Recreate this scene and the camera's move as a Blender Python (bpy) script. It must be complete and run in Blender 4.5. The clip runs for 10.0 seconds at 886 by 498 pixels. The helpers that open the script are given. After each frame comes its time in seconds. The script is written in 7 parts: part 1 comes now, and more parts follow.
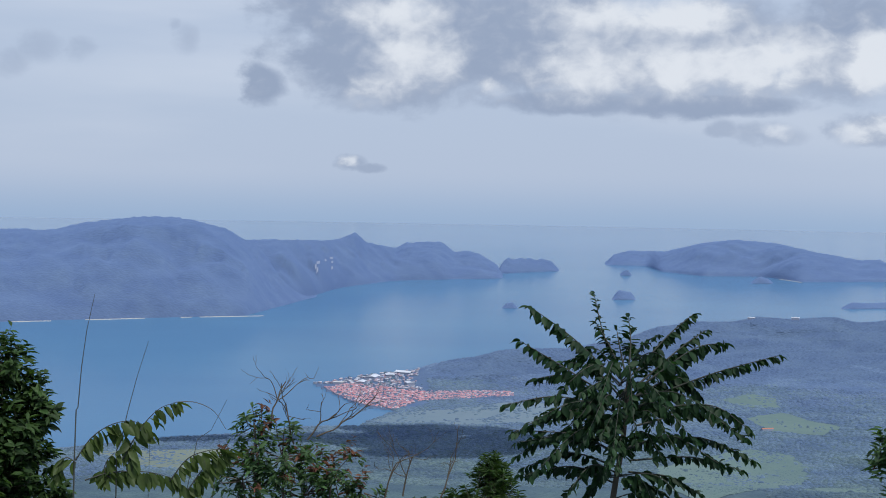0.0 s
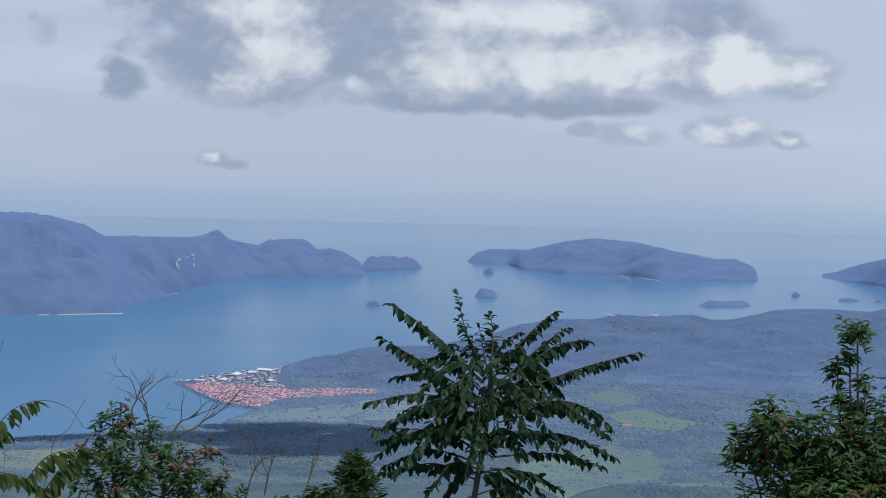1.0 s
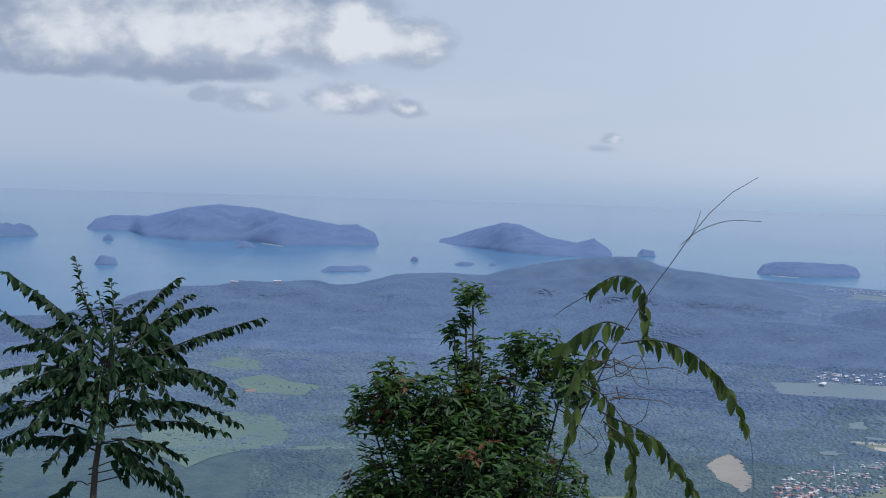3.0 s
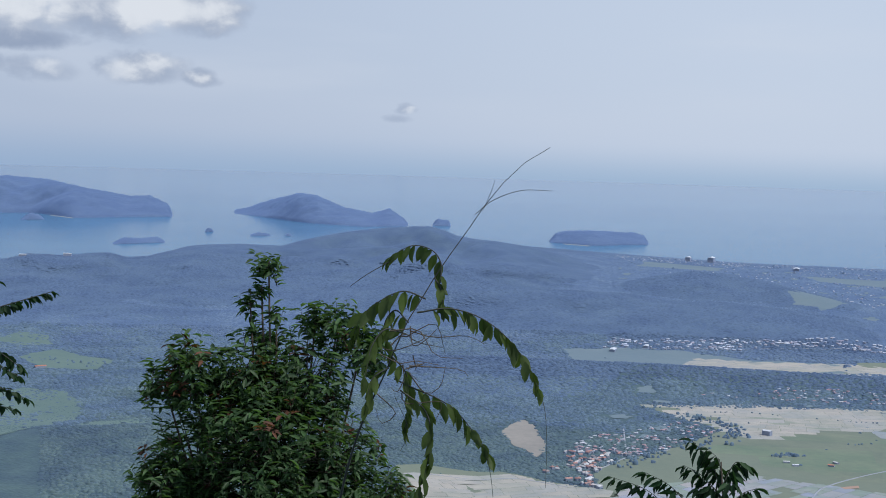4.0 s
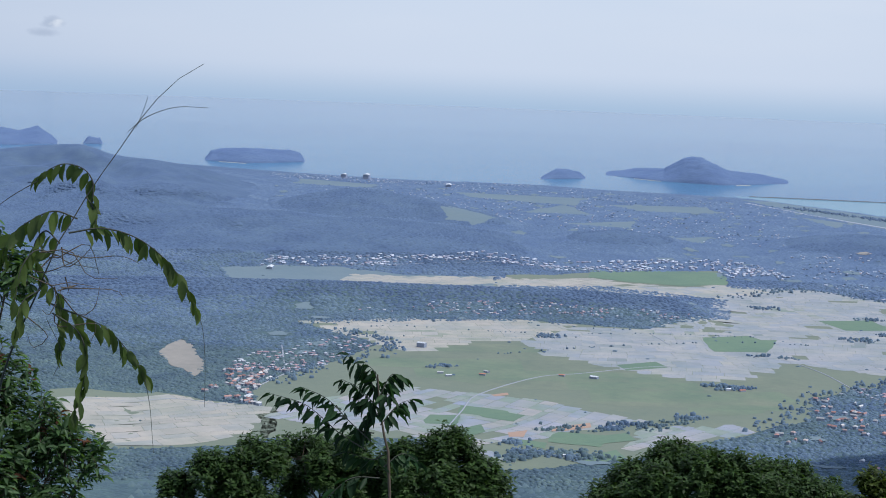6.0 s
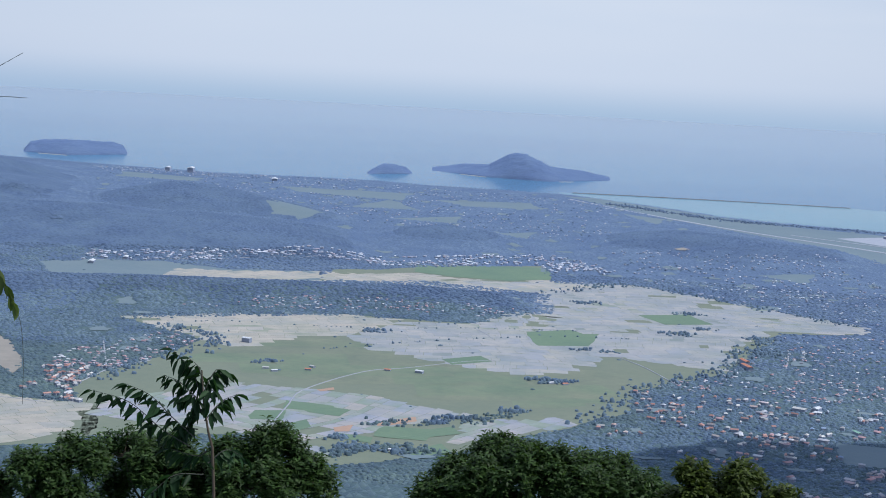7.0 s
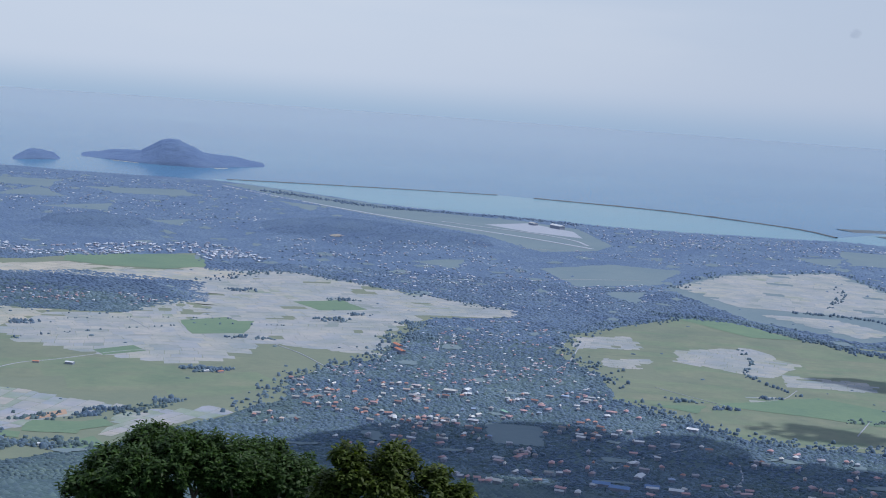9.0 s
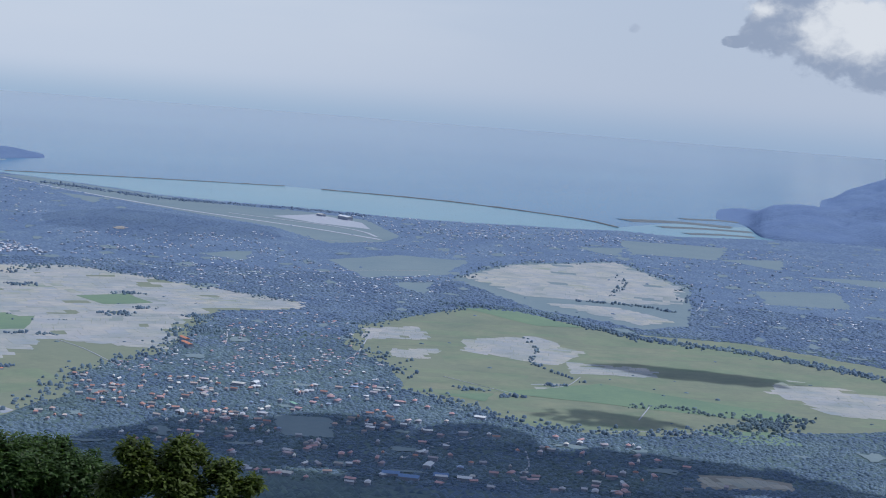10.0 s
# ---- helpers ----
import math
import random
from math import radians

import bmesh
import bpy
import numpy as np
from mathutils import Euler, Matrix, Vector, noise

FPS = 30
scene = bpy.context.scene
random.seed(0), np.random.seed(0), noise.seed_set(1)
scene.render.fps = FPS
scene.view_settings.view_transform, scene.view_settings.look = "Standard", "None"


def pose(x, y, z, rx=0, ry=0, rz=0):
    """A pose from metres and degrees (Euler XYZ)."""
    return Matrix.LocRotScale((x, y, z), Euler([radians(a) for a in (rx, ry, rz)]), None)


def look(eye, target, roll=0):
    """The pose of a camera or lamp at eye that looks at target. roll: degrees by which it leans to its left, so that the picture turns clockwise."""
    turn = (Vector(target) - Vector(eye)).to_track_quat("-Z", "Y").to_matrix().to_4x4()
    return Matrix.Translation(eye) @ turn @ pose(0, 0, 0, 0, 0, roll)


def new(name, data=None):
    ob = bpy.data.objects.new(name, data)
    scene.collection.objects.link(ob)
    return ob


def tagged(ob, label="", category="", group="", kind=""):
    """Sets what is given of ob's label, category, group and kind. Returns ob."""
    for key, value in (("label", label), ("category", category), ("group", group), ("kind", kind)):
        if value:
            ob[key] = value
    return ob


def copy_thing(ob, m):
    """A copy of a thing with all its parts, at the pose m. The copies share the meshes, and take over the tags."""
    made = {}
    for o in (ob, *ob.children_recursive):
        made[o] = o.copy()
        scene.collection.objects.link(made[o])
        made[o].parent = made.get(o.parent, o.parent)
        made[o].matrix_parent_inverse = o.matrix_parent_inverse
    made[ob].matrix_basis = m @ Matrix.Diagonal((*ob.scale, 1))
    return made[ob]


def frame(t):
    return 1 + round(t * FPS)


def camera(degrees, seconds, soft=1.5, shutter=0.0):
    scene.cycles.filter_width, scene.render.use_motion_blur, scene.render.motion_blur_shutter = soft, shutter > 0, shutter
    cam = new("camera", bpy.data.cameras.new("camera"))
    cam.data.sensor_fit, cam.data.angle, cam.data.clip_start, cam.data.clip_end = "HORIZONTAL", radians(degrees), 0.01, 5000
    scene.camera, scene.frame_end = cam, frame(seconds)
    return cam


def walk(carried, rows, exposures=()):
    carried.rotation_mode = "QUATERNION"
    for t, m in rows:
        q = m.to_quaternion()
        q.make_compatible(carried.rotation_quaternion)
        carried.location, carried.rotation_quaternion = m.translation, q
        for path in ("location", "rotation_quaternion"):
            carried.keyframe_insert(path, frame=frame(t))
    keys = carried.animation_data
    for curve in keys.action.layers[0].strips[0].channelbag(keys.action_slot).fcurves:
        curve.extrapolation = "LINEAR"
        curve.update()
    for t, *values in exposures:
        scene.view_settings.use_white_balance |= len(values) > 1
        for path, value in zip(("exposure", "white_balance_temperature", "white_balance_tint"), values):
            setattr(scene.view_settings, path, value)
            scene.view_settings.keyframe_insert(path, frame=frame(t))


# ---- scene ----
EYE = (0.0, 0.0, 87.0)
cam = camera(31.95, 10.0, soft=1.0)


def gaze(yaw, pitch, roll):
    a, b = radians(yaw), radians(pitch)
    way = Vector((math.sin(a) * math.cos(b), math.cos(a) * math.cos(b), math.sin(b)))
    return look(EYE, Vector(EYE) + 10 * way, roll)


# seconds, turn to the right, tilt, roll: the camera stands on the summit and pans
PAN = [(0.0, 0.0, -1.964, 1.013), (0.5, 2.178, -1.936, 1.268), (1.0, 5.056, -1.944, 1.426), (1.5, 8.484, -1.937, 1.476),
       (2.0, 12.464, -2.51, 1.648), (2.5, 15.817, -2.83, 1.767), (3.8, 24.855, -3.272, 1.70), (4.0, 26.564, -3.694, 1.761),
       (4.5, 30.343, -4.875, 1.859), (5.0, 33.479, -5.792, 1.892), (5.5, 36.393, -6.214, 2.048), (5.7, 37.586, -6.299, 2.12),
       (6.8, 44.438, -6.168, 2.8), (7.0, 45.828, -6.21, 3.107), (7.5, 48.583, -6.293, 3.451), (8.0, 51.961, -6.426, 3.904),
       (8.5, 55.209, -6.367, 4.085), (9.0, 58.63, -5.901, 4.12), (9.5, 62.714, -5.504, 4.346), (10.0, 66.505, -5.646, 4.504)]
walk(cam, [(t, gaze(a, b, c)) for t, a, b, c in PAN], [(0.0, 0.09, 6230, 10), (0.6, 0.02, 6230, 10), (2.0, 0.05, 6230, 10), (3.8, 0.02, 6230, 10), (4.5, 0.15, 6230, 10), (5.5, 0.19, 6230, 10), (8.0, 0.13, 6200, 10), (10.0, 0.0, 6200, 10)])

# ---- world and sun ----
SUN_AZ, SUN_EL = 150.0, 58.0
world = bpy.data.worlds.new("sky")
scene.world = world
world.use_nodes = True
wn, wl = world.node_tree.nodes, world.node_tree.links
wn.clear()


def wnode(kind, **inputs):
    n = wn.new(kind)
    for k, v in inputs.items():
        n.inputs[int(k[1:]) if k[0] == "i" and k[1:].isdigit() else k].default_value = v
    return n


def wmath(op, a, b=0.0, c=0.0, clamp=False):
    n = wn.new("ShaderNodeMath")
    n.operation, n.use_clamp = op, clamp
    for i, v in enumerate((a, b, c)):
        if isinstance(v, (int, float)):
            n.inputs[i].default_value = v
        else:
            wl.new(v, n.inputs[i])
    return n.outputs[0]


def wmix(fac, a, b):
    n = wn.new("ShaderNodeMix")
    n.data_type = "RGBA"
    for i, v in ((0, fac), (6, a), (7, b)):
        if isinstance(v, (int, float)):
            n.inputs[i].default_value = v
        elif isinstance(v, tuple):
            n.inputs[i].default_value = (*v, 1)
        else:
            wl.new(v, n.inputs[i])
    return n.outputs[2]


def wstep(v, lo, hi):
    n = wn.new("ShaderNodeMapRange")
    n.interpolation_type = "SMOOTHSTEP"
    wl.new(v, n.inputs[0])
    n.inputs[1].default_value, n.inputs[2].default_value = lo, hi
    return n.outputs[0]


def wnoise(vec, scale, detail, rough=0.55, dist=0.0):
    n = wn.new("ShaderNodeTexNoise")
    wl.new(vec, n.inputs["Vector"])
    n.inputs["Scale"].default_value, n.inputs["Detail"].default_value = scale, detail
    n.inputs["Roughness"].default_value, n.inputs["Distortion"].default_value = rough, dist
    return n.outputs[0]


sky = wn.new("ShaderNodeTexSky")
sky.sky_type, sky.sun_disc = "NISHITA", False
sky.sun_elevation, sky.sun_rotation = radians(SUN_EL), radians(SUN_AZ)
sky.altitude, sky.air_density, sky.dust_density = 800, 1.2, 2.5
coord = wn.new("ShaderNodeTexCoord")
sep = wn.new("ShaderNodeSeparateXYZ")
wl.new(coord.outputs["Generated"], sep.inputs[0])
DEG = 180 / math.pi
el = wmath("MULTIPLY", wmath("ARCSINE", sep.outputs[2]), DEG)
az = wmath("MULTIPLY", wmath("ARCTAN2", sep.outputs[0], sep.outputs[1]), DEG)


def skyvec(kx, ky, ox=0.0, oy=0.0):
    n = wn.new("ShaderNodeCombineXYZ")
    wl.new(wmath("MULTIPLY_ADD", az, kx, ox), n.inputs[0])
    wl.new(wmath("MULTIPLY_ADD", el, ky, oy), n.inputs[1])
    return n.outputs[0]


scaled = wn.new("ShaderNodeVectorMath")
scaled.operation = "SCALE"
wl.new(sky.outputs[0], scaled.inputs[0])
scaled.inputs[3].default_value = 0.11
# thin overcast over the blue, denser low down and brighter towards the open sea
veil = wmix(wstep(el, -1.3, 1.0), (0.312, 0.425, 0.595), (0.438, 0.51, 0.638))
pale = wmix(wstep(el, -1.25, 0.5), (0.352, 0.475, 0.632), (0.55, 0.62, 0.735))
veil = wmix(wmath("SUBTRACT", wstep(az, 8.0, 42.0), wmath("MULTIPLY", wstep(az, 50.0, 78.0), 0.75)), veil, pale)
streak = wnoise(skyvec(0.025, 0.14, 2.0, 1.0), 2.0, 4, 0.5)
veil = wmix(wmath("MULTIPLY", wstep(streak, 0.42, 0.75), wmath("MULTIPLY", wstep(el, -0.5, 4.0), 0.5)), veil, (0.63, 0.67, 0.75))
amount = wmath("SUBTRACT", 0.94, wmath("MULTIPLY", wstep(el, 10, 60), 0.40))
colour = wmix(amount, scaled.outputs[0], veil)


def largest(q, spots, waver, k):
    """How deep a direction lies inside the nearest of some ovals (angle, height, half width, half height)."""
    best = None
    for a0, e0, wa, we in spots:
        da = wmath("DIVIDE", wmath("SUBTRACT", q[0], a0), wa)
        de = wmath("DIVIDE", wmath("SUBTRACT", q[1], e0), we)
        d = wmath("SUBTRACT", 1.0, wmath("ADD", wmath("MULTIPLY", da, da), wmath("MULTIPLY", de, de)))
        best = d if best is None else wmath("MAXIMUM", best, d)
    return wmath("ADD", wmath("MAXIMUM", best, -2.0), wmath("MULTIPLY", wmath("SUBTRACT", waver, 0.5), k))


def soft_sum(q, spots):
    """Light of overlapping round heads, each fading outwards."""
    total = None
    for a0, e0, wa, we in spots:
        da = wmath("DIVIDE", wmath("SUBTRACT", q[0], a0), wa)
        de = wmath("DIVIDE", wmath("SUBTRACT", q[1], e0), we)
        d = wmath("EXPONENT", wmath("MULTIPLY", wmath("ADD", wmath("MULTIPLY", da, da), wmath("MULTIPLY", de, de)), -1.5))
        total = d if total is None else wmath("ADD", total, d)
    return total


def cumulus(colour, body, heads, seed, fine=1.0, power=1.0, soft=0.7, ragged_=2.4, base=-9.0, grey=(0.30, 0.36, 0.475), white=(0.70, 0.725, 0.76)):
    """A cumulus of the sky: ragged grey body with rounded sunlit heads."""
    swirl = wnoise(skyvec(0.38 * fine, 0.6 * fine, seed, seed * 0.7), 1.0, 8, 0.58, 0.2)
    swirl_b = wnoise(skyvec(0.42 * fine, 0.62 * fine, seed * 1.7, seed), 1.0, 8, 0.58, 0.2)
    billow = wnoise(skyvec(1.1 * fine, 1.5 * fine, seed * 0.6, seed * 2.0), 1.0, 6, 0.55, 0.3)
    q = (wmath("ADD", az, wmath("MULTIPLY", wmath("SUBTRACT", swirl_b, 0.5), 3.4 / fine)), wmath("ADD", el, wmath("MULTIPLY", wmath("SUBTRACT", swirl, 0.5), 1.7 / fine)))
    edge = (wmath("ADD", az, wmath("MULTIPLY", wmath("SUBTRACT", swirl, 0.5), 2.0 / fine)), wmath("ADD", el, wmath("MULTIPLY", wmath("SUBTRACT", swirl_b, 0.5), 0.5 / fine)))
    mask = wstep(largest(edge, body, wmath("MULTIPLY_ADD", swirl, 0.6, wmath("MULTIPLY", billow, 0.4)), ragged_), -0.15, soft)
    lit = wmath("ADD", soft_sum(q, heads), wmath("MULTIPLY", wmath("SUBTRACT", billow, 0.5), 1.1))
    rise = wstep(wmath("ADD", el, wmath("MULTIPLY", wmath("SUBTRACT", billow, 0.5), 1.2)), base - 0.1, base + 1.5)
    shade = wmix(wmath("MULTIPLY", wstep(lit, 0.0, 1.15), rise), grey, white)
    return wmix(wmath("MULTIPLY", mask, power), colour, shade)


colour = cumulus(colour, [(-1.88, 5.20, 4.99, 2.18), (2.28, 5.79, 8.31, 2.45), (8.48, 5.33, 6.86, 2.33), (14.08, 5.62, 3.33, 2.29), (-6.79, 3.95, 1.00, 0.87), (-3.56, 6.60, 3.95, 1.45), (4.40, 3.55, 3.53, 0.58), (9.54, 3.50, 4.16, 0.58), (15.69, 5.10, 1.25, 1.25), (17.54, 4.72, 1.87, 1.04)],
                 [(-1.14, 5.01, 2.08, 1.25), (-2.58, 3.64, 1.14, 0.67), (1.90, 3.82, 0.71, 0.50), (5.00, 4.69, 1.97, 1.56), (8.19, 4.61, 1.66, 1.29), (10.52, 4.87, 1.77, 1.37), (12.81, 4.99, 1.77, 1.29), (6.40, 6.74, 3.53, 0.87), (9.05, 6.95, 1.87, 0.73), (-1.90, 6.74, 2.49, 0.83), (15.36, 4.82, 1.04, 1.25), (15.48, 5.10, 1.04, 1.14), (17.44, 4.72, 1.66, 0.94)], 3.7, base=2.99)
colour = cumulus(colour, [(11.84, 2.39, 1.45, 0.54), (15.56, 2.59, 1.97, 0.62), (17.51, 2.26, 0.83, 0.33), (10.16, 2.62, 0.83, 0.37)], [(12.14, 2.52, 1.04, 0.42), (15.96, 2.74, 1.25, 0.50), (14.63, 2.51, 0.83, 0.42), (17.51, 2.32, 0.58, 0.25)], 5.3, 1.6, 0.6, 0.9)
colour = cumulus(colour, [(-14.68, 5.11, 0.94, 0.73), (-15.65, 4.48, 0.83, 0.62), (-13.31, 5.07, 0.62, 0.52), (-9.51, 5.51, 0.62, 0.62), (-10.02, 6.00, 0.37, 0.29)], [(0, 20, 1, 1)], 8.1, 1.2, 0.45, 1.2)
colour = cumulus(colour, [(-3.48, 1.17, 0.71, 0.33), (-2.75, 0.98, 0.71, 0.21)], [(-3.52, 1.25, 0.46, 0.25)], 1.9, 3.0, 0.75, 0.8)
colour = cumulus(colour, [(25.08, 1.43, 0.46, 0.25), (24.71, 1.05, 0.71, 0.19)], [(25.18, 1.48, 0.33, 0.19)], 4.4, 2.2, 0.5, 1.2)
colour = cumulus(colour, [(15.41, 2.67, 1.66, 0.67), (17.37, 2.36, 0.83, 0.37)], [(15.99, 2.80, 0.83, 0.50), (17.46, 2.32, 0.58, 0.29), (14.63, 2.44, 0.83, 0.42)], 6.2, 2.2, 0.7, 0.9)
colour = cumulus(colour, [(78.39, 3.57, 1.77, 1.25), (80.40, 3.10, 2.29, 1.66), (81.66, 2.19, 1.87, 0.94), (76.67, 2.75, 0.62, 0.21), (83.13, 2.89, 2.49, 1.87)], [(79.41, 3.24, 1.14, 0.94), (80.98, 3.14, 1.04, 1.04), (77.35, 4.00, 0.83, 0.37), (81.48, 3.97, 1.25, 0.83), (80.10, 4.18, 1.04, 0.52), (83.06, 3.47, 1.66, 1.25)], 9.6, 1.7, 1.0, 0.35)
colour = cumulus(colour, [(72.84, 2.98, 0.25, 0.19)], [(76.0, 2.0, 3.0, 3.0)], 2.2, 4.0, 0.4, 0.9)
back = wnode("ShaderNodeBackground")
wl.new(colour, back.inputs[0])
back.inputs[1].default_value = 1.0
wout = wn.new("ShaderNodeOutputWorld")
wl.new(back.outputs[0], wout.inputs[0])

lamp = bpy.data.lights.new("sun", "SUN")
lamp.energy, lamp.angle, lamp.color = 3.15, radians(0.55), (1.0, 0.95, 0.87)
sun = new("sun", lamp)
sa, se = radians(SUN_AZ), radians(SUN_EL)
sun.matrix_world = look((math.sin(sa) * math.cos(se) * 300, math.cos(sa) * math.cos(se) * 300, 87 + math.sin(se) * 300), (0, 0, 87))


# ---- materials ----
class Mat:
    """A small builder for node materials."""

    def __init__(self, name, rough=0.8, metal=0.0, spec=0.3):
        self.mat = bpy.data.materials.new(name)
        self.mat.use_nodes = True
        self.n, self.l = self.mat.node_tree.nodes, self.mat.node_tree.links
        self.b = self.n["Principled BSDF"]
        self.b.inputs["Roughness"].default_value = rough
        self.b.inputs["Metallic"].default_value = metal
        self.b.inputs["Specular IOR Level"].default_value = spec
        self.pos = self.n.new("ShaderNodeNewGeometry").outputs["Position"]

    def noise(self, scale, detail=4, rough=0.6, stretch=None, dist=0.0):
        vec = self.pos
        if stretch:
            m = self.n.new("ShaderNodeVectorMath")
            m.operation = "MULTIPLY"
            self.l.new(vec, m.inputs[0])
            m.inputs[1].default_value = stretch
            vec = m.outputs[0]
        t = self.n.new("ShaderNodeTexNoise")
        self.l.new(vec, t.inputs["Vector"])
        t.inputs["Scale"].default_value, t.inputs["Detail"].default_value = scale, detail
        t.inputs["Roughness"].default_value, t.inputs["Distortion"].default_value = rough, dist
        return t.outputs[0]

    def crowns(self, scale):
        """Rounded cells, as of tree crowns side by side."""
        v = self.n.new("ShaderNodeTexVoronoi")
        v.feature = "SMOOTH_F1"
        self.l.new(self.pos, v.inputs["Vector"])
        v.inputs["Scale"].default_value, v.inputs["Smoothness"].default_value = scale, 0.4
        flip = self.n.new("ShaderNodeMath")
        flip.operation = "SUBTRACT"
        flip.inputs[0].default_value = 1.0
        self.l.new(v.outputs["Distance"], flip.inputs[1])
        return flip.outputs[0]

    def ramp(self, fac, stops):
        r = self.n.new("ShaderNodeValToRGB")
        self.l.new(fac, r.inputs[0])
        e = r.color_ramp.elements
        while len(e) < len(stops):
            e.new(0.5)
        for k, (p, c) in zip(e, stops):
            k.position, k.color = p, (*c, 1)
        return r.outputs[0]

    def mix(self, fac, a, b, blend="MIX"):
        m = self.n.new("ShaderNodeMix")
        m.data_type, m.blend_type = "RGBA", blend
        for i, v in ((0, fac), (6, a), (7, b)):
            if isinstance(v, (int, float)):
                m.inputs[i].default_value = v
            elif isinstance(v, tuple):
                m.inputs[i].default_value = (*v, 1)
            else:
                self.l.new(v, m.inputs[i])
        return m.outputs[2]

    def rand(self, island=True):
        if island:
            return self.n.new("ShaderNodeNewGeometry").outputs["Random Per Island"]
        return self.n.new("ShaderNodeObjectInfo").outputs["Random"]

    def bump(self, height, strength, distance):
        b = self.n.new("ShaderNodeBump")
        b.inputs["Strength"].default_value, b.inputs["Distance"].default_value = strength, distance
        self.l.new(height, b.inputs["Height"])
        self.l.new(b.outputs[0], self.b.inputs["Normal"])

    def colour(self, c):
        if isinstance(c, tuple):
            self.b.inputs["Base Color"].default_value = (*c, 1)
        else:
            self.l.new(c, self.b.inputs["Base Color"])
        return self

    # Tinted sheen over the surface, used in place of aerial haze.
    def haze_sheen(self, weight, tint, rough=1.0):
        self.b.inputs["Sheen Weight"].default_value = weight
        self.b.inputs["Sheen Tint"].default_value = (*tint, 1)
        self.b.inputs["Sheen Roughness"].default_value = rough
        return self


# Blue of the sheen that imitates haze on land, woods and buildings.
HAZE_TINT = (0.33, 0.51, 1.0)


def woodland(name, dark, light, haze, size=1.0, relief=0.5):
    """Closed canopy seen from far off: broad stands of two tones, the relief of single crowns, and a blue sheen for
    haze.
    """
    m = Mat(name, 0.85, 0, 0.12)
    big, mid, small = m.noise(0.012 / size, 5), m.noise(0.09 / size, 4, 0.65), m.noise(0.7 / size, 3, 0.6)
    c = m.mix(m.ramp(big, [(0.35, (0, 0, 0)), (0.65, (1, 1, 1))]), dark, light)
    c = m.mix(1.0, c, m.ramp(mid, [(0.35, (0.66, 0.7, 0.78)), (0.65, (1.22, 1.2, 1.1))]), "MULTIPLY")
    c = m.mix(1.0, c, m.ramp(small, [(0.3, (0.78, 0.78, 0.8)), (0.7, (1.1, 1.1, 1.08))]), "MULTIPLY")
    m.colour(c).haze_sheen(haze, HAZE_TINT)
    m.bump(m.crowns(1.1 / size), relief, 0.5 * size)
    return m.mat


# Base colours go bluer for farther land: haze painted into them.
M_ISLAND = woodland("hazed_island_woodland", (0.042, 0.063, 0.098), (0.050, 0.075, 0.115), 0.38, 2.0, 0.4)
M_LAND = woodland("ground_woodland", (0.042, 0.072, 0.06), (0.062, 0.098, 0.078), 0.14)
M_LAND_HAZED = woodland("hazed_ground_woodland", (0.040, 0.062, 0.081), (0.055, 0.083, 0.108), 0.28)


def crown_material(name, a, b, haze):
    m = Mat(name, 0.8, 0, 0.2)
    c = m.ramp(m.rand(), [(0.0, tuple(0.75 * p + 0.25 * q for p, q in zip(a, b))), (0.6, b), (1.0, tuple(1.12 * v for v in b))])
    c = m.mix(1.0, c, m.ramp(m.noise(0.035, 6, 0.72), [(0.38, (0.5, 0.57, 0.68)), (0.62, (1.3, 1.26, 1.1))]), "MULTIPLY")
    m.colour(c).haze_sheen(haze, HAZE_TINT)
    m.bump(m.noise(3.0, 3), 0.25, 0.1)
    return m.mat


# Crown colours and sheen turn bluer from near to far, painting in haze.
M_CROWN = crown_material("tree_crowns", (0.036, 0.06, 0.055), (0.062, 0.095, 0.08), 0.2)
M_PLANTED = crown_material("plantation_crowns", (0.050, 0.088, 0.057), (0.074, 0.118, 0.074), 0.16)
M_CROWN_MID = crown_material("mid_hazed_crowns", (0.040, 0.064, 0.064), (0.066, 0.099, 0.099), 0.3)
M_CROWN_HILL = crown_material("hazed_hill_crowns", (0.031, 0.050, 0.073), (0.047, 0.073, 0.103), 0.26)
M_CROWN_FAR = crown_material("far_hazed_crowns", (0.036, 0.055, 0.07), (0.066, 0.094, 0.112), 0.34)


def sea_material(name, deep, pale, rough=0.1, waves=0.2):
    m = Mat(name, rough, 0, 0.5)
    m.b.inputs["IOR"].default_value = 1.032
    c = m.ramp(m.noise(0.0025, 4, 0.55, (1.0, 1.8, 1)), [(0.3, deep), (0.72, pale)])
    m.colour(c)
    if waves:
        m.bump(m.noise(0.3, 5, 0.65), waves, 0.3)
    return m.mat


M_SEA = sea_material("sea_water", (0.066, 0.158, 0.295), (0.08, 0.185, 0.318))
M_OFFING = sea_material("open_sea_water", (0.066, 0.158, 0.295), (0.08, 0.185, 0.318), 0.1, 0.0)
M_SHALLOW = sea_material("shallow_water", (0.11, 0.23, 0.335), (0.16, 0.275, 0.35))


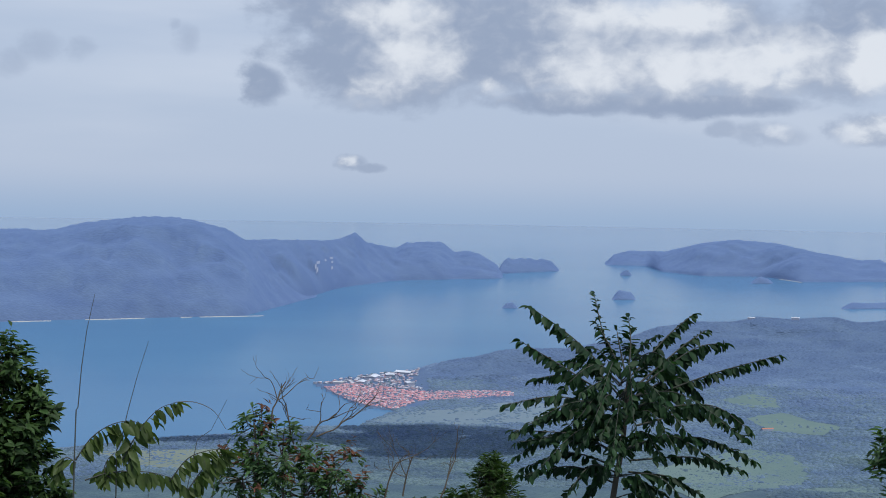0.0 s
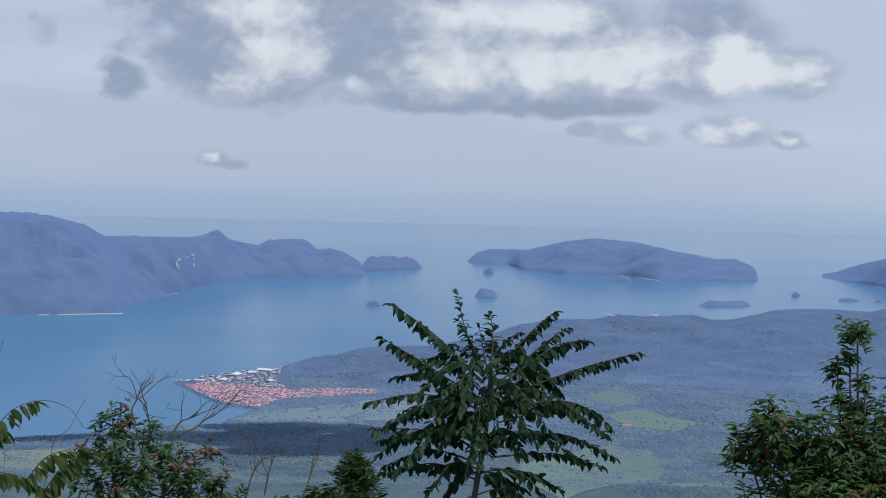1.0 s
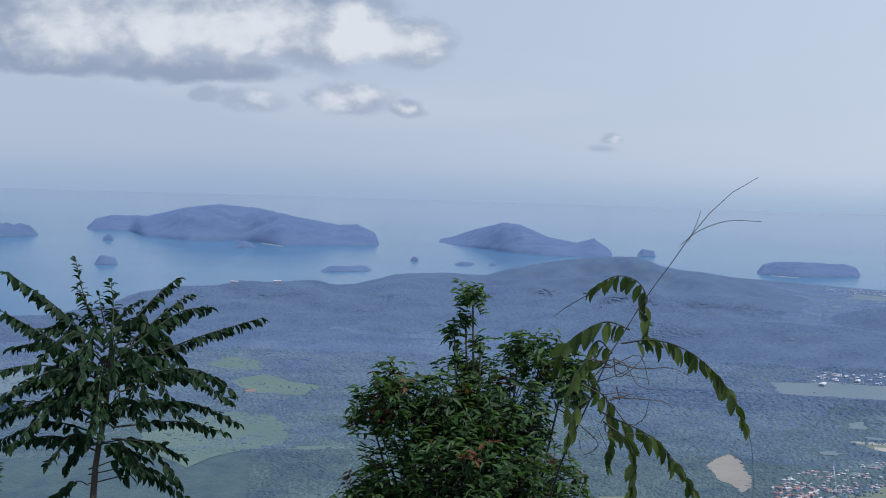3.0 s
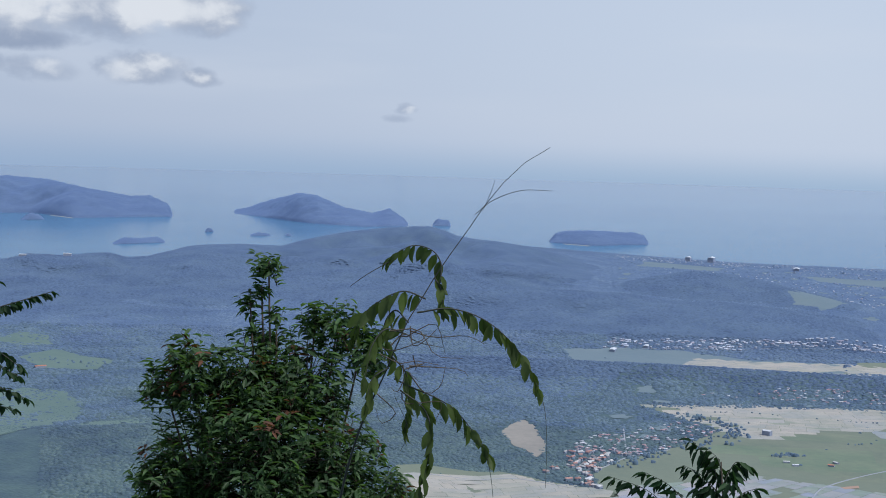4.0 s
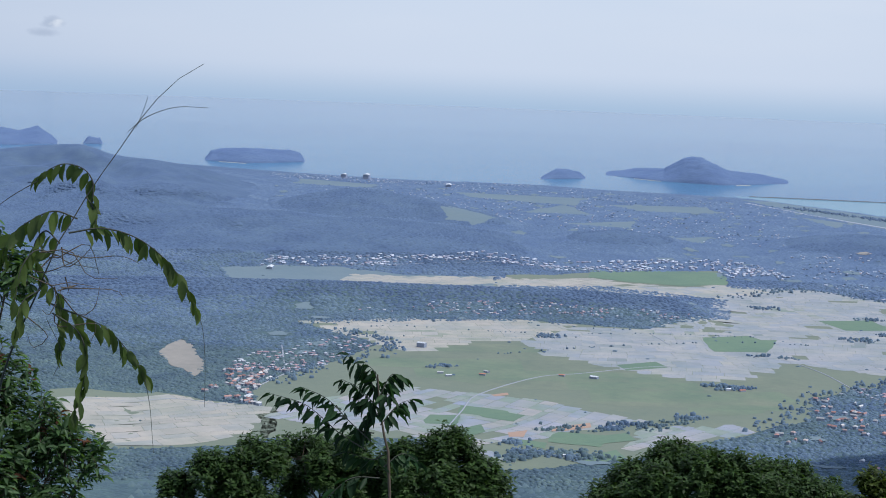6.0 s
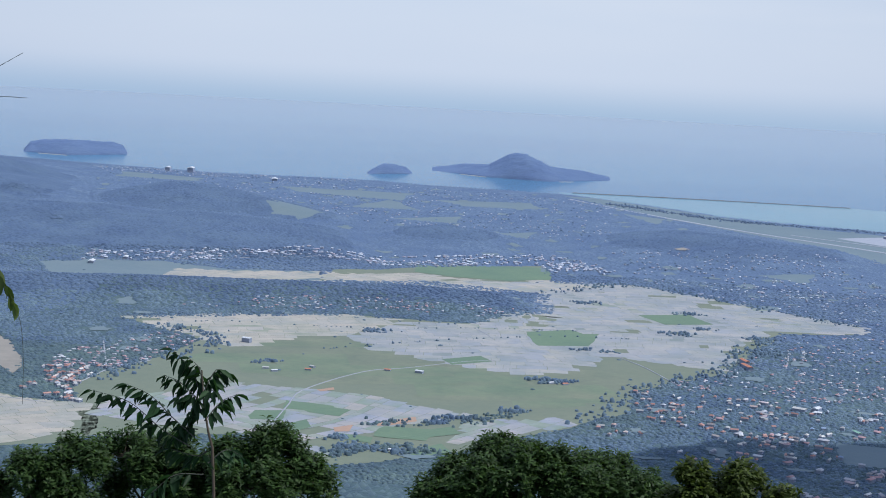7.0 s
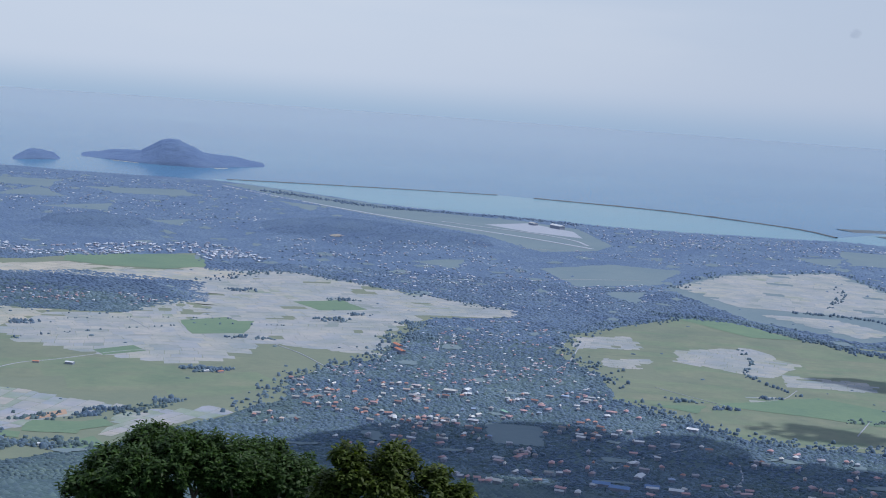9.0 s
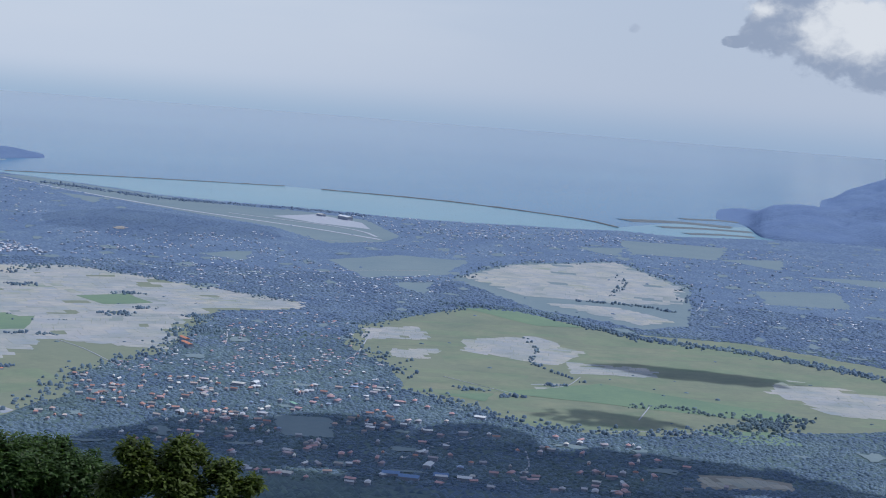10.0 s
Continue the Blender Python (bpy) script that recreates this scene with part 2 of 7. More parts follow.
def field_material(name, stops, rough=0.8, haze=0.17, joined=True):
    m = Mat(name, rough, 0, 0.3)
    # broad zones of like plots, then each plot, then mottling inside it
    zone = m.n.new("ShaderNodeMath")
    zone.operation = "MULTIPLY_ADD"
    m.l.new(m.rand(joined), zone.inputs[0])
    zone.inputs[1].default_value = 0.6
    lift_ = m.n.new("ShaderNodeMath")
    lift_.operation = "MULTIPLY_ADD"
    m.l.new(m.noise(0.028, 3, 0.5), lift_.inputs[0])
    lift_.inputs[1].default_value, lift_.inputs[2].default_value = 1.5, -0.55
    m.l.new(lift_.outputs[0], zone.inputs[2])
    c = m.ramp(zone.outputs[0], stops)
    c = m.mix(1.0, c, m.ramp(m.noise(0.35, 5, 0.7), [(0.3, (0.86, 0.87, 0.86)), (0.7, (1.07, 1.06, 1.05))]), "MULTIPLY")
    c = m.mix(1.0, c, m.ramp(m.noise(0.06, 4, 0.6), [(0.34, (0.84, 0.9, 0.82)), (0.62, (1.1, 1.08, 1.08))]), "MULTIPLY")
    # The sheen lays a blue haze over the plots.
    m.colour(c).haze_sheen(haze, HAZE_TINT)
    m.bump(m.noise(1.5, 3), 0.3, 0.1)
    return m.mat


FIELD_TONES = {
    "wet_paddy": [(0.0, (0.17, 0.19, 0.15)), (0.2, (0.24, 0.245, 0.235)), (0.45, (0.30, 0.29, 0.25)), (0.65, (0.23, 0.245, 0.25)), (0.85, (0.31, 0.295, 0.235)), (1.0, (0.18, 0.21, 0.13))],
    "stubble_paddy": [(0.0, (0.28, 0.26, 0.20)), (0.4, (0.36, 0.325, 0.25)), (0.7, (0.29, 0.285, 0.24)), (0.9, (0.34, 0.31, 0.24)), (1.0, (0.21, 0.23, 0.14))],
    "pasture": [(0.0, (0.12, 0.14, 0.068)), (0.35, (0.142, 0.158, 0.076)), (0.6, (0.12, 0.158, 0.066)), (1.0, (0.155, 0.162, 0.082))],
    "mixed_paddy": [(0.0, (0.21, 0.23, 0.27)), (0.25, (0.28, 0.27, 0.25)), (0.45, (0.19, 0.23, 0.14)), (0.6, (0.25, 0.26, 0.30)), (0.8, (0.31, 0.28, 0.235)), (1.0, (0.20, 0.23, 0.15))],
}
FIELD_JOINED = {k: field_material(k, v, haze={"pasture": 0.13, "stubble_paddy": 0.17}.get(k, 0.19)) for k, v in FIELD_TONES.items()}
FIELD_SINGLE = {k: field_material(k + "_plot", v, haze={"pasture": 0.13, "stubble_paddy": 0.17}.get(k, 0.19), joined=False) for k, v in FIELD_TONES.items()}
M_PADDY, M_TAN, M_PASTURE, M_MIXED = "wet_paddy", "stubble_paddy", "pasture", "mixed_paddy"


def grass_material(name, a, b, haze=0.14):
    m = Mat(name, 0.9, 0, 0.15)
    c = m.ramp(m.noise(0.03, 5, 0.65), [(0.3, a), (0.7, b)])
    c = m.mix(0.35, c, m.ramp(m.noise(0.4, 4, 0.7), [(0.3, a), (0.7, b)]))
    m.colour(c).haze_sheen(haze, HAZE_TINT)
    m.bump(m.noise(0.8, 4), 0.3, 0.2)
    return m.mat


# Blue sheen imitates haze; the distant grass also has it in its base colour.
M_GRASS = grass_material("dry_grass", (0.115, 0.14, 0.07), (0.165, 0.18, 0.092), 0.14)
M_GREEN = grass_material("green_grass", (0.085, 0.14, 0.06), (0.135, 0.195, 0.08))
M_FAR_GRASS = grass_material("hazed_distant_grass", (0.085, 0.118, 0.085), (0.13, 0.158, 0.11), 0.26)
M_MEADOW = grass_material("meadow_grass", (0.07, 0.112, 0.066), (0.118, 0.165, 0.09), 0.16)
M_SOIL = grass_material("bare_soil", (0.17, 0.155, 0.11), (0.30, 0.265, 0.2))


def plain(name, c, rough=0.7, metal=0.0, grain=3.0, haze=0.0):
    m = Mat(name, rough, metal, 0.3)
    m.colour(m.mix(1.0, c, m.ramp(m.noise(grain, 4), [(0.25, (0.78, 0.78, 0.78)), (0.75, (1, 1, 1))]), "MULTIPLY"))
    # Optional blue sheen that stands for haze in front of far things.
    if haze:
        m.haze_sheen(haze, HAZE_TINT)
    return m.mat


# ---- plan: compass angle in degrees to the right, distance in metres (landscape at one tenth) ----
def at(a, r):
    return (r * math.sin(radians(a)), r * math.cos(radians(a)))


COAST = [(-40, 500), (-16, 515), (-14.3, 532), (-10.4, 552), (-7.5, 562), (-5.2, 579), (-2.95, 582), (-2.7, 593), (-2.0, 612), (-1.72, 622), (-1.6, 756),
         (-0.7, 770), (1.9, 830), (4.6, 880), (6.5, 930), (8, 985), (9.3, 1050), (12, 1075), (16, 1095), (17.5, 1150), (20, 1200), (24, 1330), (27, 1430),
         (29, 1440), (31.6, 1387), (34.5, 1344), (37.3, 1306), (42.9, 1306), (45, 1280), (50.3, 1262), (53, 1199), (56.1, 1127),
         (58.2, 1108), (62, 1095), (64.6, 1075), (67.4, 1079), (71, 1099), (73, 1118), (75.1, 1112), (78, 1154), (84, 1230), (120, 1400)]
# ridges: crest (angle, distance, height), breadth on the near and the far side
RIDGES = [
    ([(-1.4, 735, 0), (-0.7, 742, 2.0), (0, 748, 3.4), (1.24, 754, 5.8), (2.06, 760, 10.2), (2.9, 770, 10.8), (4.6, 795, 8.6), (6.5, 850, 8.7), (9, 900, 6), (11, 920, 0)], 48, 60),
    ([(6.5, 940, 0), (8, 945, 9), (9.3, 950, 11.6), (10.7, 980, 10.0), (11.5, 985, 13.2), (12.8, 1000, 11.6), (14.3, 1010, 13.4), (15.0, 1015, 10), (15.8, 1020, 11), (17.2, 1050, 16.2),
      (19.1, 1080, 17), (20.6, 1100, 15), (22.2, 1120, 22), (24.5, 1150, 27.3), (26.1, 1150, 29.5), (27.1, 1140, 22.7),
      (28.5, 1130, 20), (30, 1140, 15), (31.5, 1150, 6), (33, 1150, 0)], 230, 130),
    ([(33, 1000, 2), (34.5, 1000, 9), (35.8, 1000, 13.5), (37, 1000, 12), (38.5, 1000, 8), (40.5, 1000, 0)], 80, 70),
    ([(37.3, 950, 0), (39, 955, 9.3), (41, 930, 5), (43, 900, 0)], 60, 60),
    ([(22, 820, 6), (27, 820, 15), (30.4, 800, 15), (34.6, 790, 12), (38, 775, 10), (40.9, 760, 7), (43.5, 740, 0)], 74, 120),
    ([(43.3, 845, 0), (44.6, 850, 5), (45.7, 850, 6.8), (47.2, 850, 5), (48.7, 850, 0)], 40, 45),
    ([(51, 880, 0), (53, 880, 6), (54.7, 880, 8.8), (57.2, 870, 7.6), (59.5, 860, 5), (61.5, 850, 0)], 85, 70),
    ([(21, 600, 0), (24, 600, 6), (29, 600, 5.6), (33.4, 605, 5), (41, 605, 4.8), (45, 605, 5), (47.8, 600, 4.4), (50, 585, 0)], 34, 22),
    ([(-30, 440, 12), (-12, 430, 5), (0, 430, 4), (8, 420, 6), (17, 430, 7), (25, 450, 4), (28, 440, 0)], 90, 45),
    ([(54, 330, 0), (57, 300, 5), (70, 300, 6), (90, 330, 8)], 60, 40),
]


def lattice(x, y, seed):
    """Smooth noise between 0 and 1 over arrays of places."""
    ix, iy = np.floor(x).astype(np.int64), np.floor(y).astype(np.int64)
    fx, fy = x - ix, y - iy
    u, v = fx * fx * (3 - 2 * fx), fy * fy * (3 - 2 * fy)

    def corner(i, j):
        k = (i * 374761393 + j * 668265263 + seed * 1274126177) & 0xFFFFFFFF
        k = ((k ^ (k >> 13)) * 1274126177) & 0xFFFFFFFF
        return ((k ^ (k >> 16)) & 0xFFFFFF) / 16777216.0

    low = corner(ix, iy) * (1 - u) + corner(ix + 1, iy) * u
    return low * (1 - v) + (corner(ix, iy + 1) * (1 - u) + corner(ix + 1, iy + 1) * u) * v


def fractal(x, y, size, octaves, seed):
    total, weight = 0.0, 0.0
    for k in range(octaves):
        total = total + lattice(x * 2 ** k / size, y * 2 ** k / size, seed + k) * 0.5 ** k
        weight += 0.5 ** k
    return total / weight


def spread(a, pairs):
    xs, ys = zip(*pairs)
    return np.interp(a, xs, ys)


def ground_height(a, r):
    """Height of the land at angles a and distances r (arrays)."""
    a, r = np.broadcast_arrays(np.asarray(a, float), np.asarray(r, float))
    x, y = r * np.sin(np.radians(a)), r * np.cos(np.radians(a))
    h = np.zeros(a.shape)
    for number, (crest, near, far) in enumerate(RIDGES):
        rc = spread(a, [(p[0], p[1]) for p in crest])
        zc = spread(a, [(p[0], p[2]) for p in crest])
        inside = (a > crest[0][0] - 0.01) & (a < crest[-1][0] + 0.01)
        d = r - rc
        # spurs and ravines branch down from the crest
        wx, wy = x + 30 * fractal(x, y, 60.0, 2, 5), y + 30 * fractal(x, y, 60.0, 2, 9)
        gully = 0.62 * np.exp(-((fractal(wx, wy, 90.0, 2, 20 + number) - 0.5) / 0.13) ** 2) + 0.38 * np.exp(-((fractal(wx, wy, 38.0, 2, 40 + number) - 0.5) / 0.15) ** 2)
        flank = 1 - np.exp(-(d / 30.0) ** 2)
        h = np.maximum(h, np.where(inside, zc * np.exp(-(d / np.where(d < 0, near, far)) ** 2) * (1 - 0.55 * gully * flank), 0))
    h = h * (0.93 + 0.14 * fractal(x, y, 34.0, 3, 3)) + 0.5
    # the mountain under the camera
    own = 87 - 1.75 - np.maximum(r - 2.2, 0) * 0.37 - np.minimum(np.maximum(r - 2.2, 0), 3) * 0.1
    h = np.maximum(h, np.where(r < 300, own, 0))
    rc = spread(a, COAST)
    shore = np.clip((rc - r) / 6.0, -1, 1)
    town = in_region(x, y, TOWN)
    shore = np.where(town, 1.0, shore)
    return np.where(shore > 0, h * np.clip(shore, 0, 1) + 0.0, shore * 2.5)


def in_region(x, y, ring):
    """Whether points (arrays) lie inside a ring of (angle, distance) corners."""
    pts = [at(*p) for p in ring]
    inside = np.zeros(np.shape(x), bool)
    if np.ndim(x) == 1 and len(x) > 200:
        (left, low), (right, high) = np.min(pts, 0), np.max(pts, 0)
        box = (x >= left) & (x <= right) & (y >= low) & (y <= high)
        if box.sum() < len(x):
            inside[box] = in_region(x[box], y[box], ring)
            return inside
    for (x0, y0), (x1, y1) in zip(pts, pts[1:] + pts[:1]):
        cross = ((y0 > y) != (y1 > y)) & (x < (x1 - x0) * (y - y0) / (y1 - y0 + 1e-12) + x0)
        inside ^= cross
    return inside


TOWN = [(-4.75, 705), (-3.2, 735), (-1.68, 757), (-0.5, 756), (-0.5, 640), (-1.03, 628), (-2.0, 622), (-2.9, 630), (-4.0, 668)]


def mesh_object(name, verts, faces, material, smooth=False, parent=None):
    me = bpy.data.meshes.new(name)
    me.from_pydata([tuple(v) for v in verts], [], [tuple(f) for f in faces])
    if isinstance(material, (list, tuple)):
        for m in material:
            me.materials.append(m)
    else:
        me.materials.append(material)
    if smooth:
        me.polygons.foreach_set("use_smooth", [True] * len(me.polygons))
    me.update()
    ob = new(name, me)
    if parent:
        ob.parent = parent
    return ob


def tri_mesh(name, verts, tris, material, smooth=False, parent=None):
    """A mesh of triangles straight from arrays."""
    me = bpy.data.meshes.new(name)
    nv, nf = len(verts), len(tris)
    me.vertices.add(nv)
    me.vertices.foreach_set("co", np.asarray(verts, np.float32).ravel())
    me.loops.add(nf * 3)
    me.loops.foreach_set("vertex_index", np.asarray(tris, np.int32).ravel())
    me.polygons.add(nf)
    me.polygons.foreach_set("loop_start", np.arange(nf, dtype=np.int32) * 3)
    me.polygons.foreach_set("loop_total", np.full(nf, 3, np.int32))
    if smooth:
        me.polygons.foreach_set("use_smooth", np.ones(nf, bool))
    me.materials.append(material)
    me.update(calc_edges=True)
    me.validate()
    ob = new(name, me)
    if parent:
        ob.parent = parent
    return ob


def sheet(a, r, z):
    """Vertices and triangles of a polar grid."""
    na, nr = z.shape
    x = r[None, :] * np.sin(np.radians(a))[:, None]
    y = r[None, :] * np.cos(np.radians(a))[:, None]
    verts = np.stack([x, y, z], -1).reshape(-1, 3)
    i = np.arange(na - 1)[:, None] * nr + np.arange(nr - 1)[None, :]
    q = np.stack([i, i + nr, i + nr + 1, i, i + nr + 1, i + 1], -1).reshape(-1, 3)
    return verts, q


# ---- ground and sea ----
g_a = np.concatenate([np.arange(-180, -22, 4.0), np.arange(-22, 90, 0.2), np.arange(90, 177, 4.0), [180.0]])
g_r = np.concatenate([[0.5], np.linspace(1.5, 12, 8), np.geomspace(14, 300, 26)[:-1], np.linspace(300, 1500, 260), [1600, 1900, 2500, 3500, 4600]])
g_z = ground_height(g_a[:, None], g_r[None, :])
g_z[-1] = g_z[0]
gv, gt = sheet(g_a, g_r, g_z)
# close the summit and the seam behind it
ring = np.arange(len(g_a)) * len(g_r)
gv = np.concatenate([gv, [[0, 0, g_z[:, 0].mean()]]])
gt = np.concatenate([gt, np.stack([np.full(len(ring) - 1, len(gv) - 1), ring[1:], ring[:-1]], -1)])
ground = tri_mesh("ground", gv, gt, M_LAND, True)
# Ground beyond about 580 m takes the bluer copy with haze painted in.
ground.data.materials.append(M_LAND_HAZED)
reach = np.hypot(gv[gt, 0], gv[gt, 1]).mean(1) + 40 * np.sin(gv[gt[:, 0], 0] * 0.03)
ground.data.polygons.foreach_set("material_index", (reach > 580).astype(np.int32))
tagged(ground, "wooded island ground falling from the summit to the coastal plain", "ground", kind="structure")
s_a, s_r, o_r = np.concatenate([np.arange(-180, -24, 2.0), np.arange(-24, 92, 0.2), np.arange(92, 181, 2.0)]), np.array([430, 600, 900, 1300, 2000, 2600]), np.array([2600, 3000, 3500, 4200, 4850.0])
sv, st = sheet(s_a, s_r, np.zeros((len(s_a), len(s_r))))
tagged(tri_mesh("water", sv, st, M_SEA, True), "calm blue-turquoise bay water round the islands", "sea", kind="structure")
ov, ot = sheet(s_a, o_r, np.zeros((len(s_a), len(o_r))))
tagged(tri_mesh("water", ov, ot, M_OFFING, True), "smooth open sea reaching the hazy horizon", "sea", kind="structure")


# ---- crowns of distant trees, joined ----
def blob_set(name, x, y, z, size, material, label, seed, category="woods", flat=0.85, low=False):
    rng = np.random.default_rng(seed)
    n = len(x)
    ang = np.arange(5) * 2 * math.pi / 5
    base = np.concatenate([[[0, 0, 1.0]], np.stack([0.75 * np.cos(ang), 0.75 * np.sin(ang), np.full(5, 0.62)], -1),
                           np.stack([np.cos(ang + 0.6), np.sin(ang + 0.6), np.full(5, -0.25)], -1)])
    tri = [(0, 1 + i, 1 + (i + 1) % 5) for i in range(5)]
    for i in range(5):
        j = (i + 1) % 5
        tri += [(1 + i, 6 + i, 1 + j), (1 + j, 6 + i, 6 + j)]
    tri = np.array(tri)
    if low == "dome":
        ang = np.arange(4) * math.pi / 2
        base = np.concatenate([[[0, 0, 0.8]], np.stack([0.72 * np.cos(ang), 0.72 * np.sin(ang), np.full(4, 0.48)], -1), np.stack([np.cos(ang + 0.8), np.sin(ang + 0.8), np.full(4, -0.35)], -1)])
        tri = [(0, 1 + i, 1 + (i + 1) % 4) for i in range(4)]
        for i in range(4):
            tri += [(1 + i, 5 + i, 1 + (i + 1) % 4), (1 + (i + 1) % 4, 5 + i, 5 + (i + 1) % 4)]
        tri = np.array(tri)
    elif low:
        ang = np.arange(6) * math.pi / 3
        base = np.concatenate([[[0, 0, 0.55]], np.stack([np.cos(ang), np.sin(ang), np.full(6, -0.4)], -1)])
        tri = np.array([(0, 1 + i, 1 + (i + 1) % 6) for i in range(6)])
    nb = len(base)
    wild = 0.6 if low == "dome" else 0.4 if low else 1.0
    v = base[None] * (1 + rng.normal(0, 0.2 * wild, (n, nb, 1)))
    v = v + rng.normal(0, 0.08 * wild, (n, nb, 3))
    t = rng.uniform(0, 6.28, n)
    ct, st_ = np.cos(t)[:, None], np.sin(t)[:, None]
    vx, vy = v[..., 0] * ct - v[..., 1] * st_, v[..., 0] * st_ + v[..., 1] * ct
    hz = rng.uniform(0.7, 1.6, n)[:, None] * flat
    out = np.stack([x[:, None] + vx * size[:, None], y[:, None] + vy * size[:, None], z[:, None] + (v[..., 2] + 0.25) * size[:, None] * hz], -1)
    faces = (np.arange(n)[:, None, None] * nb + tri[None]).reshape(-1, 3)
    ob = tri_mesh(name, out.reshape(-1, 3), faces, material, True)
    return tagged(ob, label, category, kind="stuff") if label else tagged(ob, kind="stuff")



# ---- islands ----
# Limestone tone shifted to blue, with the haze sheen on top.
M_CLIFF = plain("limestone", (0.27, 0.30, 0.37), 0.9, 0, 0.2, 0.2)


def island(crest, foot, depth, label, seed, cliffs=()):
    """An island from its crest (angle, elevation angle) and its shore (angle, distance)."""
    a = np.linspace(crest[0][0], crest[-1][0], max(24, int((crest[-1][0] - crest[0][0]) / 0.06)))
    elv = spread(a, crest)
    span = crest[-1][0] - crest[0][0]
    r0 = spread(a, foot)
    soft = np.hanning(max(3, int(0.9 / (a[1] - a[0])) | 1))
    half = len(soft) // 2
    r0 = np.convolve(np.pad(r0, half, mode="edge"), soft / soft.sum(), mode="valid")
    s = np.linspace(0, 1, 48)
    taper = np.minimum(1, np.minimum(a - a[0], a[-1] - a[0] - (a - a[0])) / (0.12 * (a[-1] - a[0]) + 1e-9))
    deep = depth * (0.25 + 0.75 * np.sqrt(np.clip(taper, 0, 1)))
    rc = r0 + deep * 0.5
    zc = np.maximum(87 + rc * np.tan(np.radians(elv)), 0.3)
    if span < 2.4:
        top = zc.max()
        zc = top * (zc / top) ** 0.55
        k = np.hanning(2 * (len(zc) // 10) + 3)
        zc = np.convolve(np.pad(zc, len(k) // 2, mode="edge"), k / k.sum(), mode="valid")
        edge = np.minimum(a - a[0], a[-1] - a) / (0.22 * span)
        zc = zc * np.clip(edge * (2 - np.clip(edge, 0, 1)), 0, 1) ** 0.75 * (0.8 + 0.42 * fractal(a / span * 6 + seed, 0 * a + seed, 1.0, 3, int(seed)))
    rr = r0[:, None] + deep[:, None] * s[None, :] - 2
    x, y = rr * np.sin(np.radians(a))[:, None], rr * np.cos(np.radians(a))[:, None]
    wob = np.array([[noise.fractal(Vector((px * 0.018 + seed, py * 0.018, seed)), 0.9, 2.1, 3) for px, py in zip(rx, ry)] for rx, ry in zip(x, y)])
    shape = np.sin(np.pi * s) ** 0.85
    z = zc[:, None] * shape[None, :] * (1 + 0.22 * wob * (1 - shape[None, :] ** 4)) + 0.02 * zc[:, None] * wob
    # ravines on the slopes and the ragged tops of single trees
    gully = np.exp(-((fractal(x + 20 * wob, y + 20 * wob, 55.0, 3, int(seed)) - 0.5) / 0.09) ** 2)
    z = z * (1 - 0.16 * gully * (1 - shape[None, :] ** 6))
    z = z + np.minimum(1.6, 0.09 * zc)[:, None] * (fractal(x, y, 4.5, 2, 77) - 0.5) * 1.6 * shape[None, :]
    z[:, 0] = z[:, -1] = -1.5
    z[0] = np.minimum(z[0], -0.5)
    z[-1] = np.minimum(z[-1], -0.5)
    n = len(s)
    verts = np.stack([x, y, z], -1).reshape(-1, 3)
    i = np.arange(len(a) - 1)[:, None] * n + np.arange(n - 1)[None, :]
    tris = np.stack([i, i + n, i + n + 1, i, i + n + 1, i + 1], -1).reshape(-1, 3)
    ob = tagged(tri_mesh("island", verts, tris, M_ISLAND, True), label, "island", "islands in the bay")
    rng = np.random.default_rng(int(seed * 10))
    for a0, a1, s0, s1 in cliffs:
        ia, js = np.where((a >= a0) & (a <= a1))[0], np.where((s >= s0) & (s <= s1))[0]
        cv, cf = [], []
        for i0 in ia[:-1]:
            for j0 in js[:-1]:
                if rng.random() < 0.5:
                    k = len(cv)
                    for ii, jj in ((i0, j0), (i0 + 1, j0), (i0 + 1, j0 + 1), (i0, j0 + 1)):
                        cv.append((x[ii, jj], y[ii, jj] - 1.5, z[ii, jj] + 0.6))
                    cf += [(k, k + 2, k + 1), (k, k + 3, k + 2)]
        if cf:
            tagged(tri_mesh("cliff", np.array(cv), np.array(cf), M_CLIFF, False, ob), "pale limestone cliff face")
    return ob


island([(-9.5, -2.1), (-8.2, -1.78), (-7.27, -1.74), (-4.48, -1.74), (-3.85, -1.65), (-3.4, -1.47), (-3.27, -1.41), (-3.12, -1.52), (-2.81, -1.78), (-1.76, -1.97), (-1.34, -1.76), (-0.09, -1.69),
        (0.44, -2.08), (0.9, -2.02), (1.38, -2.13), (2.02, -2.53), (2.24, -2.95)],
       [(-9.5, 1250), (-5.9, 1250), (-4.65, 1335), (-3.82, 1436), (-1.74, 1573), (2.24, 1654)], 300,
       "long wooded island with a pointed peak and pale cliffs", 1.0, [(-4.75, -4.5, 0.12, 0.2), (-4.4, -4.25, 0.13, 0.22), (-4.2, -4.0, 0.12, 0.26)])
island([(-22, -1.7), (-15.99, -1.5), (-14.04, -1.48), (-13.05, -1.2), (-11.66, -0.98), (-10.45, -0.92), (-9.43, -1.01), (-8.0, -1.34), (-7.4, -1.72), (-6.6, -2.15), (-5.9, -2.75), (-5.2, -3.35), (-4.6, -3.8)],
       [(-22, 1040), (-15.97, 1045), (-10.81, 1075), (-7.2, 1100), (-5.85, 1200), (-4.6, 1310)], 430,
       "broad wooded mountain island with a sandy shore", 1.6)
island([(2.02, -2.7), (2.12, -2.39), (2.75, -2.23), (3.48, -2.38), (3.9, -2.33), (4.32, -2.6)], [(2.03, 1749), (4.32, 1848)], 110, "humped wooded island off a headland", 2.0)
